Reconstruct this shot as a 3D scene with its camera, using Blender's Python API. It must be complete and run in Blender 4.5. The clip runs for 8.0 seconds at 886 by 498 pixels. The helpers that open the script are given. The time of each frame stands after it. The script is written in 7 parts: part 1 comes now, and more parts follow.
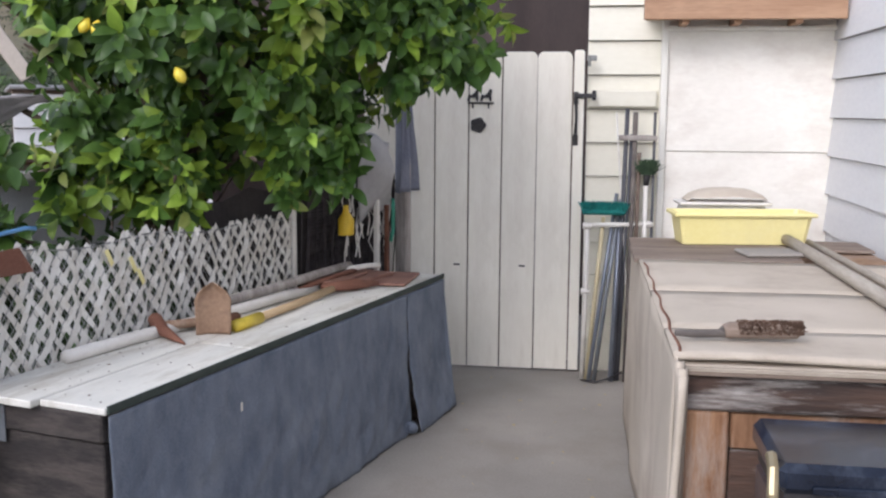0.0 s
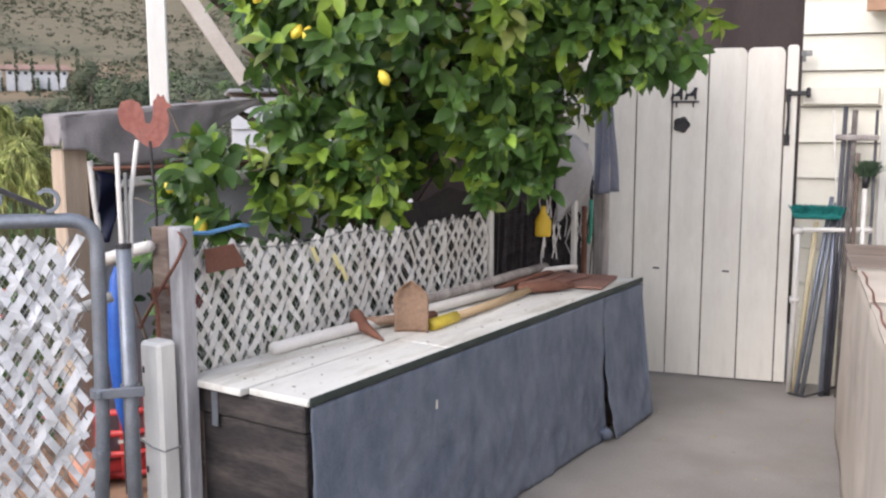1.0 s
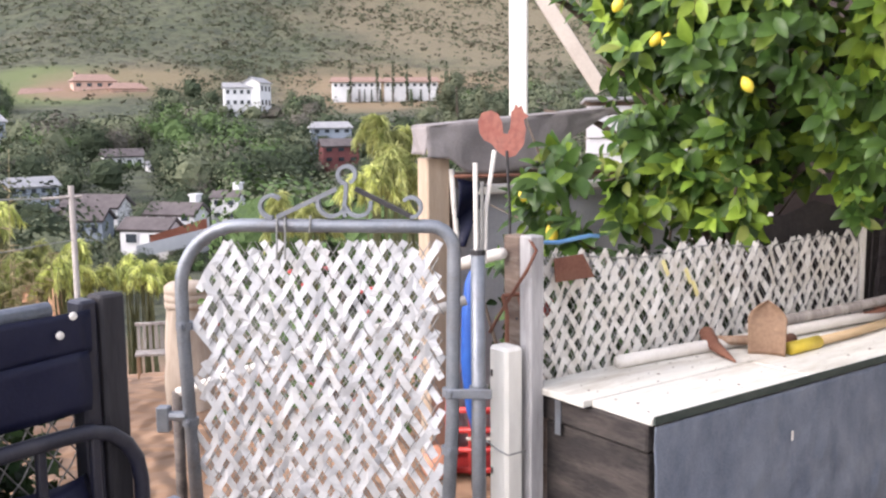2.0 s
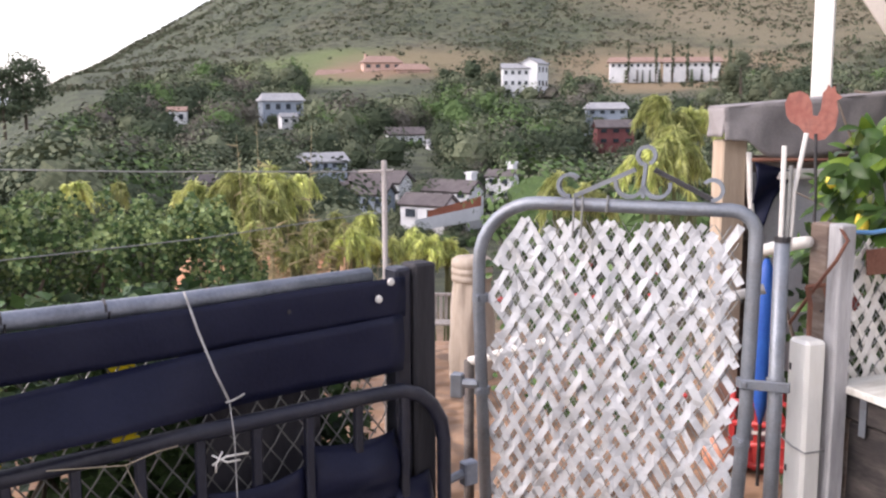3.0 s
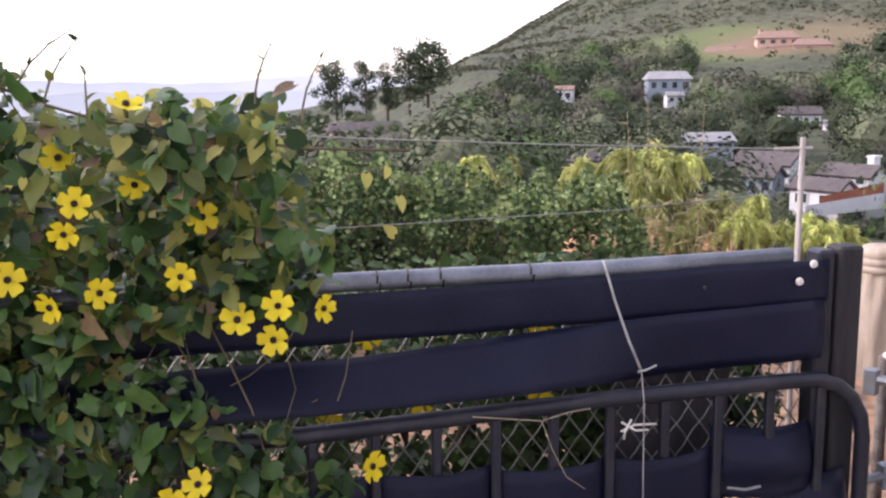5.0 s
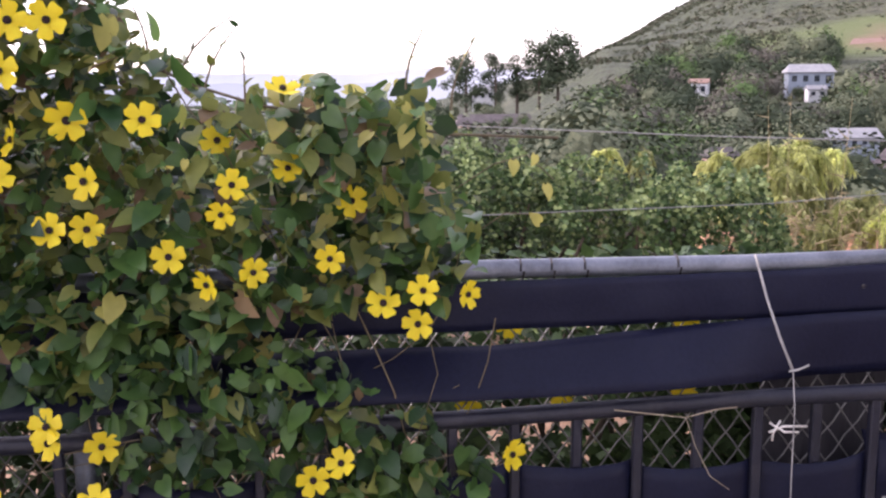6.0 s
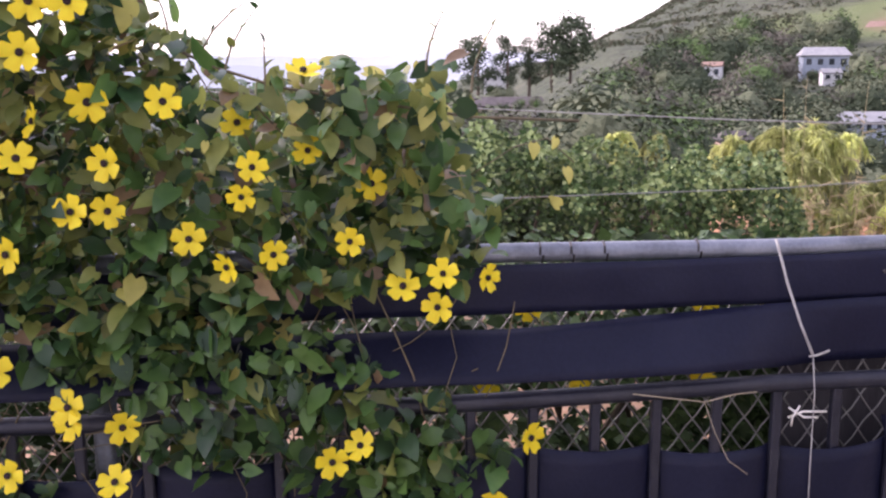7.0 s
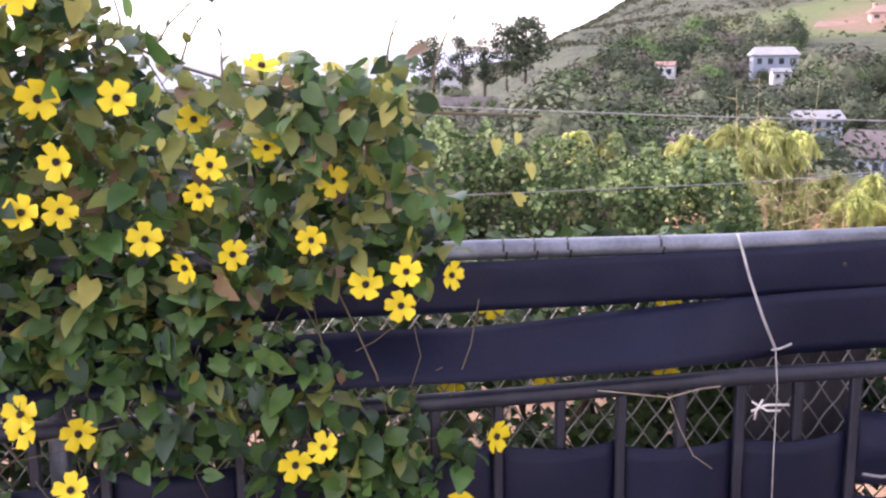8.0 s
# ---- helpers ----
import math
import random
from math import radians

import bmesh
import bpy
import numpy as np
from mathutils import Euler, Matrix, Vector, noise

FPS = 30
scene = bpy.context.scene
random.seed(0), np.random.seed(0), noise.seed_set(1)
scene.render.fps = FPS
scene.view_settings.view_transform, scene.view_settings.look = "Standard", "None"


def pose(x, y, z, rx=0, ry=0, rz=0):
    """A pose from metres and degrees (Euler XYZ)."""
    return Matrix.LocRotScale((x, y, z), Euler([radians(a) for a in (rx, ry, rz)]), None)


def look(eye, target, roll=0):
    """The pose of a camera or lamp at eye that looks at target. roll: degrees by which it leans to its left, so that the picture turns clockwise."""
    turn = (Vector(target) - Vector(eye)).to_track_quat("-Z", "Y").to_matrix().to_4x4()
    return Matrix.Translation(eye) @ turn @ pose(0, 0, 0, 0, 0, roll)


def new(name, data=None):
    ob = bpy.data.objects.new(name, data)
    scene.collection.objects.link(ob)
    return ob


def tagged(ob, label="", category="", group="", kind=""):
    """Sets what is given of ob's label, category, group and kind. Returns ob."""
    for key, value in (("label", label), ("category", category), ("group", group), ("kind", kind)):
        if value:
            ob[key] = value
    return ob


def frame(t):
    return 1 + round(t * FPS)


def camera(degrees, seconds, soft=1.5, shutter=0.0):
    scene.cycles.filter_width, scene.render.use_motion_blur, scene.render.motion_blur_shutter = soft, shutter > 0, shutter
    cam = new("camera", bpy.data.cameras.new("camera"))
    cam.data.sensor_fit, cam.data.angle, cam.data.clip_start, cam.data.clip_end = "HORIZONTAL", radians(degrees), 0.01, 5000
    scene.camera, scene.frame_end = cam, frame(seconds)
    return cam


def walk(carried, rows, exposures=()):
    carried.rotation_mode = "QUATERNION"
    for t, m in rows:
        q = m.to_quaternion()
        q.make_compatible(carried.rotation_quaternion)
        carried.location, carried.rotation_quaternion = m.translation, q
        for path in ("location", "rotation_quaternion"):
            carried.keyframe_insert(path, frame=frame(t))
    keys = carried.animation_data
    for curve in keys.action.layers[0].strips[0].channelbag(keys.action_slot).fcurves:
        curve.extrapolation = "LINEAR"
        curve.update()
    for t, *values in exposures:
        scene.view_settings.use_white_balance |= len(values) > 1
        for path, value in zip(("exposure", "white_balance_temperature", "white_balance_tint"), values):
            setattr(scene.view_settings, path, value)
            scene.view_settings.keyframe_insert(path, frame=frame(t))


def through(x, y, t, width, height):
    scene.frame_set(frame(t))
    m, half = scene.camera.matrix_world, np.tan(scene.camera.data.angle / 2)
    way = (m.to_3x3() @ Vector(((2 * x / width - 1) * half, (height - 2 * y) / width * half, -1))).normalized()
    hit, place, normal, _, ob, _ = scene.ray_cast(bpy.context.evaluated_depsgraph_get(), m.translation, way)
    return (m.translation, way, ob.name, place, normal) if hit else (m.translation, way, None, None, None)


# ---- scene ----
# ------------------------------------------------------------------ camera
cam = camera(48.67, 8.0, soft=2.3, shutter=0.0)


def held(x, y, z, yaw, pitch, roll):
    return pose(x, y, z, 0, 0, yaw) @ pose(0, 0, 0, 90 + pitch) @ pose(0, 0, 0, 0, 0, roll)


PATH = [
    (0.0, 0.000, 0.000, 1.496, 0.10, -7.97, 0.33), (0.5, -0.007, 0.015, 1.493, 6.15, -8.79, -0.04),
    (1.0, -0.006, 0.029, 1.500, 11.64, -8.02, -0.12), (1.5, 0.005, 0.071, 1.500, 20.72, -7.25, 0.00),
    (2.0, -0.022, 0.072, 1.509, 32.07, -7.49, -0.60), (2.2, -0.034, 0.066, 1.508, 36.08, -7.60, -0.35),
    (3.3, -0.075, -0.014, 1.506, 51.03, -8.60, -0.23), (3.5, -0.080, -0.022, 1.505, 52.89, -8.54, -0.12),
    (4.0, -0.094, -0.037, 1.501, 57.62, -8.78, -0.38), (4.5, -0.091, -0.056, 1.498, 63.81, -9.97, -0.66),
    (5.0, -0.096, -0.074, 1.495, 69.94, -9.54, -0.58), (5.2, -0.101, -0.080, 1.495, 71.94, -9.45, -0.70),
    (6.3, -0.115, -0.115, 1.482, 78.21, -10.31, -0.23), (6.5, -0.115, -0.119, 1.487, 78.23, -10.67, -0.17),
    (7.0, -0.121, -0.120, 1.484, 78.05, -10.90, -0.27), (7.5, -0.130, -0.119, 1.478, 77.10, -11.59, -0.43),
    (8.0, -0.143, -0.125, 1.475, 75.52, -10.89, -0.41)]
walk(cam, [(r[0], held(*r[1:])) for r in PATH],
     exposures=[(0.0, 1.10, 5950, 16), (1.0, 1.40, 6150, 17), (1.8, 1.88, 6450, 19), (3.5, 1.55, 6480, 23), (5.0, 1.72, 6500, 27), (6.5, 1.90, 6400, 34), (7.5, 2.06, 6380, 35), (8.0, 2.30, 6380, 35)])

# ------------------------------------------------------------------ light
SUN_AZ, SUN_EL = 148.0, 36.0      # degrees, left of +y; above the horizon
world = bpy.data.worlds.new("sky")
scene.world = world
world.use_nodes = True
wn = world.node_tree.nodes
sky = wn.new("ShaderNodeTexSky")
sky.sky_type, sky.sun_disc = "NISHITA", False
sky.sun_elevation, sky.sun_rotation = radians(SUN_EL), radians(-SUN_AZ)
sky.air_density, sky.dust_density, sky.ozone_density = 1.0, 1.6, 0.7
veil = wn.new("ShaderNodeHueSaturation")       # thin overcast: the sky's blue is mostly washed out
veil.inputs["Saturation"].default_value = 0.38
world.node_tree.links.new(sky.outputs[0], veil.inputs["Color"])
world.node_tree.links.new(veil.outputs[0], wn["Background"].inputs[0])
wn["Background"].inputs[1].default_value = 0.15
sun = new("sun", bpy.data.lights.new("sun", "SUN"))
sun.data.energy, sun.data.angle, sun.data.color = 0.36, radians(20), (1.0, 0.91, 0.78)
to_sun = Vector((-math.sin(radians(SUN_AZ)) * math.cos(radians(SUN_EL)),
                 math.cos(radians(SUN_AZ)) * math.cos(radians(SUN_EL)), math.sin(radians(SUN_EL))))
sun.matrix_world = look(to_sun * 50, (0, 0, 0))


# ------------------------------------------------------------------ materials
def surface(name, a, b, scale=4.0, rough=0.8, bump=0.2, fine=60.0, metal=0.0, dirt=None, dirt_amount=0.0, dirt_scale=2.0,
            stretch=(1, 1, 1), vary=0.0, island=0.0, gloss=0.5, through=0.0, depth=0.01):
    """A node material with two sizes of mottling, optional stains, and fine relief."""
    m = bpy.data.materials.new(name)
    m.use_nodes = True
    nt = m.node_tree
    n, l = nt.nodes, nt.links
    p = n["Principled BSDF"]
    co = n.new("ShaderNodeTexCoord")
    mp = n.new("ShaderNodeMapping")
    mp.inputs["Scale"].default_value = stretch
    l.new(co.outputs["Object"], mp.inputs["Vector"])
    big, small = n.new("ShaderNodeTexNoise"), n.new("ShaderNodeTexNoise")
    big.inputs["Scale"].default_value, big.inputs["Detail"].default_value = scale, 4
    small.inputs["Scale"].default_value, small.inputs["Detail"].default_value = fine, 3
    add = n.new("ShaderNodeMath")
    add.operation = "MULTIPLY_ADD"
    add.inputs[1].default_value = 0.45
    for t in (big, small):
        l.new(mp.outputs[0], t.inputs["Vector"])
    l.new(small.outputs["Fac"], add.inputs[0])
    l.new(big.outputs["Fac"], add.inputs[2])
    ramp = n.new("ShaderNodeValToRGB")
    ramp.color_ramp.elements[0].position, ramp.color_ramp.elements[1].position = 0.5, 0.95
    ramp.color_ramp.elements[0].color, ramp.color_ramp.elements[1].color = (*a, 1), (*b, 1)
    l.new(add.outputs[0], ramp.inputs["Fac"])
    out = ramp.outputs["Color"]
    if dirt:
        spot = n.new("ShaderNodeTexNoise")
        spot.inputs["Scale"].default_value, spot.inputs["Detail"].default_value = dirt_scale, 8
        spot.inputs["Roughness"].default_value = 0.7
        l.new(mp.outputs[0], spot.inputs["Vector"])
        cut = n.new("ShaderNodeMapRange")
        cut.inputs["From Min"].default_value, cut.inputs["From Max"].default_value = 0.48, 0.68
        cut.inputs["To Max"].default_value = dirt_amount
        l.new(spot.outputs["Fac"], cut.inputs["Value"])
        mix = n.new("ShaderNodeMix")
        mix.data_type = "RGBA"
        mix.inputs["B"].default_value = (*dirt, 1)
        l.new(cut.outputs[0], mix.inputs["Factor"])
        l.new(out, mix.inputs["A"])
        out = mix.outputs["Result"]
    for amount, kind in ((vary, "ShaderNodeObjectInfo"), (island, "ShaderNodeNewGeometry")):
        if amount:
            info = n.new(kind)
            hsv = n.new("ShaderNodeHueSaturation")
            rng = n.new("ShaderNodeMapRange")
            rng.inputs["To Min"].default_value, rng.inputs["To Max"].default_value = 1 - amount, 1 + amount
            l.new(info.outputs["Random" if kind.endswith("Info") else "Random Per Island"], rng.inputs["Value"])
            l.new(rng.outputs[0], hsv.inputs["Value"])
            l.new(out, hsv.inputs["Color"])
            out = hsv.outputs["Color"]
    l.new(out, p.inputs["Base Color"])
    p.inputs["Roughness"].default_value, p.inputs["Metallic"].default_value = rough, metal
    p.inputs["Specular IOR Level"].default_value = gloss
    if bump:
        bp = n.new("ShaderNodeBump")
        bp.inputs["Strength"].default_value, bp.inputs["Distance"].default_value = bump, depth
        l.new(add.outputs[0], bp.inputs["Height"])
        l.new(bp.outputs[0], p.inputs["Normal"])
    if through:
        tr = n.new("ShaderNodeBsdfTranslucent")
        l.new(out, tr.inputs["Color"])
        ms = n.new("ShaderNodeMixShader")
        ms.inputs[0].default_value = through
        l.new(p.outputs[0], ms.inputs[1])
        l.new(tr.outputs[0], ms.inputs[2])
        l.new(ms.outputs[0], n["Material Output"].inputs["Surface"])
    return m


CONCRETE = surface("concrete", (0.235, 0.215, 0.19), (0.34, 0.312, 0.275), 1.5, 0.9, 0.25, 90, dirt=(0.2, 0.17, 0.14), dirt_amount=0.5, dirt_scale=1.1)
DIRT = surface("dirt", (0.30, 0.19, 0.11), (0.44, 0.30, 0.19), 2.0, 0.95, 0.6, 25, dirt=(0.16, 0.12, 0.06), dirt_amount=0.5)
WHITE_WOOD = surface("white_painted_wood", (0.72, 0.70, 0.63), (0.82, 0.80, 0.73), 3, 0.6, 0.25, 40, dirt=(0.45, 0.40, 0.32), dirt_amount=0.45, dirt_scale=3.0, stretch=(1, 1, 0.25), vary=0.03)
SIDING_CREAM = surface("cream_siding_paint", (0.70, 0.67, 0.55), (0.78, 0.75, 0.64), 2, 0.6, 0.2, 50, dirt=(0.4, 0.36, 0.28), dirt_amount=0.3, stretch=(0.4, 0.4, 1))
SIDING_WHITE = surface("white_siding_paint", (0.60, 0.60, 0.61), (0.70, 0.70, 0.70), 2, 0.55, 0.2, 50, dirt=(0.5, 0.48, 0.46), dirt_amount=0.25, stretch=(0.4, 0.4, 1))
PANEL_WHITE = surface("panel_paint", (0.74, 0.71, 0.64), (0.85, 0.82, 0.75), 2.5, 0.7, 0.2, 30, dirt=(0.45, 0.38, 0.31), dirt_amount=0.4, dirt_scale=2.2, stretch=(0.7, 0.7, 1.4))
RAW_WOOD = surface("raw_wood", (0.30, 0.17, 0.10), (0.46, 0.29, 0.18), 6, 0.8, 0.4, 50, dirt=(0.14, 0.09, 0.06), dirt_amount=0.6, stretch=(0.3, 2, 2), vary=0.12)
GREY_WOOD = surface("weathered_grey_wood", (0.07, 0.06, 0.055), (0.18, 0.155, 0.135), 7, 0.9, 0.6, 60, dirt=(0.07, 0.055, 0.05), dirt_amount=0.7, dirt_scale=4, stretch=(0.35, 2.2, 2.2), vary=0.12)
GREY_POST = surface("weathered_post_wood", (0.25, 0.22, 0.20), (0.48, 0.44, 0.40), 7, 0.9, 0.6, 60, dirt=(0.09, 0.07, 0.06), dirt_amount=0.6, dirt_scale=4, stretch=(2.2, 2.2, 0.3), vary=0.12)
DARK_WOOD = surface("old_dark_wood", (0.10, 0.07, 0.055), (0.22, 0.16, 0.12), 6, 0.85, 0.6, 50, dirt=(0.40, 0.36, 0.31), dirt_amount=0.7, dirt_scale=5, stretch=(0.4, 2, 2), vary=0.15)
BROWN_WOOD = surface("brown_wood", (0.20, 0.11, 0.06), (0.34, 0.21, 0.12), 6, 0.8, 0.5, 50, dirt=(0.38, 0.33, 0.28), dirt_amount=0.5, dirt_scale=4, stretch=(2, 2, 0.5), vary=0.12)
BENCH_END = surface("dark_stained_wood", (0.012, 0.011, 0.011), (0.038, 0.031, 0.028), 6, 0.85, 0.6, 60, dirt=(0.17, 0.14, 0.12), dirt_amount=0.45, dirt_scale=4, stretch=(0.5, 2, 2), vary=0.1)
BENCH_TOP = surface("bench_board_paint", (0.60, 0.59, 0.54), (0.74, 0.72, 0.65), 5, 0.7, 0.2, 70, stretch=(2.5, 0.5, 1), dirt=(0.30, 0.25, 0.17), dirt_amount=0.6, dirt_scale=4, vary=0.04)
TAN_FABRIC = surface("tan_cover", (0.45, 0.39, 0.31), (0.57, 0.50, 0.41), 2, 0.75, 0.35, 250, dirt=(0.26, 0.2, 0.15), dirt_amount=0.45, dirt_scale=2.5)
GREY_FABRIC = surface("grey_blue_cloth", (0.102, 0.125, 0.168), (0.192, 0.218, 0.264), 9, 0.9, 0.9, 190, dirt=(0.24, 0.26, 0.295), dirt_amount=0.5, dirt_scale=11, stretch=(1.1, 1.1, 0.6))
TARP_GREY = surface("grey_tarp", (0.20, 0.18, 0.175), (0.30, 0.275, 0.265), 3, 0.8, 0.4, 120, dirt=(0.12, 0.10, 0.10), dirt_amount=0.4)
WALL_GREY = surface("grey_shade_sheet", (0.42, 0.42, 0.43), (0.58, 0.58, 0.58), 4, 0.8, 0.4, 120, dirt=(0.17, 0.17, 0.18), dirt_amount=0.5)
BLACK_STRAP = surface("black_rubber_strap", (0.006, 0.007, 0.020), (0.012, 0.014, 0.036), 3, 0.40, 0.15, 120, dirt=(0.02, 0.021, 0.034), dirt_amount=0.4, dirt_scale=3, gloss=0.19)
BLACK_PAINT = surface("black_painted_steel", (0.006, 0.007, 0.015), (0.014, 0.015, 0.029), 5, 0.4, 0.25, 100, dirt=(0.06, 0.055, 0.06), dirt_amount=0.35, dirt_scale=8)
GALV = surface("galvanised_steel", (0.18, 0.20, 0.225), (0.28, 0.30, 0.325), 8, 0.5, 0.2, 120, metal=0.6, dirt=(0.16, 0.13, 0.11), dirt_amount=0.45, dirt_scale=6)
RAIL_STEEL = surface("blue_grey_rail", (0.16, 0.18, 0.22), (0.27, 0.29, 0.33), 8, 0.45, 0.2, 120, metal=0.5, dirt=(0.05, 0.05, 0.06), dirt_amount=0.5, dirt_scale=9)
RUST = surface("rusty_steel", (0.14, 0.055, 0.035), (0.26, 0.12, 0.075), 10, 0.85, 0.5, 120, metal=0.2, dirt=(0.06, 0.03, 0.025), dirt_amount=0.6)
WIRE = surface("fence_wire", (0.20, 0.20, 0.19), (0.31, 0.31, 0.295), 10, 0.5, 0.0, 80, metal=0.5)
WHITE_STRIP = surface("white_plastic_strip", (0.521, 0.529, 0.538), (0.630, 0.638, 0.638), 9, 0.45, 0.1, 80, dirt=(0.48, 0.44, 0.37), dirt_amount=0.45, dirt_scale=7, vary=0.06)
OLD_STRIP = surface("aged_white_strip", (0.66, 0.63, 0.57), (0.78, 0.76, 0.71), 9, 0.55, 0.15, 80, dirt=(0.40, 0.34, 0.24), dirt_amount=0.5, dirt_scale=6, vary=0.08)
PALE_POLE = surface("pale_weathered_pole", (0.30, 0.26, 0.21), (0.46, 0.41, 0.34), 6, 0.85, 0.4, 60, dirt=(0.18, 0.15, 0.12), dirt_amount=0.5, dirt_scale=4, stretch=(2.2, 0.3, 2.2))
DARK_METAL = surface("dark_iron", (0.03, 0.03, 0.033), (0.07, 0.065, 0.065), 12, 0.5, 0.3, 120, metal=0.6)
YELLOW_PLASTIC = surface("yellow_plastic", (0.76, 0.67, 0.28), (0.82, 0.74, 0.36), 4, 0.45, 0.1, 60, dirt=(0.5, 0.42, 0.2), dirt_amount=0.3)
WHITE_PIPE = surface("white_pipe", (0.66, 0.63, 0.57), (0.78, 0.75, 0.69), 6, 0.45, 0.1, 60, dirt=(0.4, 0.36, 0.3), dirt_amount=0.45)


# ------------------------------------------------------------------ building blocks
class Geo:
    """Collects vertices and faces for one mesh."""

    def __init__(self):
        self.v, self.f = [], []

    def add(self, verts, faces, m=None):
        k = len(self.v)
        self.v += [tuple(m @ Vector(p)) if m else tuple(p) for p in verts]
        self.f += [tuple(i + k for i in f) for f in faces]
        return self

    def box(self, x0, x1, y0, y1, z0, z1, bevel=0.0, m=None):
        """A box with its long edges chamfered by bevel."""
        if bevel <= 0:
            vs = [(x, y, z) for z in (z0, z1) for y in (y0, y1) for x in (x0, x1)]
            return self.add(vs, [(0, 2, 3, 1), (4, 5, 7, 6), (0, 1, 5, 4), (2, 6, 7, 3), (0, 4, 6, 2), (1, 3, 7, 5)], m)
        b = bmesh.new()
        bmesh.ops.create_cube(b, size=1.0)
        for v in b.verts:
            v.co = ((x0 + x1) / 2 + v.co.x * (x1 - x0), (y0 + y1) / 2 + v.co.y * (y1 - y0), (z0 + z1) / 2 + v.co.z * (z1 - z0))
        bmesh.ops.bevel(b, geom=b.edges[:], offset=min(bevel, (x1 - x0) * .45, (y1 - y0) * .45, (z1 - z0) * .45), segments=1, affect="EDGES")
        b.verts.index_update()
        self.add([v.co.copy() for v in b.verts], [[v.index for v in f.verts] for f in b.faces], m)
        b.free()
        return self

    def tube(self, pts, r, n=8, m=None, caps=True):
        """A round tube along a line of points; r is one radius or one for each point."""
        pts = [Vector(p) for p in pts]
        rs = r if isinstance(r, (list, tuple)) else [r] * len(pts)
        vs, fs = [], []
        side = None
        for i, p in enumerate(pts):
            d = (pts[min(i + 1, len(pts) - 1)] - pts[max(i - 1, 0)]).normalized()
            if side is None:
                side = d.cross(Vector((0, 0, 1)) if abs(d.z) < 0.9 else Vector((1, 0, 0))).normalized()
            else:
                side = (side - d * side.dot(d)).normalized()
            up = d.cross(side)
            for k in range(n):
                a = 2 * math.pi * k / n
                vs.append(p + (side * math.cos(a) + up * math.sin(a)) * rs[i])
        for i in range(len(pts) - 1):
            for k in range(n):
                a, b = i * n + k, i * n + (k + 1) % n
                fs.append((a, b, b + n, a + n))
        if caps:
            fs.append(tuple(reversed(range(n))))
            fs.append(tuple(range(len(vs) - n, len(vs))))
        return self.add(vs, fs, m)

    def ribbon(self, pts, normals, width, thick, m=None):
        """A flat strip of a given width and thickness; normals give its facing."""
        vs, fs = [], []
        pts = [Vector(p) for p in pts]
        for i, p in enumerate(pts):
            d = (pts[min(i + 1, len(pts) - 1)] - pts[max(i - 1, 0)]).normalized()
            nn = Vector(normals[i] if isinstance(normals, list) else normals)
            s = d.cross(nn).normalized() * width / 2
            t = nn.normalized() * thick / 2
            vs += [p - s - t, p + s - t, p + s + t, p - s + t]
        for i in range(len(pts) - 1):
            for k in range(4):
                a, b = i * 4 + k, i * 4 + (k + 1) % 4
                fs.append((a, b, b + 4, a + 4))
        fs += [(3, 2, 1, 0), tuple(range(len(vs) - 4, len(vs)))]
        return self.add(vs, fs, m)

    def plate(self, outline, thick, m=None):
        """A flat plate: an outline in x and z, given a thickness in y."""
        k = len(outline)
        vs = [(x, -thick / 2, z) for x, z in outline] + [(x, thick / 2, z) for x, z in outline]
        fs = [tuple(range(k)), tuple(reversed(range(k, 2 * k)))] + [(i, i + k, (i + 1) % k + k, (i + 1) % k) for i in range(k)]
        return self.add(vs, fs, m)

    def sheet(self, nu, nv, fn, m=None):
        """A grid of points fn(u, v), u and v from 0 to 1."""
        vs = [fn(i / nu, j / nv) for j in range(nv + 1) for i in range(nu + 1)]
        w = nu + 1
        fs = [(j * w + i, j * w + i + 1, (j + 1) * w + i + 1, (j + 1) * w + i) for j in range(nv) for i in range(nu)]
        return self.add(vs, fs, m)

    def lathe(self, profile, n=16, m=None):
        """A turned body: profile of (radius, z)."""
        vs = [(r * math.cos(2 * math.pi * k / n), r * math.sin(2 * math.pi * k / n), z) for r, z in profile for k in range(n)]
        fs = [(i * n + k, i * n + (k + 1) % n, (i + 1) * n + (k + 1) % n, (i + 1) * n + k) for i in range(len(profile) - 1) for k in range(n)]
        fs += [tuple(reversed(range(n))), tuple(range(len(vs) - n, len(vs)))]
        return self.add(vs, fs, m)

    def mesh(self, name, material, smooth=False):
        me = bpy.data.meshes.new(name)
        me.from_pydata(self.v, [], self.f)
        me.materials.append(material)
        if smooth:
            me.shade_smooth()
        return me


def part(name, geo, material, parent=None, label="", smooth=False, m=None):
    """One mesh object under a thing or under a part."""
    ob = new(name, geo.mesh(name, material, smooth) if isinstance(geo, Geo) else geo)
    if parent:
        ob.parent = parent
    if m is not None:
        ob.matrix_basis = m
    return tagged(ob, label)


def thing(name, m, label, category, group="", kind=""):
    ob = new(name)
    ob.empty_display_size = 0.1
    ob.matrix_basis = m
    return tagged(ob, label, category, group, kind)


def solid(name, geo, material, m, label, category, group="", kind="", smooth=False):
    """A thing, or piece of the setting, that is one mesh."""
    ob = part(name, geo, material, None, "", smooth, m)
    return tagged(ob, label, category, group, kind)


def thick(ob, t, offset=0.0):
    md = ob.modifiers.new("thickness", "SOLIDIFY")
    md.thickness, md.offset = t, offset
    return ob


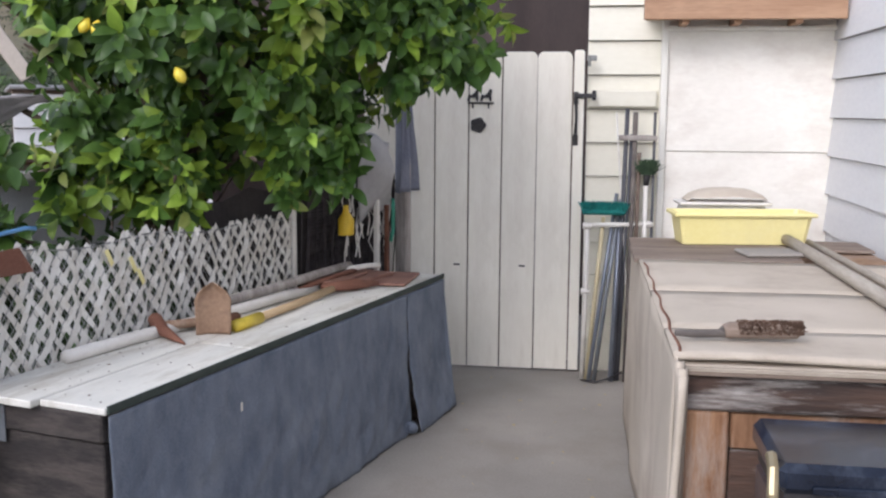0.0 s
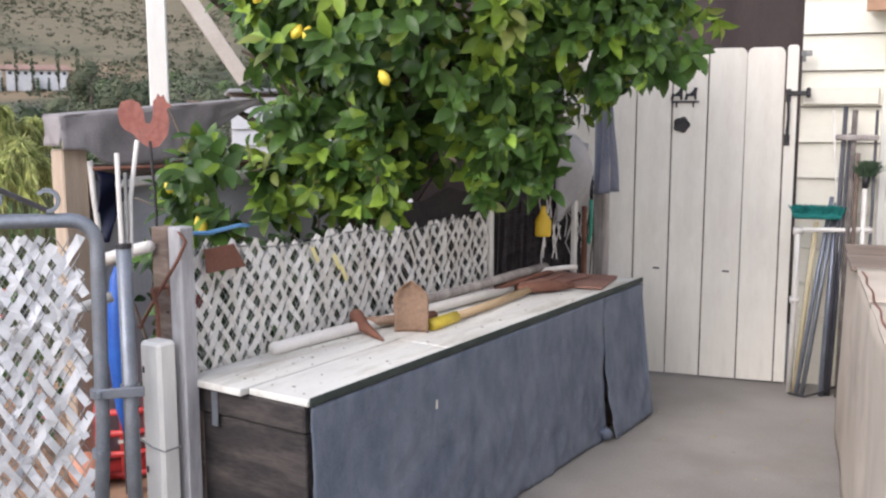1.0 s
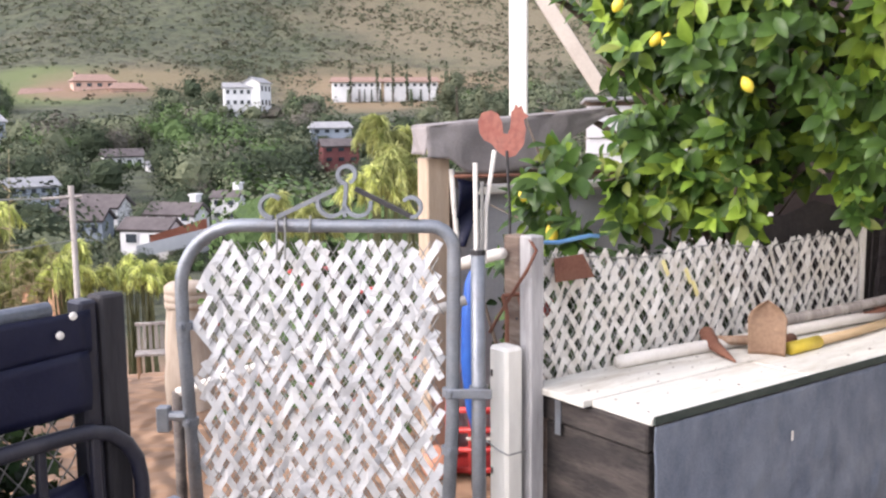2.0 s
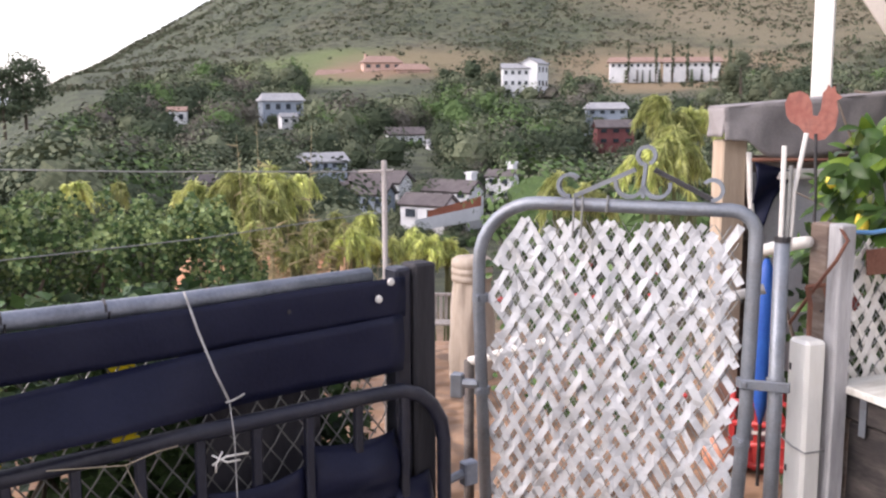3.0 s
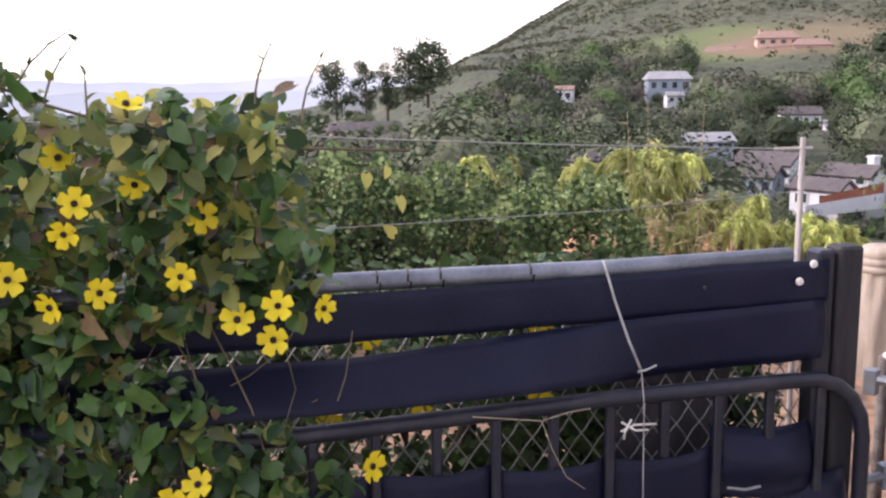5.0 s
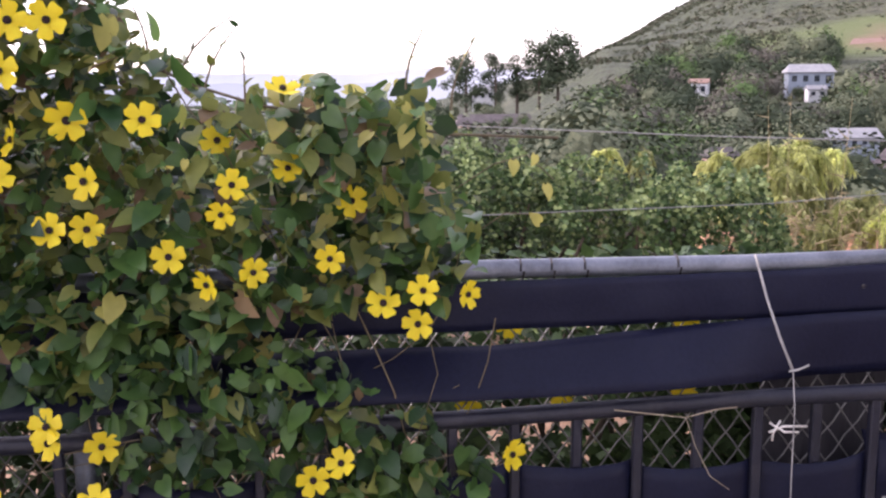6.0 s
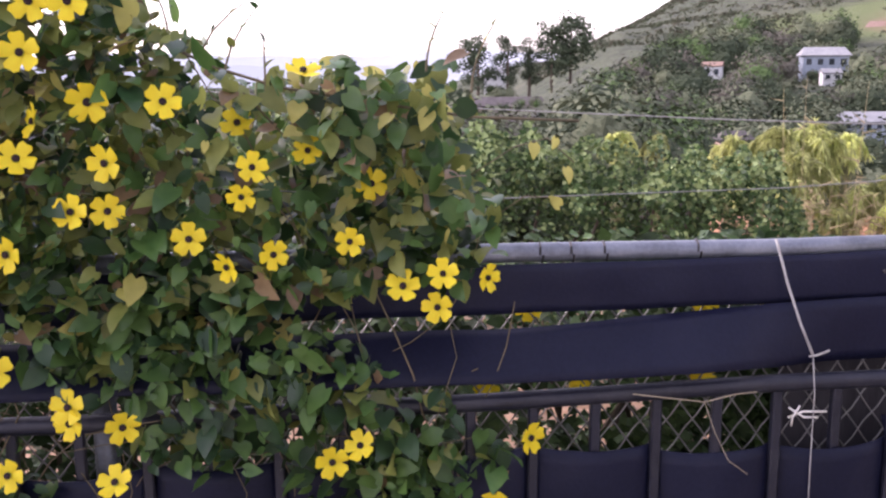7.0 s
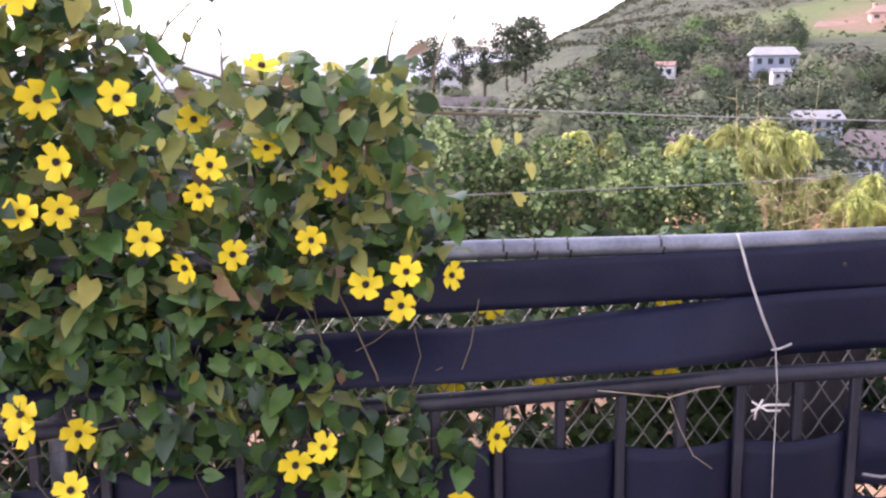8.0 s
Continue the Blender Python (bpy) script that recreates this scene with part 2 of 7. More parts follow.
HOUSE = pose(0, 0, 0, 0, 0, -8.0)             # x to the right along the end wall, y along the house
BENCH = pose(-0.931, 2.624, 0, 0, 0, -22.0)   # origin under the bench's near front corner, y along its length
FENCE = pose(-1.85, 0.80, 0, 0, 0, -6.7)      # y along the black fence, x towards the yard
GATE = pose(-1.80, 2.36, 0, 0, 0, 28.2)       # x along the wire gate


# ------------------------------------------------------------------ ground, hill and distance
def smooth_step(a, b, x):
    t = min(max((x - a) / (b - a), 0), 1)
    return t * t * (3 - 2 * t)


def lerp_table(x, table):
    for (x0, y0), (x1, y1) in zip(table, table[1:]):
        if x <= x1:
            return y0 + (y1 - y0) * max(0, (x - x0) / (x1 - x0))
    return table[-1][1]


VALLEY = [(0, -0.03), (6, -0.05), (8, -0.5), (14, -2.6), (30, -5.5), (60, -9), (100, -13), (112, -12.8), (135, -9.5), (180, -7.8),
          (250, -4.2), (350, 4.0), (410, 8), (450, 13), (520, 30)]
PLAIN = [(0, -0.03), (6, -0.05), (8, -0.5), (14, -2.6), (30, -5.5), (60, -9), (100, -13), (200, -12), (300, -12), (450, -18), (900, -30), (5000, -60)]
RIDGE = [(-180, 1), (-60, 2), (0, 8), (25, 11), (45, 11.5), (54, 9.8), (61.2, 5.5), (64.6, 3.5), (66.7, 2.3), (69.9, 0.65), (71.5, -0.1), (75, -1.6), (180, -1.6)]


def terrain(x, y):
    r = math.hypot(x, y)
    az = math.degrees(math.atan2(-x, y))
    el = lerp_table(az, RIDGE)
    hill = smooth_step(80, 71, az) if az > 0 else smooth_step(-60, 10, az)
    low = lerp_table(r, PLAIN)
    high = lerp_table(min(r, 450), VALLEY)
    if az > 58 and r > 150:
        high = min(high, 1.5 + r * math.tan(radians(max(el - 1.7 + 1.5 * smooth_step(300, 440, r), -2.2))))
    if r > 360:
        top = 900 * math.tan(radians(max(el, 0)))
        rise = smooth_step(360, 930, r)
        high = high + (max(top, high) - high) * rise
    z = low + (high - low) * hill
    if r > 60:
        amp = min((r - 60) / 300, 1) * (1 if r < 860 else 0.5)
        z += amp * 2.6 * (noise.noise(Vector((x, y, 0)) / 90) + 0.5 * noise.noise(Vector((x, y, 3)) / 38)) * (0.35 + 0.65 * hill)
    elif 7 < r:
        z += 0.25 * noise.noise(Vector((x, y, 0)) / 3)
    return z


def hill_material():
    m = surface("hillside_ground", (0.052, 0.066, 0.032), (0.094, 0.102, 0.054), 0.02, 0.95, 0.0, 0.35,
                dirt=(0.13, 0.115, 0.075), dirt_amount=0.45, dirt_scale=0.012)
    nt = m.node_tree
    n, l = nt.nodes, nt.links
    p = n["Principled BSDF"]
    old = p.inputs["Base Color"].links[0].from_socket
    geo = n.new("ShaderNodeNewGeometry")
    bush = n.new("ShaderNodeTexNoise")
    bush.inputs["Scale"].default_value, bush.inputs["Detail"].default_value, bush.inputs["Roughness"].default_value = 0.16, 6, 0.75
    l.new(geo.outputs["Position"], bush.inputs["Vector"])
    cut = n.new("ShaderNodeMapRange")
    cut.inputs["From Min"].default_value, cut.inputs["From Max"].default_value, cut.inputs["To Max"].default_value = 0.46, 0.60, 0.85
    l.new(bush.outputs["Fac"], cut.inputs["Value"])
    mix = n.new("ShaderNodeMix")
    mix.data_type = "RGBA"
    mix.inputs["B"].default_value = (0.026, 0.032, 0.019, 1)
    l.new(cut.outputs[0], mix.inputs["Factor"])
    l.new(old, mix.inputs["A"])
    # grassy slope and bare cuttings above the villas, dry flank of the hill
    wob = n.new("ShaderNodeTexNoise")
    wob.inputs["Scale"].default_value, wob.inputs["Detail"].default_value = 0.03, 5
    l.new(geo.outputs["Position"], wob.inputs["Vector"])
    base = mix.outputs["Result"]
    for az_, r_, size, core, tint, amount in ((55.2, 425, 62, 0.55, (0.125, 0.155, 0.050, 1), 0.85), (49.2, 430, 46, 0.5, (0.20, 0.155, 0.085, 1), 0.85),
                                              (52.0, 415, 26, 0.5, (0.24, 0.15, 0.10, 1), 0.8), (34.5, 415, 62, 0.5, (0.25, 0.18, 0.105, 1), 0.85), (27.0, 560, 150, 0.55, (0.19, 0.155, 0.095, 1), 0.75)):
        dist = n.new("ShaderNodeVectorMath")
        dist.operation = "DISTANCE"
        dist.inputs[1].default_value = (-r_ * math.sin(radians(az_)), r_ * math.cos(radians(az_)), terrain(-r_ * math.sin(radians(az_)), r_ * math.cos(radians(az_))))
        l.new(geo.outputs["Position"], dist.inputs[0])
        shift = n.new("ShaderNodeMath")
        shift.operation = "MULTIPLY_ADD"
        shift.inputs[1].default_value = size * 0.9
        l.new(wob.outputs["Fac"], shift.inputs[0])
        l.new(dist.outputs["Value"], shift.inputs[2])
        fade = n.new("ShaderNodeMapRange")
        fade.inputs["From Min"].default_value, fade.inputs["From Max"].default_value = size * (0.45 + core), size * 1.45
        fade.inputs["To Min"].default_value, fade.inputs["To Max"].default_value = amount, 0.0
        l.new(shift.outputs[0], fade.inputs["Value"])
        patch = n.new("ShaderNodeMix")
        patch.data_type = "RGBA"
        patch.inputs["B"].default_value = tint
        l.new(fade.outputs[0], patch.inputs["Factor"])
        l.new(base, patch.inputs["A"])
        base = patch.outputs["Result"]
    # bare yard soil close by
    near = n.new("ShaderNodeVectorMath")
    near.operation = "LENGTH"
    l.new(geo.outputs["Position"], near.inputs[0])
    rng = n.new("ShaderNodeMapRange")
    rng.inputs["From Min"].default_value, rng.inputs["From Max"].default_value = 22, 40
    l.new(near.outputs["Value"], rng.inputs["Value"])
    soil = n.new("ShaderNodeTexNoise")
    soil.inputs["Scale"].default_value, soil.inputs["Detail"].default_value = 3.0, 8
    l.new(geo.outputs["Position"], soil.inputs["Vector"])
    sr = n.new("ShaderNodeValToRGB")
    sr.color_ramp.elements[0].color, sr.color_ramp.elements[1].color = (0.20, 0.11, 0.06, 1), (0.37, 0.235, 0.145, 1)
    l.new(soil.outputs["Fac"], sr.inputs["Fac"])
    mix2 = n.new("ShaderNodeMix")
    mix2.data_type = "RGBA"
    l.new(rng.outputs[0], mix2.inputs["Factor"])
    l.new(sr.outputs["Color"], mix2.inputs["A"])
    l.new(base, mix2.inputs["B"])
    l.new(mix2.outputs["Result"], p.inputs["Base Color"])
    bp = n.new("ShaderNodeBump")
    bp.inputs["Strength"].default_value, bp.inputs["Distance"].default_value = 0.6, 3.0
    l.new(bush.outputs["Fac"], bp.inputs["Height"])
    l.new(bp.outputs[0], p.inputs["Normal"])
    return m


def build_ground():
    g = Geo()
    rings = [0.0] + [0.8 * 1.075 ** i for i in range(122)]
    rings = [r for r in rings if r < 4800] + [4900]
    az = [a * 2.5 for a in range(-72, 0)] + [a * 0.75 for a in range(0, 121)] + [90 + a * 2.5 for a in range(1, 36)]
    w = len(az)
    g.v = [(-r * math.sin(radians(a)), r * math.cos(radians(a)), terrain(-r * math.sin(radians(a)), r * math.cos(radians(a)))) for r in rings for a in az]
    g.f = [(j * w + i, j * w + (i + 1) % w, (j + 1) * w + (i + 1) % w, (j + 1) * w + i) for j in range(len(rings) - 1) for i in range(w)]
    g.f = [tuple(reversed(f)) for f in g.f]
    solid("ground", g, hill_material(), Matrix(), "bare brown soil falling to a wooded valley and scrubby hill", "ground", kind="structure", smooth=True)
    s = Geo().box(-2.05, 1.40, -4.0, 9.0, -0.12, 0.0, 0.0)
    solid("pavement", s, CONCRETE, HOUSE, "worn grey-brown concrete patio slab with stains", "patio", kind="structure")


build_ground()


# ------------------------------------------------------------------ house walls
def lap_wall(name, width, z0, z1, lap, depth, material, m, label, kind="structure"):
    """Clapboards on a wall: each board overlaps the one below; x along the wall, y outwards is negative."""
    wall = thing(name, m, label, "wall", kind=kind)
    # dark core bared by the 6 mm slits draws each board's shadow line
    part("wall_core", Geo().box(0, width, 0.02, 0.14, z0, z1), DARK_WOOD, wall)
    board = Geo()
    board.add([(0, 0.02, 0), (width, 0.02, 0), (width, -depth, 0), (0, -depth, 0), (0, 0.02, lap - 0.006), (width, 0.02, lap - 0.006), (width, -0.001, lap - 0.006), (0, -0.001, lap - 0.006)],
              [(0, 1, 2, 3), (3, 2, 6, 7), (4, 7, 6, 5), (0, 3, 7, 4), (1, 5, 6, 2)])
    me = board.mesh("clapboard", material)
    for i in range(int((z1 - z0) / lap + 0.5)):
        part("clapboard", me, material, wall, m=pose(0, 0, z0 + i * lap, random.uniform(-.15, .15), 0, 0))
    return wall


def build_house():
    lap_wall("wall_north", 0.41, 0.0, 3.0, 0.19, 0.024, SIDING_CREAM, HOUSE @ pose(0.012, 5.69, 0), "cream-painted clapboard end wall beside the gate")
    lap_wall("wall_east", 9.7, 0.0, 3.2, 0.208, 0.021, SIDING_WHITE, HOUSE @ pose(1.35, 5.68, 0.02, 0, 0, -90), "white-painted clapboard side wall of the house")
    trim = Geo().box(0.415, 0.452, 5.63, 5.72, 0, 2.1, 0.004)
    solid("trim", trim, WHITE_WOOD, HOUSE, "white vertical corner board", "trim", kind="structure")
    panel = thing("plywood_panel", HOUSE @ pose(0.452, 5.66, 0), "white-painted plywood panels closing the wall end", "panel", kind="structure")
    part("panel", Geo().box(0, 0.90, 0, 0.03, 1.285, 2.02, 0.003), PANEL_WHITE, panel)
    part("panel", Geo().box(0, 0.90, 0.004, 0.03, 0.0, 1.281, 0.003), PANEL_WHITE, panel)
    part("back_wall", Geo().box(0, 0.90, 0.031, 0.12, 0.0, 3.2), PANEL_WHITE, panel)
    beam = thing("wooden_awning", HOUSE @ pose(0.30, 5.40, 1.965), "reddish raw-wood awning frame with pale rafter ends", "awning")
    part("fascia_board", Geo().box(0, 1.03, 0, 0.035, 0.02, 0.13, 0.004), RAW_WOOD, beam)
    part("soffit", Geo().box(0.02, 1.03, 0.036, 0.26, 0.06, 0.085, 0.003), RAW_WOOD, beam)
    for x in (0.20, 0.47, 0.78):
        part("rafter", Geo().box(x, x + 0.04, 0.037, 0.25, 0.0, 0.058, 0.004), RAW_WOOD, beam)
    part("trim_board", Geo().box(0.14, 1.03, 0.20, 0.25, -0.02, 0.0, 0.003), WHITE_WOOD, beam)
    # eave over the side wall, above the view
    solid("roof", Geo().box(1.27, 5.0, -4.1, 5.6, 3.22, 3.34, 0.01), TARP_GREY, HOUSE, "grey eave of the house roof", "roof", kind="structure")
    solid("wall_south", Geo().box(1.35, 5.0, -4.12, -4.02, 0, 3.2), SIDING_WHITE, HOUSE, "white rear wall of the house", "wall", kind="structure")
    # small white box on the side wall
    solid("utility_box", Geo().box(1.20, 1.33, 3.55, 3.80, 0.82, 1.06, 0.006), WHITE_WOOD, HOUSE, "white-painted utility box on the clapboards", "box")


GATE_PAINT = surface("cream_white_gate_paint", (0.78, 0.74, 0.63), (0.87, 0.83, 0.73), 3, 0.6, 0.25, 40, dirt=(0.45, 0.38, 0.28), dirt_amount=0.4, dirt_scale=3.0, stretch=(1, 1, 0.25), vary=0.03)


def build_plank_gate():
    gate = thing("wooden_gate", HOUSE @ pose(0, 5.62, 0.012), "white-painted tall wooden plank gate, closed, with dog-eared tops", "gate")
    edges = [-1.27, -1.05, -0.85, -0.655, -0.465, -0.265, -0.065, 0.0]
    for a, b in zip(edges, edges[1:]):
        w, h = b - a - 0.008, 1.825 + random.uniform(-.006, .006)
        c = min(0.035, w * 0.3)
        out = [(0, 0), (w, 0), (w, h - c)] + [(w - c + c * math.cos(t), h - c + c * math.sin(t)) for t in (0.5, 1.0, 1.4)] + \
              [(c - c * math.cos(t), h - c + c * math.sin(t)) for t in (1.4, 1.0, 0.5)] + [(0, h - c)]
        part("plank", Geo().plate(out, 0.02), GATE_PAINT, gate, m=pose(a + 0.003, random.uniform(-.002, .002), 0, 0, random.uniform(-.15, .15), 0))
    # added dark board gives the seams between planks their shadow
    part("backing", Geo().box(-1.26, -0.01, 0.011, 0.02, 0.05, 1.77, 0.0), DARK_WOOD, gate)
    for z in (0.55, 1.45):
        part("crossbar", Geo().box(-1.25, -0.01, 0.022, 0.06, z, z + 0.09, 0.004), GATE_PAINT, gate)
    # thumb latch and pull
    latch = part("latch", Geo().tube([(-0.05, -0.035, 1.56), (-0.045, -0.035, 1.45), (-0.05, -0.03, 1.33)], [0.010, 0.008, 0.012], 6)
                 .box(-0.062, -0.036, -0.016, -0.011, 1.53, 1.60, 0.002).box(-0.064, -0.034, -0.016, -0.011, 1.30, 1.36, 0.002), DARK_METAL, gate, "black iron gate pull")
    part("latch_bar", Geo().box(-0.045, 0.055, -0.026, -0.012, 1.565, 1.59, 0.003).tube([(0.05, -0.05, 1.56), (0.05, -0.012, 1.60)], 0.012, 6), DARK_METAL, latch)
    part("hinge_pin", Geo().box(0.005, 0.06, -0.03, -0.012, 1.77, 1.80, 0.004).tube([(0.02, -0.03, 1.74), (0.02, -0.03, 1.80)], 0.01, 6), WIRE, gate)
    # pair of little animal silhouettes on a bar, and a round plaque
    orn = Geo().box(-0.075, 0.075, -0.004, 0.004, -0.035, -0.025)
    for s in (-0.045, 0.03):
        orn.plate([(s - .035, -.02), (s - .025, .02), (s - .01, .012), (s + .01, .03), (s + .02, .05), (s + .035, .045), (s + .03, .02), (s + .03, -.02), (s + .02, -.02), (s + .015, .0), (s - .015, .0), (s - .02, -.02)], 0.006)
    orn.box(-0.05, -0.042, -0.004, 0.004, -0.06, -0.03).box(0.04, 0.048, -0.004, 0.004, -0.06, -0.03)
    part("ornament", orn, DARK_METAL, gate, "dark iron ornament of two small animal shapes", m=pose(-0.585, -0.014, 1.565))
    plaque = Geo()
    n = 20
    plaque.plate([((0.044 + 0.004 * math.cos(5 * t)) * math.cos(t), (0.042 + 0.004 * math.cos(5 * t)) * math.sin(t)) for t in [2 * math.pi * k / n for k in range(n)]], 0.008)
    plaque.box(-0.03, 0.03, -0.008, -0.004, -0.006, 0.012, 0.001)
    part("plaque", plaque, DARK_METAL, gate, "round dark metal plaque", m=pose(-0.60, -0.014, 1.41))
    for x, z in ((-0.715, 0.60), (-0.335, 0.60)):
        part("hook", Geo().box(x - .02, x + .015, -0.018, -0.010, z, z + .008, .001), DARK_METAL, gate)


build_house()
build_plank_gate()


PEELED = surface("peeling_dark_board", (0.035, 0.022, 0.017), (0.11, 0.062, 0.042), 7, 0.75, 0.8, 45, dirt=(0.55, 0.52, 0.48), dirt_amount=0.9, dirt_scale=5, stretch=(0.35, 2.5, 2.5), vary=0.1)
ORANGE_WOOD = surface("bare_orange_wood", (0.16, 0.075, 0.035), (0.33, 0.185, 0.10), 6, 0.8, 0.6, 45, dirt=(0.46, 0.43, 0.39), dirt_amount=0.6, dirt_scale=4, stretch=(2.2, 2.2, 0.5), vary=0.1)


AGED_PLANK = surface("aged_grey_brown_plank", (0.145, 0.105, 0.080), (0.27, 0.21, 0.165), 6, 0.85, 0.5, 50, dirt=(0.36, 0.32, 0.28), dirt_amount=0.4, dirt_scale=4, stretch=(0.4, 2, 2), vary=0.1)


def build_box_counter():
    """Tall storage box under a tan cover, along the house."""
    M = HOUSE @ pose(0.245, 2.43, 0)
    W, L, H = 1.02, 2.30, 0.90
    box = thing("storage_box", M, "long waist-high wooden storage box under a worn tan cover", "storage box")
    part("body", Geo().box(0.015, W, 0.05, L, 0, H - 0.012, 0.004), BROWN_WOOD, box)
    # wooden front: frame boards and planks
    part("front_rail", Geo().box(0.012, W, -0.012, 0.045, H - 0.135, H - 0.045, 0.006), PEELED, box, "peeling dark painted board")
    part("front_stile", Geo().box(0.012, 0.13, -0.006, 0.045, 0.0, H - 0.137, 0.006), ORANGE_WOOD, box)
    for z0, z1, mt in ((H - 0.235, H - 0.139, ORANGE_WOOD), (H - 0.40, H - 0.239, PEELED), (H - 0.62, H - 0.404, BROWN_WOOD), (0.0, H - 0.624, BROWN_WOOD)):
        part("plank", Geo().box(0.135, W, 0.006, 0.045, z0, z1, 0.005), mt, box)
    # tan top boards with joints, curling over the left side
    ys = [-0.03, 0.275, 0.86, 1.56]
    for a, b in zip(ys, ys[1:]):
        g = Geo().sheet(14, 6, lambda u, v, a=a, b=b: (-0.012 + u * (W + 0.012), a + 0.003 + (b - a - 0.006) * v,
                        H + 0.004 + 0.006 * noise.noise(Vector((u * 3, a + v * 2, 0)))))
        thick(part("cover_sheet", g, TAN_FABRIC, box, "tan weathered cover sheet", True), 0.014)
    part("end_plank", Geo().box(-0.03, 0.64, 1.58, 1.99, H - 0.006, H + 0.012, 0.003), AGED_PLANK, box, "bare grey-brown plank")
    part("end_board", Geo().box(-0.02, W, 2.0, L, H - 0.006, H + 0.008, 0.003), AGED_PLANK, box)
    side = Geo().sheet(40, 14, lambda u, v: (-0.004 - 0.012 * v * (1 + math.sin(u * 21) * 0.3) - 0.014 * noise.noise(Vector((u * 5, v * 2, 4))),
                       -0.035 + u * (L + 0.02), H + 0.004 - v * (H - 0.015)))
    thick(part("side_cover", side, TAN_FABRIC, box, "tan sheet hanging down the side", True), 0.006)
    for k in range(3):
        fold = Geo().sheet(3, 20, lambda u, v, k=k: (-0.012 + 0.022 * u + 0.008 * math.sin(v * 5 + k), -0.05 - 0.012 * k - 0.012 * math.sin(u * 3.1), H - 0.0 - 0.016 * k - v * 0.86))
        thick(part("folded_edge", fold, TAN_FABRIC, box, "", True), 0.005)
    part("front_lip", Geo().box(0.0, W, -0.035, 0.05, H - 0.040, H - 0.030, 0.002), AGED_PLANK, box, "layered edge of the cover")
    for k in range(3):
        part("cover_layer", Geo().box(0.0, W, -0.036 - 0.003 * (k % 2), 0.05, H - 0.029 + 0.006 * k, H - 0.0245 + 0.006 * k, 0.001), TAN_FABRIC, box)
    part("fringe", Geo().tube([(0.004 + 0.004 * math.sin(i), 0.0 + i * 0.05, H + 0.012) for i in range(30)], 0.0045, 5), RUST, box, "frayed brown edge seam")
    T = HOUSE @ pose(0.245, 2.43, H)
    # yellow tub with a lidded tray behind it
    tub = thing("plastic_tub", T @ pose(0.47, 2.17, 0.012, 0, 0, 7), "pale yellow rectangular plastic tub with a rolled rim", "tub")
    a, b, h = 0.295, 0.10, 0.125
    g = Geo()
    rings = [(0.93, 0.0), (1.0, h), (1.05, h), (1.05, h + 0.018), (1.0, h + 0.018), (0.97, h), (0.9, 0.008)]
    for s, z in rings:
        g.v += [(sx * a * s * (1 if abs(sy) < 1 else 0.98), sy * b * (s + (s - 1) * 1.2), z) for sx, sy in ((-1, -.9), (-.96, -1), (.96, -1), (1, -.9), (1, .9), (.96, 1), (-.96, 1), (-1, .9))]
    g.f = [(i * 8 + k, i * 8 + (k + 1) % 8, (i + 1) * 8 + (k + 1) % 8, (i + 1) * 8 + k) for i in range(len(rings) - 1) for k in range(8)] + [tuple(range(7, -1, -1)), tuple(range(48, 56))]
    part("shell", g, YELLOW_PLASTIC, tub)
    part("rim", Geo().tube([(-a * 1.05, -b * 1.1, h + 0.009), (a * 1.05, -b * 1.1, h + 0.009), (a * 1.05, b * 1.1, h + 0.009), (-a * 1.05, b * 1.1, h + 0.009), (-a * 1.05, -b * 1.05, h + 0.009)], 0.009, 6), YELLOW_PLASTIC, tub, "rolled yellow rim")
    solid("plastic_tray", Geo().box(-0.21, 0.19, -0.08, 0.10, 0, 0.165, 0.02).box(-0.225, 0.205, -0.095, 0.115, 0.165, 0.18, 0.005), WHITE_PIPE,
          T @ pose(0.43, 2.40, 0.0, 0, 0, 4), "off-white plastic tray behind the yellow tub", "tray")
    solid("folded_cloth", Geo().sheet(16, 8, lambda u, v: (-0.19 + 0.38 * u, -0.09 + 0.18 * v, 0.06 * (math.sin(math.pi * u) ** 0.4) * (math.sin(math.pi * min(max(v, .02), .98)) ** 0.4) + 0.006 * noise.noise(Vector((u * 6, v * 4, 0))))), TAN_FABRIC,
          T @ pose(0.43, 2.41, 0.186, 0, 0, 4), "beige folded cloth heaped on the tray", "cloth", smooth=True)
    solid("flat_stone", Geo().box(-0.12, 0.12, -0.09, 0.09, 0, 0.018, 0.008), CONCRETE, T @ pose(0.53, 1.76, 0.013, 0, 0, 10), "pale flat concrete piece on the box", "slab")
    # long poles lying along the house side
    for i, (x0, x1, r, mt, lb) in enumerate(((0.665, 0.690, 0.024, PALE_POLE, "grey weathered wooden pole lying on the box"),
                                             (0.76, 0.800, 0.014, PALE_POLE, "tan wooden stick lying on the box"))):
        solid("pole", Geo().tube([(x0 + (x1 - x0) * k / 6 + 0.004 * math.sin(k), 2.1 - 2.1 * k / 6, 0.014 + r) for k in range(7)], r, 9), mt, T, lb, "pole", smooth=True)
    # old brush
    br = thing("hand_brush", T @ pose(0.20, 0.13, 0.012, 0, 0, 6), "old hand brush with brown bristles and wooden handle", "brush")
    part("handle", Geo().tube([(-0.20, 0.0, 0.022), (-0.15, 0.0, 0.02), (-0.09, 0.0, 0.022), (-0.07, 0, 0.028)], [0.008, 0.011, 0.011, 0.018], 8), GREY_WOOD, br, "worn wooden handle", True)
    part("head", Geo().tube([(-0.075, 0, 0.028), (-0.06, 0, 0.031), (0.08, 0, 0.031), (0.11, 0, 0.03), (0.12, 0, 0.03)], [0.018, 0.022, 0.022, 0.02, 0.012], 10), AGED_PLANK, br, "", True)
    bristle = Geo()
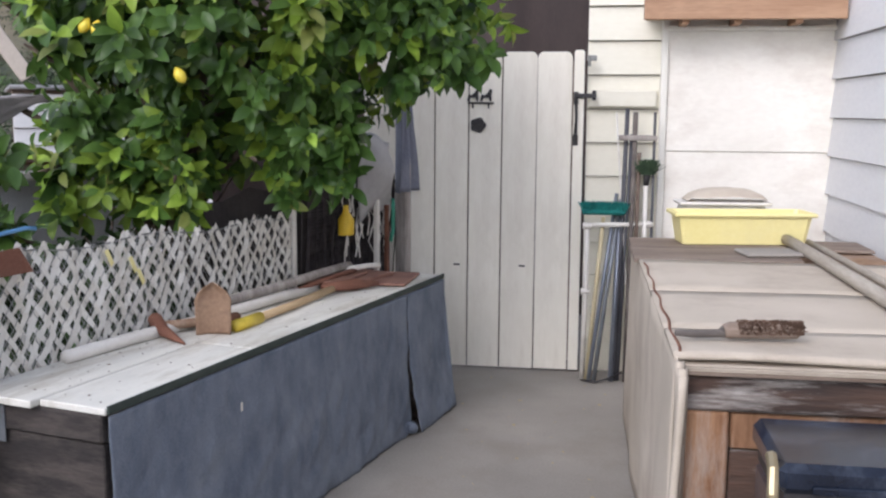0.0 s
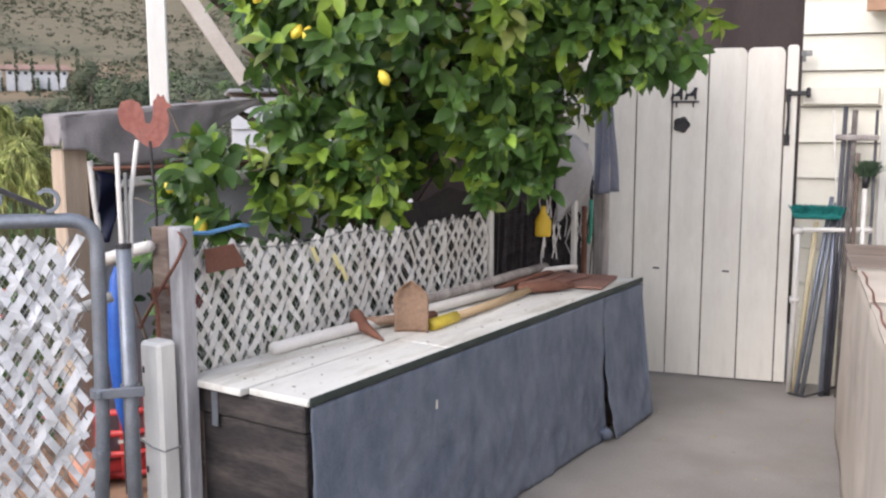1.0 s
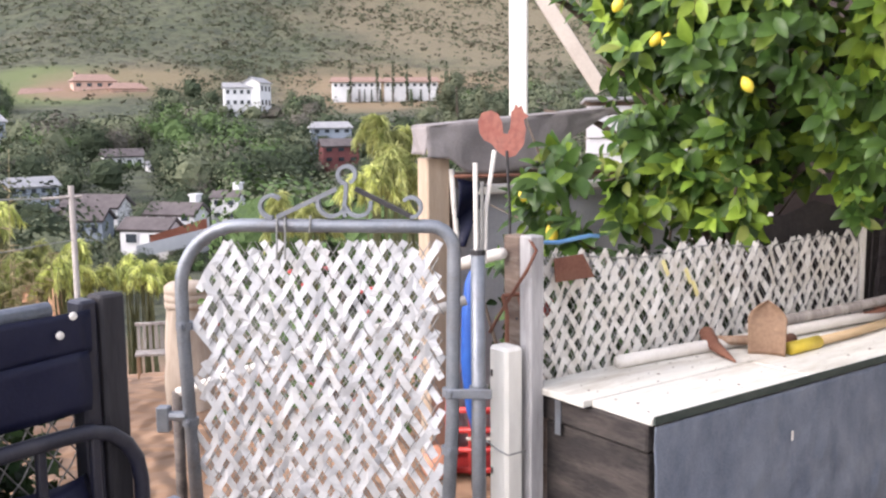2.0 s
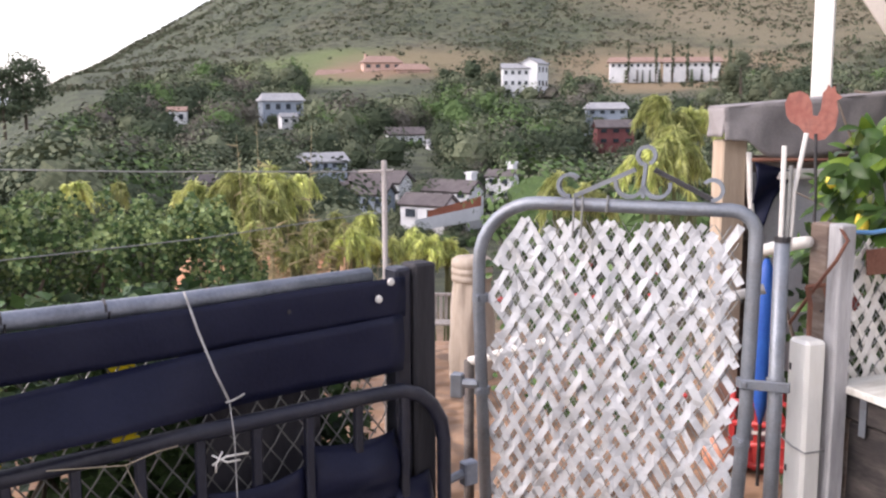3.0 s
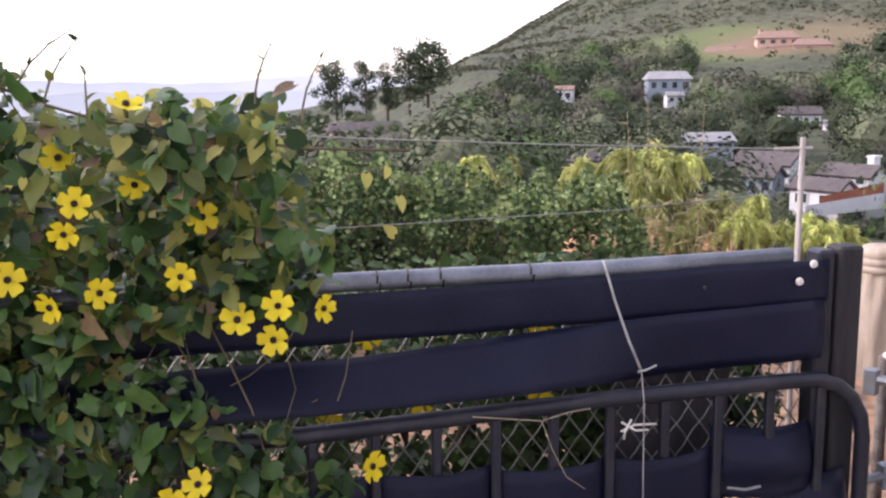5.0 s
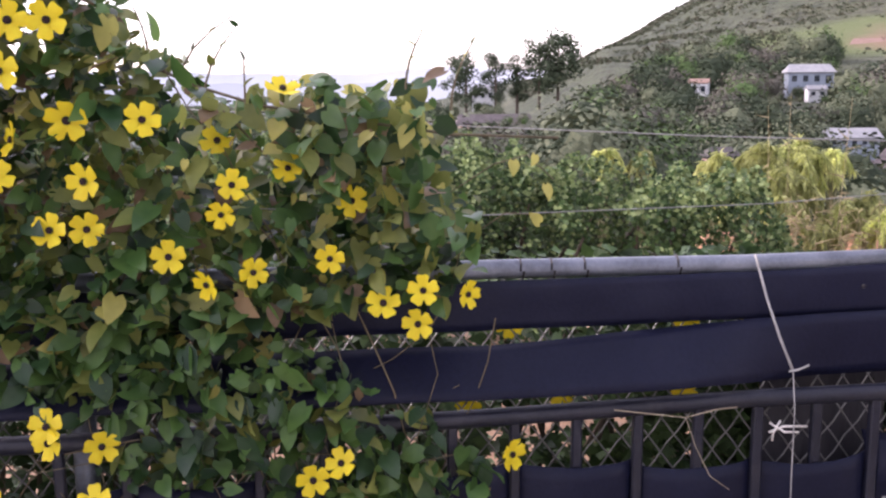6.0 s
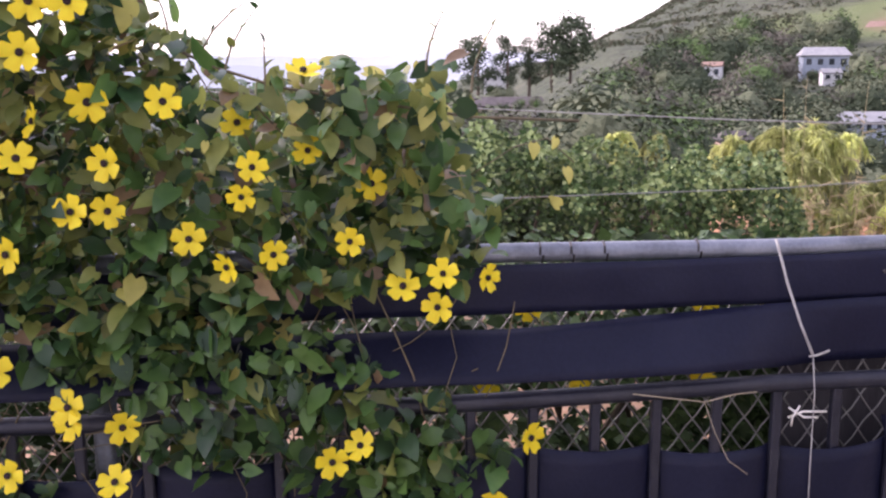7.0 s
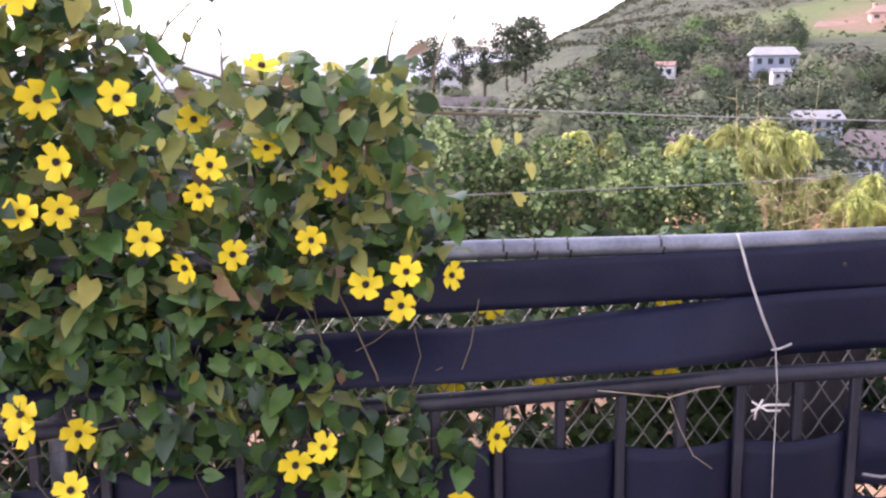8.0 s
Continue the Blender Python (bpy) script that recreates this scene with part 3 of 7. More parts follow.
    for i in range(1500):
        a, x = random.uniform(-0.3, math.pi + 0.3), random.uniform(-0.045, 0.122)
        n = Vector((0.5 + random.gauss(0, .2), math.cos(a) + random.gauss(0, .15), math.sin(a) + random.gauss(0, .15))).normalized()
        p = Vector((x, 0.016 * math.cos(a), 0.031 + 0.016 * math.sin(a)))
        bristle.tube([p, p + n * random.uniform(0.008, 0.014)], [0.0020, 0.0012], 3, caps=False)
    part("bristles", bristle, surface("bristle", (0.085, 0.050, 0.033), (0.17, 0.105, 0.072), 20, 0.9, 0), br, "brown stiff bristles")
    # tool chest in front of the box
    blue = surface("blue_black_plastic", (0.006, 0.009, 0.018), (0.014, 0.020, 0.036), 6, 0.16, 0.1, 60, dirt=(0.10, 0.12, 0.16), dirt_amount=0.6, dirt_scale=5)
    ch = thing("tool_chest", HOUSE @ pose(0.365, 1.95, 0.015), "dark blue-black plastic tool chest with brass-toned corner", "tool chest")
    part("body", Geo().box(0.045, 0.72, 0, 0.30, 0, 0.695, 0.014), blue, ch)
    part("lid", Geo().box(0.035, 0.73, -0.012, 0.31, 0.728, 0.792, 0.016), blue, ch, "scuffed dark lid with a glossy top")
    part("seam", Geo().box(0.05, 0.715, 0.004, 0.296, 0.694, 0.729), DARK_METAL, ch)
    part("lid_rib", Geo().box(0.10, 0.66, -0.02, -0.013, 0.735, 0.752, 0.003), blue, ch)
    for x in (0.30, 0.46):
        part("body_rib", Geo().box(x, x + 0.10, -0.010, 0.004, 0.40, 0.66, 0.004), blue, ch)
    part("latch", Geo().box(0.155, 0.205, -0.026, -0.002, 0.60, 0.71, 0.004), GALV, ch, "grey metal latch")
    part("latch", Geo().box(0.60, 0.65, -0.026, -0.002, 0.60, 0.71, 0.004), GALV, ch, "grey metal latch")
    part("corner_trim", Geo().tube([(0.026, -0.006, 0.10), (0.026, -0.006, 0.73), (0.028, 0.01, 0.775), (0.03, 0.05, 0.79)], 0.012, 8), surface("brass", (0.42, 0.34, 0.20), (0.55, 0.46, 0.30), 8, 0.4, 0.1, metal=0.8), ch, "worn brass-coloured edge")


build_box_counter()


# ------------------------------------------------------------------ low bench with grey cloth
def build_bench():
    L, W, H = 2.42, 0.47, 0.686
    b = thing("bench", BENCH, "long low plank bench with white top boards and grey cloth front", "bench")
    part("frame", Geo().box(-W + 0.02, -0.03, 0.03, L - 0.02, 0.0, H - 0.03, 0.0), DARK_WOOD, b)
    # top boards, two rows with a staggered joint
    for x0, x1, cuts in ((-0.22, 0.012, (-0.03, 0.72, 1.55, L)), (-W, -0.225, (-0.06, 0.95, 1.7, L - 0.05))):
        for a, c in zip(cuts, cuts[1:]):
            part("top_board", Geo().box(x0, x1, a + 0.002, c - 0.002, H - 0.022, H + random.uniform(-.002, .002), 0.003), BENCH_TOP, b, m=pose(0, 0, 0, 0, random.uniform(-.3, .3), 0))
    part("end_rail", Geo().box(-W, 0.0, -0.03, 0.0, H - 0.105, H - 0.024, 0.006), BENCH_END, b, "dark weathered rail board")
    for i, (z0, z1) in enumerate(((0.0, 0.285), (0.287, 0.575))):
        part("end_plank", Geo().box(-W + 0.03, -0.005, -0.018, 0.01, z0, z1, 0.004), BENCH_END, b, "dark weathered end plank")
    part("corner_leg", Geo().box(-W - 0.01, -W + 0.05, -0.02, 0.06, 0, H - 0.106, 0.006), DARK_WOOD, b)
    part("metal_strap", Geo().box(-W + 0.10, -W + 0.125, -0.036, -0.031, H - 0.14, H - 0.03, 0.001), GALV, b, "small perforated steel strap")
    # cloth front in two lengths, gathered and hanging to the floor
    def cloth(y0, y1, flare, seed):
        def fn(u, v):
            y = y0 + (y1 - y0) * u
            wave = 0.010 * noise.noise(Vector((y * 4.5, v * 2.5, seed))) + 0.009 * noise.noise(Vector((y * 13 + v * 5, v * 7, seed + 5))) + 0.004 * noise.noise(Vector((y * 34, v * 22, seed + 8)))
            return (0.016 + wave * (0.25 + v) + flare * v * v, y + 0.012 * v * noise.noise(Vector((v * 3, seed, u * 2))), H - 0.026 - v * (H - 0.032 - 0.012 * noise.noise(Vector((y * 4, 1, seed)))))
        return Geo().sheet(int((y1 - y0) * 80), 40, fn)
    thick(part("cloth", cloth(-0.015, 1.98, 0.03, 1.0), GREY_FABRIC, b, "grey-blue coarse cloth, faded in streaks", True), 0.003)
    thick(part("cloth", cloth(1.99, L + 0.02, 0.07, 7.0), GREY_FABRIC, b, "grey-blue coarse cloth end piece", True, ), 0.003)
    thick(part("cloth_end", Geo().sheet(12, 20, lambda u, v: (0.014 - u * (W + 0.0) + 0.07 * v * (1 - u), L + 0.012 + 0.01 * noise.noise(Vector((u * 4, v * 2, 9))), H - 0.026 - v * (H - 0.03))), GREY_FABRIC, b, "", True), 0.003)
    part("edge_tape", Geo().ribbon([(0.018, y, H - 0.008) for y in (-0.02, 0.6, 1.2, 1.8, L + 0.01)], (1, 0, 0), 0.024, 0.006), surface("dark_green_tape", (0.02, 0.035, 0.03), (0.05, 0.065, 0.055), 8, 0.6), b, "dark green edge tape")
    roll = Geo().tube([(0.06, 1.97 - 0.03 * k, 0.02 + 0.02 * k) for k in range(3)] , [0.02, 0.03, 0.016], 9)
    part("rolled_hem", roll, GREY_FABRIC, b, "", True)
    T = BENCH @ pose(0, 0, H)
    # spade standing on its blade beside a trowel and long handles
    sp = thing("spade", T @ pose(-0.235, 0.83, 0.0, 0, 0, 28), "rusty spade with its pointed blade upright on the bench", "spade")
    blade = Geo().sheet(10, 14, lambda u, v: ((u - .5) * 0.132 * (0.94 + 0.06 * v if v < .62 else 1 - 0.94 * ((v - .62) / .38) ** 2.1), 0.016 * (1 - (2 * u - 1) ** 2), 0.002 + 0.192 * v))
    thick(part("blade", blade, surface("rusty_brown_blade", (0.20, 0.12, 0.075), (0.33, 0.22, 0.14), 9, 0.7, 0.3, 90, metal=0.2, dirt=(0.12, 0.07, 0.05), dirt_amount=0.6, dirt_scale=8), sp, "rust-brown steel blade", True), 0.004)
    part("socket", Geo().tube([(0, 0.03, 0.035), (0.04, 0.12, 0.03), (0.06, 0.2, 0.026)], [0.03, 0.024, 0.02], 9), RUST, sp, "", True)
    pk = thing("hand_pick", T, "short rusty pick head with a wooden handle", "pick")
    part("head", Geo().tube([(-0.452, 0.775, 0.062), (-0.435, 0.755, 0.058), (-0.40, 0.735, 0.040), (-0.36, 0.71, 0.030), (-0.30, 0.685, 0.018), (-0.235, 0.66, 0.006)], [0.012, 0.027, 0.026, 0.021, 0.014, 0.004], 10), RUST, pk, "rust-brown curved head", True)
    part("handle", Geo().tube([(-0.42, 0.745, 0.035), (-0.36, 0.83, 0.034), (-0.29, 0.93, 0.034)], [0.018, 0.017, 0.019], 9), BROWN_WOOD, pk, "", True)
    def rod(name, a, c, r, mat, label):
        solid(name, Geo().tube([Vector(a).lerp(Vector(c), k / 5) + Vector((0, 0, 0.002 * math.sin(k * 2))) for k in range(6)], r, 10), mat, T, label, name.replace("_", " "), smooth=True)
    rod("plastic_pipe", (-0.43, 0.30, 0.022), (-0.32, 1.72, 0.024), 0.022, WHITE_PIPE, "off-white plastic pipe lying on the bench by the fence")
    rod("wooden_rail", (-0.40, 0.95, 0.055), (-0.30, 2.02, 0.085), 0.020, GREY_POST, "pale grey wooden rail resting on other poles")
    h = thing("garden_hoe", T @ pose(0, 0, 0), "yellow-banded wooden garden hoe lying on the bench", "hoe")
    part("shaft", Geo().tube([(-0.20, 0.98, 0.02), (-0.21, 1.35, 0.02), (-0.24, 1.75, 0.022)], 0.017, 9), surface("pale_handle_wood", (0.42, 0.29, 0.15), (0.55, 0.40, 0.23), 10, 0.6, 0.2, stretch=(2, .3, 2)), h, "pale wooden shaft", True)
    part("grip", Geo().tube([(-0.195, 0.90, 0.021), (-0.2, 1.08, 0.021)], 0.024, 9), surface("yellow_paint", (0.55, 0.40, 0.03), (0.68, 0.52, 0.06), 8, 0.5, 0.1), h, "yellow painted grip", True)
    part("head", Geo().tube([(-0.27, 1.70, 0.03), (-0.18, 1.84, 0.03), (-0.12, 1.95, 0.02)], [0.02, 0.028, 0.012], 8), RUST, h, "rusty steel head", True)
    for k, (x, y, rz) in enumerate(((-0.14, 2.16, 12), (-0.28, 2.06, -8), (-0.33, 1.92, 4))):
        solid("roof_tile", Geo().box(-0.10, 0.10, -0.17, 0.17, 0, 0.014, 0.004), surface("red_brown_sheet", (0.20, 0.10, 0.075), (0.32, 0.17, 0.12), 6, 0.8, 0.3) if k == 0 else bpy.data.materials["red_brown_sheet"],
              T @ pose(x, y, 0.002 + 0.016 * k, 0, 0, rz), "flat red-brown rusty sheet lying on the bench", "metal sheet", "metal sheets on the bench")
    rod("white_stick", (-0.36, 1.86, 0.075), (-0.20, 2.14, 0.075), 0.013, WHITE_PIPE, "short white stick on the stacked sheets")
    part("white_tag", Geo().box(0.030, 0.033, 0.60, 0.608, 0.50, 0.53), WHITE_PIPE, b, "small white tag")
    litter = Geo()
    for k in range(130):
        x, y, a, s = random.uniform(-W + .02, 0.0), random.uniform(0, L - .1), random.uniform(0, 6.28), random.uniform(0.002, 0.008)
        litter.add([(x + s * math.cos(a), y + s * math.sin(a), 0.004), (x - s * .4 * math.sin(a), y + s * .4 * math.cos(a), 0.006), (x - s * math.cos(a), y - s * math.sin(a), 0.0045), (x + s * .4 * math.sin(a), y - s * .4 * math.cos(a), 0.003)], [(0, 1, 2, 3)])
    tagged(part("leaf_litter", litter, DARK_WOOD, None, m=T), "dry brown leaf bits scattered on the bench", "litter", kind="stuff")
    rod("rusty_bar", (-0.36, 1.35, 0.02), (-0.27, 2.02, 0.065), 0.012, RUST, "rusty steel bar on the bench")


build_bench()


def build_patio_litter():
    g = Geo()
    for k in range(46):
        x, y, a, s = random.uniform(-0.6, 0.2), random.uniform(2.2, 5.4), random.uniform(0, 6.28), random.uniform(0.004, 0.016)
        g.add([(x + s * math.cos(a), y + s * math.sin(a), 0.003), (x - s * .5 * math.sin(a), y + s * .5 * math.cos(a), 0.007), (x - s * math.cos(a), y - s * math.sin(a), 0.004), (x + s * .5 * math.sin(a), y - s * .5 * math.cos(a), 0.003)], [(0, 1, 2, 3)])
    tagged(part("fallen_leaves", g, surface("dry_leaf_bits", (0.34, 0.26, 0.13), (0.48, 0.38, 0.2), 20, 0.9, 0), None, m=HOUSE), "few dry fallen leaves on the concrete", "litter", kind="stuff")


build_patio_litter()


# ------------------------------------------------------------------ woven wire fences
def woven(width, z0, z1, slope, pitch, strip, parent, material, inside, wire_r=0.0016, wave=0.004, keep=1.0, label=""):
    """Plastic strips threaded both ways through diamond mesh; inside(x, z) tells where the fence is."""
    wires = Geo()
    for sgn in (1, -1):
        span = (z1 - z0) / slope
        k = 0
        x = -span - 0.65
        while x < width + span + 0.1:
            pts, k0 = [], k
            steps = 46
            for i in range(steps + 1):
                z = z0 + (z1 - z0) * i / steps
                px = x + sgn * (z - z0) / slope + (0 if sgn > 0 else span)
                if inside(px, z):
                    pts.append((px, wave * sgn * math.sin((z / pitch) * 2.2 + k * math.pi), z))
                elif len(pts) > 3:
                    break
                else:
                    pts = []
            if len(pts) > 4:
                cutoff = random.randint(0, 1)
                if random.random() < keep:
                    w = strip * random.uniform(0.86, 1.12)
                    q = pts[cutoff:len(pts) - random.randint(0, 1)]
                    jit = random.uniform(-0.006, 0.006)
                    q = [(a + jit + 0.007 * noise.noise(Vector((a * 13, c * 13, k))), b, c) for a, b, c in q]
                    part("strip", Geo().ribbon(q, [(0.34 * math.sin(c * 41 + k * 2.3), -1, 0.28 * math.sin(a * 57 + k * 1.7)) for a, b, c in q], w, 0.0014), material, parent)
                wires.tube([(a + pitch / 2, -b - 0.003 * sgn, c) for a, b, c in pts if inside(a + pitch / 2, c)] or pts, wire_r, 4, caps=False)
            x += pitch
            k += 1
    part("wire_mesh", wires, WIRE, parent, "diamond wire mesh")


def arc(cx, cz, r, a0, a1, n, y=0.0):
    return [(cx + r * math.cos(radians(a0 + (a1 - a0) * i / n)), y, cz + r * math.sin(radians(a0 + (a1 - a0) * i / n))) for i in range(n + 1)]


def build_wire_gate():
    g = thing("wire_gate", GATE, "chain-link yard gate with white woven strips and a scrolled top", "gate")
    xl, xr, zt = -0.50, 0.315, 1.205
    frame_pts = [(xl + 0.03, 0, 0.06), (xl - 0.0, 0, 0.86)] + arc(xl + 0.19, zt - 0.19, 0.19, 180, 90, 8) + arc(xr - 0.06, zt - 0.075, 0.07, 90, 0, 5) + [(xr - 0.0, 0, 0.6), (xr - 0.03, 0, 0.06)]
    part("frame_tube", Geo().tube(frame_pts, 0.0205, 12), GALV, g, "galvanised tube frame, dulled", True)
    part("bottom_tube", Geo().tube([(xl + 0.05, 0, 0.08), (xr - 0.05, 0, 0.08)], 0.019, 10), GALV, g, "", True)
    for x, z in ((xl + 0.004, 0.90), (xl + 0.01, 0.60), (xr - 0.004, 0.70), (xr - 0.008, 0.52)):
        part("clamp", Geo().tube([(x, 0, z - 0.012), (x, 0, z + 0.012)], 0.026, 12).box(x - 0.006, x + 0.006, -0.04, 0.03, z - 0.01, z + 0.01, 0.002), GALV, g, "dark steel band clamp")
    part("latch", Geo().tube([(xl - 0.05, -0.01, 0.62), (xl + 0.0, -0.01, 0.62)], 0.016, 8).box(xl - 0.09, xl - 0.05, -0.025, 0.01, 0.57, 0.65, 0.004), GALV, g, "fork latch")
    # scrolls along the top
    def scroll(cx, cz, r, a0, a1, grow=0.0, stem=None):
        n = 22
        pts = [(cx + (r + grow * i / n) * math.cos(radians(a0 + (a1 - a0) * i / n)), 0, cz + (r + grow * i / n) * math.sin(radians(a0 + (a1 - a0) * i / n))) for i in range(n + 1)]
        pts = pts + (stem or [])
        return Geo().ribbon(pts, (0, 1, 0), 0.011, 0.024)
    z0 = zt + 0.022
    part("scroll", scroll(0.012, z0 + 0.126, 0.024, -70, 265, 0.003, [(0.008, 0, z0 + 0.075), (0.004, 0, z0 + 0.04), (0.004, 0, z0 + 0.002)]), GALV, g, "grey steel scroll")
    part("scroll", scroll(-0.036, z0 + 0.044, 0.04, 170, 345, 0.0), GALV, g, "grey steel scroll")
    part("scroll", scroll(0.044, z0 + 0.042, 0.038, 195, 370, 0.0), GALV, g, "grey steel scroll")
    part("scroll", scroll(-0.215, z0 + 0.034, 0.032, 40, 275, 0.002), GALV, g, "grey steel scroll")
    part("scroll", scroll(0.20, z0 + 0.03, 0.028, 140, -95, 0.002), GALV, g, "grey steel scroll")
    part("brace_bar", Geo().ribbon([(-0.20, 0, z0 + 0.002), (-0.02, 0, z0 + 0.085)], (0, 1, 0), 0.014, 0.014), GALV, g, "flat slanting bar")
    part("brace_bar", Geo().ribbon([(0.20, 0, z0 + 0.002), (0.035, 0, z0 + 0.085)], (0, 1, 0), 0.014, 0.014), DARK_METAL, g, "dark slanting bar")
    tie = Geo()
    for x in (-0.20, -0.175, -0.10):
        tie.tube([(x, -0.024, zt - 0.10 if x < -0.15 else zt - 0.02), (x + 0.004, -0.026, zt + 0.005), (x, 0.0, zt + 0.026), (x, 0.024, zt)], 0.0035, 5)
    part("tie_wire", tie, WIRE, g, "white wire ties")

    def inside(x, z):
        if not (xl + 0.03 + 0.02 * math.sin(z * 40) < x < xr - 0.022 and 0.10 < z < zt - 0.03):
            return False
        cx, cz = xl + 0.19, zt - 0.19
        return not (x < cx and z > cz and math.hypot(x - cx, z - cz) > 0.155)
    holder = part("strip_panel", Geo().box(xl + 0.03, xr - 0.03, 0.018, 0.021, 0.085, 0.095), GALV, g, "woven white plastic strips")
    holder.matrix_basis = Matrix()
    woven(xr, 0.08, zt, 1.62, 0.0535, 0.0235, holder, WHITE_STRIP, inside, keep=0.97)
    # hinge post beside it
    p = thing("gate_post", GATE @ pose(0.395, 0.0, 0), "grey steel gate post topped by thin white rods", "post")
    part("tube", Geo().tube([(0, 0, 0), (0, 0, 1.116)], 0.0215, 12), GALV, p, "", True)
    part("cap", Geo().tube([(0, 0, 1.116), (0, 0, 1.13)], 0.023, 12), DARK_METAL, p)
    part("hinge_band", Geo().box(-0.10, 0.04, -0.03, -0.018, 0.685, 0.715, 0.003).tube([(0.0, 0, 0.68), (0.0, 0, 0.72)], 0.027, 12), GALV, p, "flat steel hinge band")
    part("rod", Geo().tube([(-0.004, 0, 1.09), (-0.006, 0, 1.385)], 0.007, 7), WHITE_PIPE, p, "white rod")
    part("rod", Geo().tube([(0.012, 0, 1.09), (0.014, 0, 1.33)], 0.006, 7), WIRE, p, "grey rod")
    part("rod", Geo().tube([(0.02, 0.004, 1.09), (0.024, 0.01, 1.25), (0.05, 0.02, 1.42)], 0.0065, 7), WHITE_PIPE, p, "bent white rod")


PALE_TIMBER = surface("pale_weathered_timber", (0.32, 0.31, 0.305), (0.50, 0.49, 0.48), 9, 0.85, 0.4, 70, dirt=(0.16, 0.14, 0.12), dirt_amount=0.55, dirt_scale=8, stretch=(2, 2, 0.3))


def build_posts():
    m = pose(-1.415, 2.745, 0, 0, 0, -22)
    post = thing("fence_post", m, "weathered grey double timber fence post", "post")
    part("timber", Geo().box(-0.045, 0.032, -0.03, 0.03, 0, 1.155, 0.005), DARK_WOOD, post, "dark brown timber")
    part("timber", Geo().box(0.035, 0.090, -0.034, 0.02, 0, 1.16, 0.004), PALE_TIMBER, post, "pale grey timber")
    part("nail", Geo().box(0.03, 0.036, -0.045, -0.04, 0.9, 0.906), DARK_METAL, post)
    wp = thing("white_post", m @ pose(0.034, -0.085, 0), "short white-painted square post with dark nail holes", "post")
    part("timber", Geo().box(-0.045, 0.042, -0.035, 0.035, 0, 0.825, 0.01), WHITE_WOOD, wp)
    for z in (0.73, 0.42, 0.28):
        part("nail_hole", Geo().box(-0.03, -0.022, -0.0375, -0.036, z, z + 0.02), DARK_METAL, wp)
    part("wire_tie", Geo().tube([(-0.054, -0.038, 0.52), (0.0, -0.04, 0.505), (0.054, -0.038, 0.50), (0.055, 0.03, 0.50)], 0.0025, 5), WIRE, wp)
    solid("rail_pipe", Geo().tube([(-0.36, 0.02, 1.015), (-0.2, 0.0, 1.06), (-0.02, -0.055, 1.10)], [0.02, 0.022, 0.018], 9), WHITE_PIPE, m, "white-wrapped rail between the posts", "rail", smooth=True)
    solid("rusty_bracket", Geo().tube([(-0.09, -0.05, 0.84), (0.0, -0.055, 0.95), (0.09, -0.05, 1.06), (0.11, -0.03, 1.12), (0.08, -0.03, 1.15)], 0.0055, 6), RUST, m, "bent rusty rod leaning on the post", "rod", smooth=True)
    fr = thing("rusty_rack", GATE @ pose(0.50, 0.12, 0), "rusty thin steel frame behind the gate post", "rack")
    for x in (-0.02, 0.03):
        part("upright", Geo().tube([(x, 0, 0.0), (x, 0, 0.92), (x - 0.012, 0, 0.97)], 0.008, 6), RUST, fr)
    for z in (0.2, 0.48, 0.97):
        part("crosspiece", Geo().tube([(-0.035, 0, z), (0.03, 0, z + 0.01)], 0.007, 6), RUST, fr)
    part("diagonal", Geo().tube([(-0.06, 0.0, 0.45), (0.04, 0.0, 0.80)], 0.008, 6), RUST, fr)


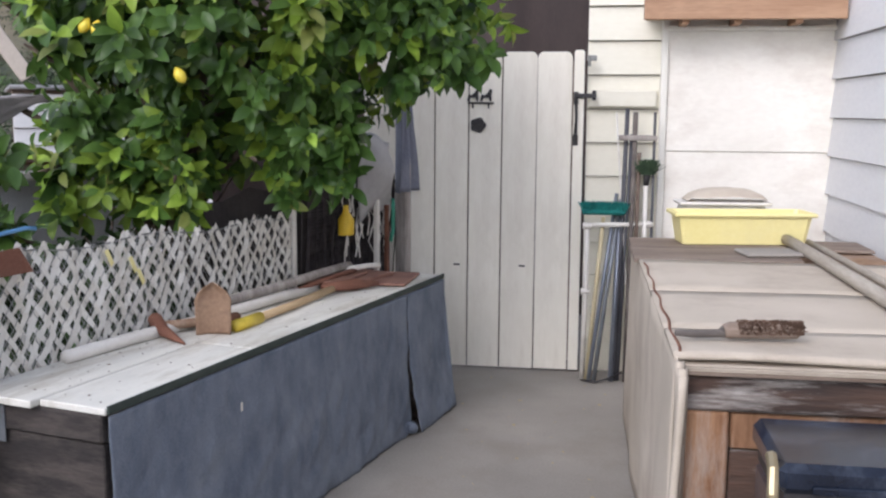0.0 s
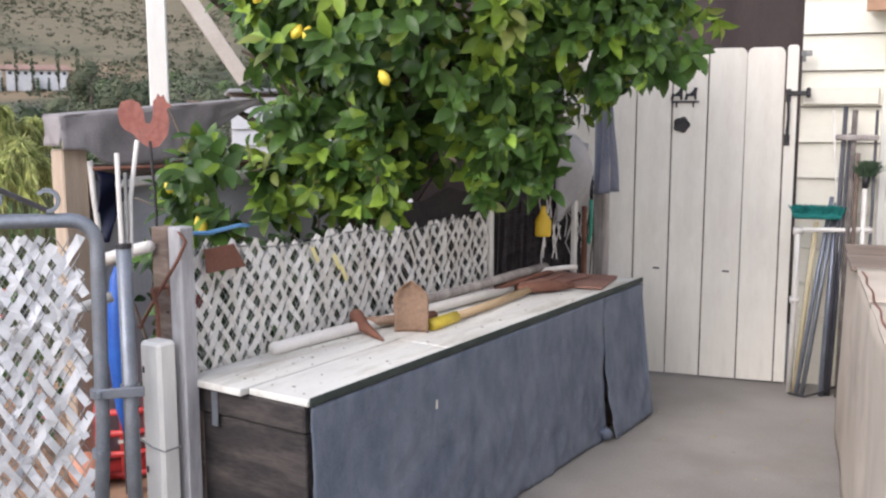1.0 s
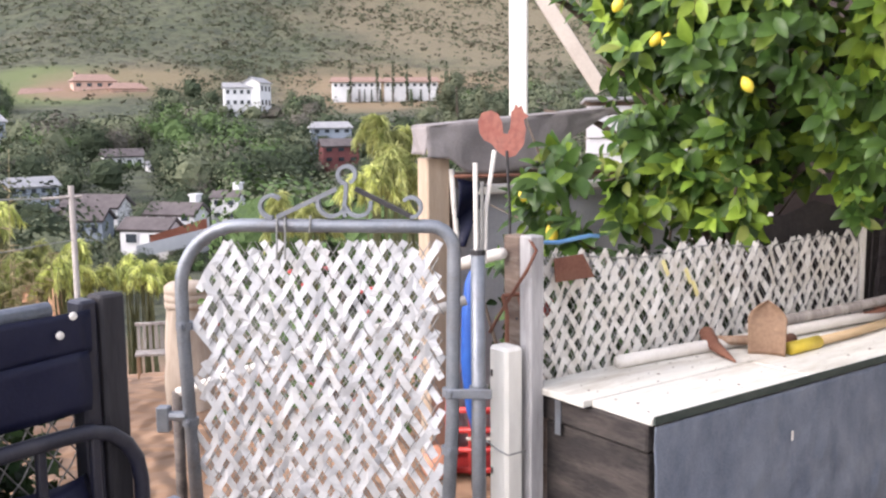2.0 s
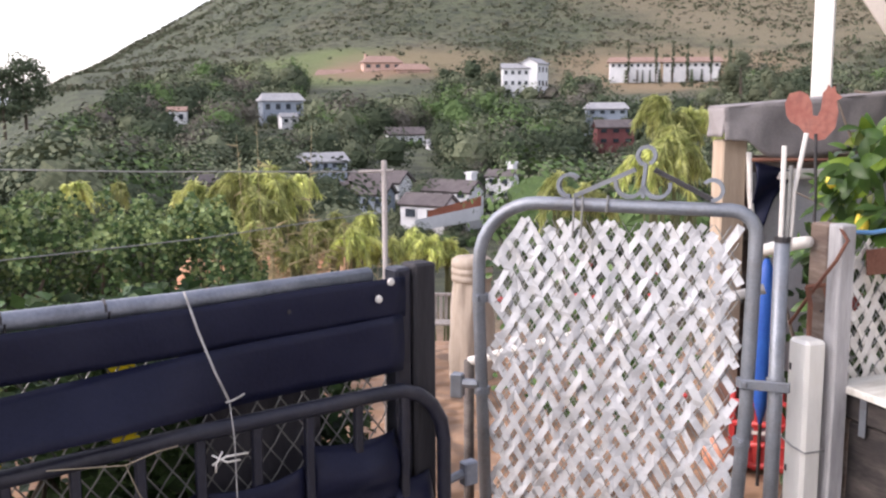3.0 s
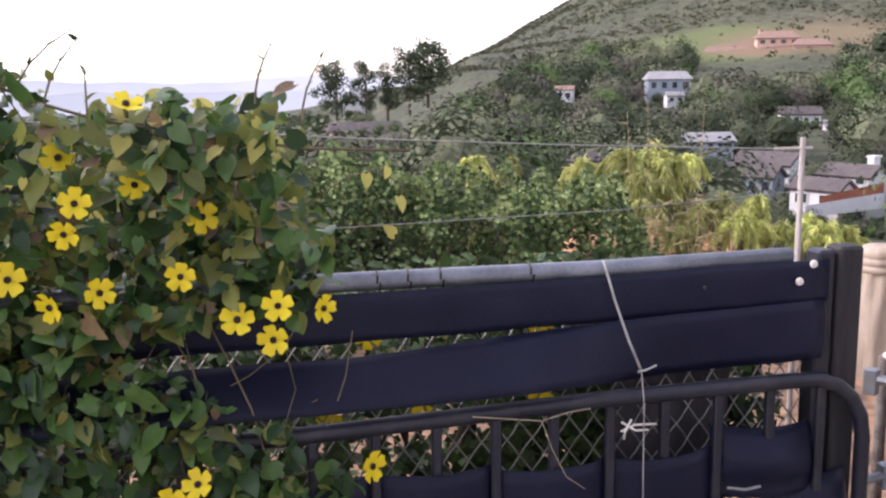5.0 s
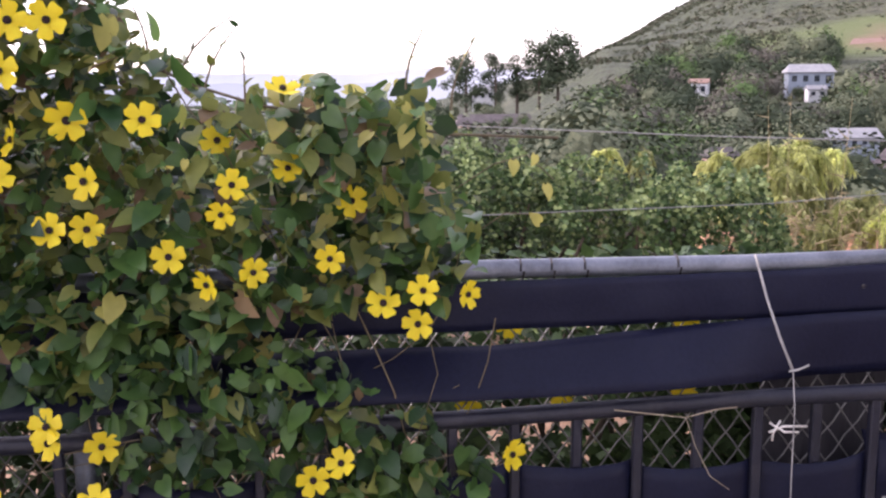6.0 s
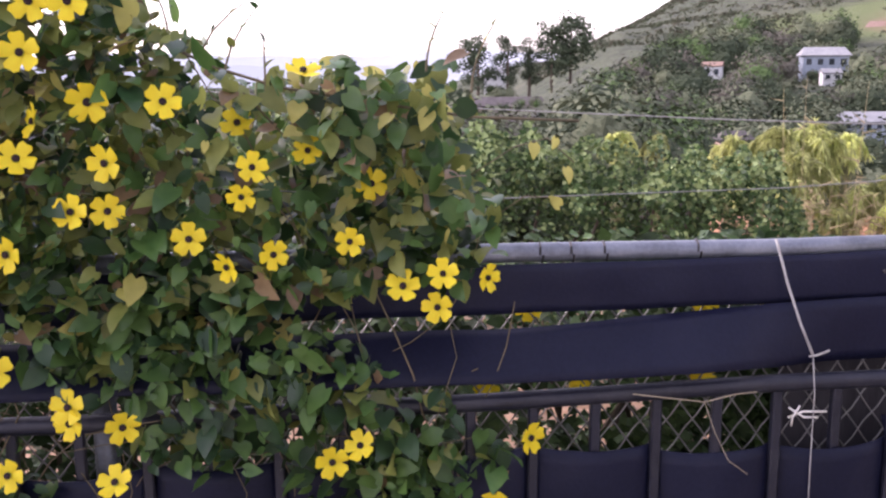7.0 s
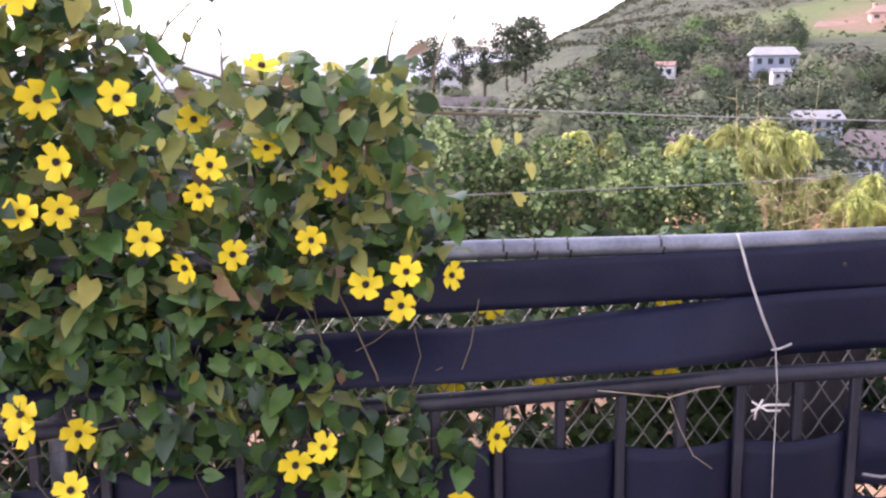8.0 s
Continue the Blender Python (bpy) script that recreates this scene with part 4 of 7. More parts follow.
def build_lattice():
    """Diamond fence along the back of the bench."""
    m = BENCH @ pose(-0.485, -0.06, 0, 0, 0, 90)
    f = thing("lattice_fence", m, "chain-link fence woven with aged white strips behind the bench", "fence")
    top = lambda x: 1.085 - 0.03 * x + 0.012 * math.sin(x * 9)
    inside = lambda x, z: 0.02 < x < 1.86 and 0.655 < z < top(x) + 0.012 * math.sin(x * 61)
    woven(1.88, 0.64, 1.10, 1.5, 0.056, 0.0215, f, OLD_STRIP, inside, wave=0.005, keep=0.96)
    part("top_wire", Geo().tube([(x * 0.1, 0, top(x * 0.1) - 0.02) for x in range(0, 19)], 0.003, 5), WIRE, f)
    part("end_stake", Geo().box(1.86, 1.89, -0.012, 0.012, 0.0, 1.06, 0.003), WHITE_PIPE, f, "white stake")
    for x, z in ((0.62, 1.02), (0.74, 0.98), (0.78, 0.93)):
        part("ribbon", Geo().ribbon([(x, -0.012, z), (x + 0.012, -0.016, z - 0.03), (x + 0.03, -0.012, z - 0.055)], (0, -1, 0), 0.018, 0.0015), YELLOW_PLASTIC, f, "yellow tied ribbon")
    # things hung on it
    pl = thing("tin_plate", m @ pose(0.17, -0.03, 1.03, -6, 0, 0), "small brown tin cut-out hung on the fence", "plate")
    part("plate", Geo().plate([(-0.07, 0.045), (0.055, 0.05), (0.10, -0.03), (-0.07, -0.03)], 0.004), RUST, pl)
    part("hanger", Geo().tube([(-0.06, 0.002, 0.04), (-0.06, 0.02, 0.07), (-0.06, 0.03, 0.05)], 0.002, 5), WIRE, pl)
    red = surface("faded_red_paint", (0.26, 0.05, 0.045), (0.36, 0.09, 0.07), 10, 0.7, 0.2)
    solid("red_reflector", Geo().plate([(-0.03, -0.06), (0.03, -0.05), (0.045, 0.03), (0.0, 0.06), (-0.035, 0.03)], 0.012), red, m @ pose(0.10, 0.03, 0.90), "faded red plastic disc behind the strips", "reflector")
    solid("blue_cord", Geo().tube([(0.0, -0.02, 1.135), (0.12, -0.025, 1.125), (0.26, -0.02, 1.135), (0.30, -0.02, 1.13)], 0.007, 6), surface("blue_plastic", (0.08, 0.22, 0.42), (0.13, 0.30, 0.52), 9, 0.5, 0.1), m, "blue cord stretched along the fence top", "cord", smooth=True)
    # rooster silhouette on a rod
    r = thing("rooster_sign", pose(-1.68, 3.13, 0, 0, 0, 24), "rust-red tin rooster silhouette on a thin rod", "ornament")
    outline = [(-.085, .01), (-.092, .05), (-.078, .083), (-.045, .092), (-.02, .08), (-.006, .05), (-.002, .012), (.012, .008), (.022, .03), (.026, .085), (.036, .095), (.042, .112), (.052, .10), (.062, .108), (.068, .085), (.088, .07), (.07, .058), (.078, .02), (.07, -.03), (.04, -.068), (.01, -.075), (-.02, -.055), (-.045, -.025), (-.07, -.012)]
    part("silhouette", Geo().plate(outline, 0.004), surface("red_rust_tin", (0.25, 0.08, 0.06), (0.37, 0.15, 0.11), 14, 0.8, 0.3, dirt=(0.14, 0.06, 0.05), dirt_amount=0.6, dirt_scale=20), r, "rust-red tin", m=pose(0, 0, 1.45))
    part("rod", Geo().tube([(0.02, 0, 0.0), (0.02, 0, 1.20), (0.01, 0, 1.40)], 0.006, 6), DARK_METAL, r)


def build_black_fence():
    f = thing("black_fence", FENCE, "low chain-link fence covered with black rubber straps", "fence")
    part("top_rail", Geo().tube([(0, -3.4, 1.125), (0.0, -1.5, 1.118), (0, -0.8, 1.117), (0, -0.4, 1.121), (0, 0.1, 1.118), (0, 0.54, 1.124)], 0.019, 10), RAIL_STEEL, f, "blue-grey top rail tube", True)
    part("end_post", Geo().box(-0.03, 0.028, 0.645, 0.705, 0, 1.142, 0.006), surface("tarred_wood", (0.012, 0.011, 0.014), (0.032, 0.030, 0.034), 8, 0.8, 0.5, 60, dirt=(0.075, 0.068, 0.072), dirt_amount=0.4, dirt_scale=6, stretch=(2, 2, 0.3)), f, "blackened weathered timber post")
    part("corner_post", Geo().box(-0.035, 0.02, 0.60, 0.642, 0, 1.135, 0.006), BLACK_PAINT, f, "black painted post")
    for y in (-3.0, -1.2):
        part("line_post", Geo().tube([(-0.03, y, 0), (-0.03, y, 1.10)], 0.024, 9), RAIL_STEEL, f, "", True)
    wires = Geo()
    for s in (1, -1):
        for k in range(-22, 84):
            y0 = -3.4 + k * 0.055
            pts = [(-0.028 + 0.003 * s * (1 if i % 2 else -1), y0 + s * i * 0.0275 * 0.9 + (0 if s > 0 else 0.8), 0.08 + i * 0.033) for i in range(32)]
            pts = [p for p in pts if -3.4 < p[1] < 0.64]
            if len(pts) > 2:
                wires.tube(pts, 0.0019, 4, caps=False)
    part("wire_mesh", wires, WIRE, f, "galvanised diamond wire mesh")

    def strap(name, ys, ztop, zbot, x0, sag=0.0, seed=0.0, label=""):
        n = 110
        def fn(u, v):
            y = ys[0] + (ys[1] - ys[0]) * u
            zt, zb = lerp_table(y, ztop), lerp_table(y, zbot)
            bulge = 0.004 * math.sin(math.pi * v) + sag * v * smooth_step(0.30, -0.10, y) + 0.007 * noise.noise(Vector((y * 2.5, v, seed))) + 0.004 * noise.noise(Vector((y * 9, v * 2, seed)))
            return (x0 + bulge, y, zt + (zb - zt) * v + 0.004 * noise.noise(Vector((y * 4, v * 2, seed + 3))))
        return thick(part(name, Geo().sheet(n, 6, fn), BLACK_STRAP, f, label, True), 0.004)
    strap("strap", (-3.4, 0.62), [(-3.4, 1.105), (-0.43, 1.103), (0.1, 1.108), (0.62, 1.118)], [(-3.4, 1.0), (-0.43, 1.006), (0.1, 1.014), (0.62, 1.027)], 0.024, 0, 1, "wide black rubber strap")
    strap("strap", (-3.4, 0.61), [(-3.4, 0.965), (-0.43, 0.977), (-0.1, 0.998), (0.10, 1.015), (0.3, 1.022), (0.61, 1.03)], [(-3.4, 0.885), (-0.43, 0.894), (0.0, 0.900), (0.15, 0.897), (0.3, 0.895), (0.61, 0.900)], 0.028, 0.075, 5, "twisted black rubber strap")
    # black tubular frame standing against the fence
    t = thing("bed_rail_gate", FENCE @ pose(0.062, 0, 0), "black-painted tubular steel gate leaning on the fence", "gate")
    part("tube", Geo().tube([(0, -3.4, 0.825), (0, -1.2, 0.83), (0, -0.42, 0.845), (0, 0.1, 0.862), (0, 0.52, 0.866)] + [(0, 0.56 + 0.14 * math.sin(radians(a)), 0.726 + 0.14 * math.cos(radians(a))) for a in (10, 30, 50, 70, 90)] + [(0, 0.702, 0.4), (0, 0.702, 0.02)], 0.0175, 10), BLACK_PAINT, t, "", True)
    part("bottom_bar", Geo().tube([(0, -3.4, 0.12), (0, 0.702, 0.14)], 0.0175, 10), BLACK_PAINT, t, "", True)
    for k in range(33):
        y = -3.282 + 0.121 * k
        part("baluster", Geo().box(-0.009, 0.009, y - 0.010, y + 0.010, 0.13, 0.848 + 0.012 * max(y, -1), 0.003), BLACK_PAINT, t)

    # rubber sheets threaded before one bar and behind the next
    def rubber(y0, y1, top0, top1, drop, swell, roll, seed, label="black rubber sheet woven between bars"):
        def fn(u, v):
            x = -0.013 + (0.030 + swell * math.sin(math.pi * min(1, v * 1.3))) * math.sin(math.pi * u) ** 0.7 - roll * (1 - v) ** 3
            return (x + 0.006 * noise.noise(Vector((u * 3, v * 3, seed))), y0 + (y1 - y0) * u, top0 + (top1 - top0) * u - 0.006 * math.sin(math.pi * u) + 0.003 * noise.noise(Vector((u * 4, seed, 1))) - v * drop)
        thick(part("rubber_sheet", Geo().sheet(14, 10, fn), BLACK_STRAP, t, label, True), 0.004)
    for k in range(15):
        y = -3.282 + 0.242 * k
        rubber(y, y + 0.242, 0.735 + 0.012 * math.sin(k * 2.2), 0.744 + 0.010 * math.sin(k * 1.3), 0.30, 0.004, 0.004, k)
    rubber(0.348, 0.590, 0.772, 0.762, 0.145, 0.030, 0.030, 31, "bulging glossy black rubber sheet")
    rubber(0.348, 0.480, 0.600, 0.600, 0.30, 0.006, 0.004, 33)
    rubber(0.480, 0.690, 0.652, 0.648, 0.34, 0.034, 0.030, 35, "rounded glossy black rubber sheet")
    for k in range(14):
        y = -3.282 + 0.242 * k + 0.121
        rubber(y, y + 0.242, 0.42, 0.42, 0.27, 0.004, 0.004, k + 50)
    part("nail_tag", Geo().tube([(0.03, 0.36, 0.655), (0.034, 0.40, 0.648), (0.034, 0.435, 0.652)], 0.0035, 5), WIRE, t)
    part("latch_bolt", Geo().tube([(0, 0.70, 0.62), (-0.04, 0.79, 0.61)], 0.011, 7).box(-0.05, -0.02, 0.78, 0.82, 0.58, 0.64, 0.004), RAIL_STEEL, t, "blue-grey latch bolt")
    for y, z in ((0.572, 1.112), (0.54, 1.076)):
        part("bolt", Geo().lathe([(0.0, 0.0), (0.009, 0.0), (0.008, 0.004), (0.0, 0.006)], 10, pose(0.040, y, z, 0, 90, 0)), WHITE_PIPE, f, "pale bolt head")
    part("hole", Geo().lathe([(0.0, 0.0), (0.005, 0.0), (0.004, 0.002), (0.0, 0.002)], 8, pose(0.040, 0.32, 1.075, 0, 90, 0)), DARK_METAL, f)
    cord = surface("grey_cord", (0.30, 0.29, 0.28), (0.44, 0.43, 0.41), 30, 0.9, 0.2)
    s = [(0.028, 0.10, 1.142), (0.036, 0.102, 1.128), (0.050, 0.118, 1.06), (0.074, 0.138, 0.985), (0.096, 0.156, 0.928)]
    solid("cord", Geo().tube(s, 0.0028, 6).tube([(0.094, 0.150, 0.924), (0.100, 0.163, 0.928), (0.096, 0.178, 0.931), (0.094, 0.190, 0.935)], 0.0024, 5)
          .tube([(0.096, 0.157, 0.927), (0.096, 0.165, 0.85), (0.088, 0.17, 0.70), (0.088, 0.175, 0.45)], 0.0014, 5), cord, FENCE, "grey knotted cord tied over the straps", "cord", smooth=True)
    for y in (-0.36, -0.30, -0.235, -0.05):
        part("tie_wire", Geo().tube([(0.021 * math.cos(a), y + 0.006 * a / 6, 1.119 + 0.021 * math.sin(a)) for a in [k * 0.7 for k in range(10)]], 0.0022, 4), DARK_METAL, f, "dark tie wire")
    twig = Geo().tube([(0.085, -0.19, 0.858), (0.09, -0.10, 0.846), (0.088, -0.05, 0.838), (0.09, 0.01, 0.852), (0.095, 0.05, 0.857)], 0.0013, 5).tube([(0.09, -0.05, 0.838), (0.095, -0.03, 0.78), (0.097, 0.0, 0.72), (0.097, 0.04, 0.69)], 0.001, 4)
    solid("dry_tendril", twig, surface("dry_stem", (0.30, 0.25, 0.17), (0.42, 0.36, 0.26), 20, 0.9, 0), FENCE, "dry curled vine tendril caught on the bar", "twig", smooth=True)
    solid("white_knot", Geo().tube([(0.075, 0.125, 0.795), (0.085, 0.15, 0.810), (0.08, 0.20, 0.806)], 0.0024, 6).tube([(0.075, 0.125, 0.815), (0.09, 0.15, 0.80), (0.085, 0.18, 0.797)], 0.0022, 6).tube([(0.08, 0.13, 0.78), (0.088, 0.128, 0.80), (0.08, 0.145, 0.82)], 0.0024, 6), WHITE_PIPE, FENCE, "short white rope ends knotted to the frame", "rope", smooth=True)
    solid("dark_board", Geo().box(-0.062, -0.045, 0.16, 0.435, -0.04, 0.880, 0.004), surface("dark_grey_board", (0.025, 0.024, 0.030), (0.055, 0.052, 0.060), 6, 0.8, 0.4, 50, stretch=(2, 2, .4)), FENCE, "dark grey board standing behind the wire mesh", "board")
    # thin pole behind the corner, with two wires
    wp = thing("wire_pole", pose(-2.40, 1.875, 0), "thin grey pole holding two stretched wires", "pole")
    part("pole", Geo().tube([(0, 0, -0.04), (0, 0, 1.335)], 0.0085, 8), GREY_POST, wp, "", True)
    part("crossarm", Geo().tube([(-0.05, -0.06, 1.30), (0.02, 0.02, 1.305)], 0.005, 6), GREY_POST, wp)
    part("wire", Geo().tube([(0, 0, 1.30), (-0.48, -0.56, 1.305), (-1.0, -1.15, 1.32), (-2.4, -2.8, 1.40)], 0.0022, 5), WIRE, wp, "pale stretched wire")
    part("wire", Geo().tube([(0, 0, 1.18), (0.2, -0.72, 1.185), (0.42, -1.5, 1.215), (0.5, -2.6, 1.30)], 0.0014, 5), WIRE, wp, "thin stretched wire")


build_wire_gate()
build_posts()
build_lattice()
build_black_fence()


# ------------------------------------------------------------------ plants
def leaf_green(name, a, b, rough=0.45, through=0.3, island=0.35, gloss=0.4):
    return surface(name, a, b, 6, rough, 0.15, 40, island=island, vary=island, through=through, gloss=gloss)


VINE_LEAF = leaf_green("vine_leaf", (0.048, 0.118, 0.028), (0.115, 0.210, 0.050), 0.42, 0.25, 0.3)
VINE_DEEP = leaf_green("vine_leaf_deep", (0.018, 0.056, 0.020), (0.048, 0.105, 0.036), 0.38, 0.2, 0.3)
VINE_PALE = leaf_green("vine_leaf_yellow_green", (0.145, 0.185, 0.040), (0.27, 0.29, 0.075))
VINE_GOLD = leaf_green("vine_leaf_gold", (0.27, 0.26, 0.06), (0.42, 0.38, 0.10), 0.5, 0.35, 0.25)
VINE_DRY = leaf_green("vine_leaf_dry", (0.135, 0.085, 0.045), (0.27, 0.185, 0.095))
LEMON_LEAF = leaf_green("lemon_leaf", (0.026, 0.060, 0.013), (0.068, 0.122, 0.024), 0.34, 0.18, 0.35, 0.24)
LEMON_YOUNG = leaf_green("young_lemon_leaf", (0.115, 0.195, 0.024), (0.225, 0.31, 0.042), 0.36, 0.24, 0.35, 0.24)
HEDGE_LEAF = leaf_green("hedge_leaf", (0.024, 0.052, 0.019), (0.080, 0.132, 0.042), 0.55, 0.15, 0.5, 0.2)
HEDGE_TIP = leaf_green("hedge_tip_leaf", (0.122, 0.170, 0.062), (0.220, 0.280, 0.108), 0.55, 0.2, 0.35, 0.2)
PALM_LEAF = leaf_green("palm_frond", (0.25, 0.30, 0.075), (0.66, 0.67, 0.27), 0.45, 0.45, 0.42)
CANE = surface("palm_cane", (0.085, 0.095, 0.035), (0.16, 0.16, 0.07), 12, 0.7, 0.2)
STRAW = leaf_green("straw_reed", (0.36, 0.29, 0.15), (0.50, 0.42, 0.24), 0.7, 0.2, 0.25)
BARK = surface("bark", (0.06, 0.045, 0.035), (0.15, 0.115, 0.085), 12, 0.95, 0.8, 60, stretch=(1, 1, 0.4))
STEM = surface("vine_stem", (0.10, 0.085, 0.05), (0.19, 0.15, 0.09), 20, 0.9, 0.2)
PETAL = surface("yellow_petal", (0.82, 0.61, 0.006), (0.88, 0.72, 0.015), 40, 0.55, 0.05, 200, vary=0.07, through=0.2)
EYE = surface("dark_flower_eye", (0.012, 0.005, 0.006), (0.03, 0.012, 0.012), 40, 0.9, 0)


def leaf_shape(length, width, heart=0.0, fold=0.35, droop=0.2):
    """Outline of one leaf as a small folded mesh: x across, y along, z up."""
    ts = (0.0, 0.10, 0.28, 0.50, 0.72, 0.89, 1.0)
    plain, hearted = (0.08, 0.42, 0.84, 1.0, 0.80, 0.42, 0.0), (0.52, 0.92, 1.0, 0.84, 0.55, 0.24, 0.0)
    vs, fs = [], []
    for k, t in enumerate(ts):
        w = plain[k] + (hearted[k] - plain[k]) * min(1, heart * 1.6)
        y, z = t * length, -droop * length * t * t
        edge = z + fold * w * width / 2 + 0.035 * width * math.sin(t * 17 + 1)
        back = heart * 0.26 * length if t == 0 else 0
        vs += [(-w * width / 2, y - back, edge), (0, y, z), (w * width / 2, y - back, edge - 0.03 * width)]
    for i in range(len(ts) - 1):
        a = i * 3
        fs += [(a, a + 1, a + 4, a + 3), (a + 1, a + 2, a + 5, a + 4)]
    return vs, fs


def leaf_pose(p, out, scale=1.0, hang=0.6, spread=0.7):
    """A leaf at p whose tip points outwards and somewhat down."""
    d = (Vector(out).normalized() + Vector((random.gauss(0, spread), random.gauss(0, spread), random.gauss(-hang, 0.4)))).normalized()
    face = (Vector(out) + Vector((random.gauss(0, .35), random.gauss(0, .35), 0.5 + random.gauss(0, .3)))).normalized()
    x = d.cross(face).normalized()
    z = x.cross(d)
    m = Matrix((x, d, z)).transposed().to_4x4()
    return Matrix.Translation(p) @ m @ Matrix.Scale(scale, 4)


def scatter_leaves(parent, spots, shape, materials, pick, name="leaf", singles=280):
    """Leaves of a plant: some hundreds as pieces of their own, the rest joined by colour."""
    meshes = []
    for k, mt in enumerate(materials):
        meshes.append(Geo().add(*shape).mesh(name, mt, True))
    rest = [Geo() for _ in materials]
    for i, m in enumerate(spots):
        k = pick(m)
        if i < singles:
            part(name, meshes[k], materials[k], parent, m=m)
        else:
            rest[k].add(*shape, m)
    for k, g in enumerate(rest):
        if g.v:
            tagged(part("foliage", g, materials[k], parent, "", True), kind="stuff")


def vine_top(y):
    return lerp_table(y, [(-3.4, 1.95), (-1.7, 1.90), (-1.25, 1.80), (-1.1, 1.64), (-1.0, 1.53), (-0.9, 1.45), (-0.80, 1.47), (-0.70, 1.48), (-0.6, 1.50), (-0.52, 1.48), (-0.45, 1.40), (-0.38, 1.22), (-0.34, 1.02)])


FLOWER_SPOTS = [(-1.24, 1.50), (-1.23, 1.39), (-1.14, 1.42), (-1.02, 1.42), (-1.26, 1.33), (-1.12, 1.32), (-1.18, 1.24), (-1.12, 1.24), (-1.29, 1.17), (-0.88, 1.31), (-0.90, 1.26), (-0.99, 1.19), (-0.93, 1.14),
                (-0.85, 1.16), (-0.72, 1.18), (-0.63, 1.10), (-0.56, 1.12), (-0.57, 1.06), (-0.48, 1.11), (-1.21, 0.90), (-1.21, 0.87), (-1.12, 0.86), (-1.32, 0.78), (-1.14, 0.76),
                (-0.71, 0.81), (-0.76, 0.78), (-0.40, 0.81), (-0.79, 1.47), (-0.68, 1.27), (-0.91, 1.38), (-1.16, 1.58), (-1.22, 1.58), (-0.79, 1.33), (-1.33, 0.97), (-0.47, 0.69)]


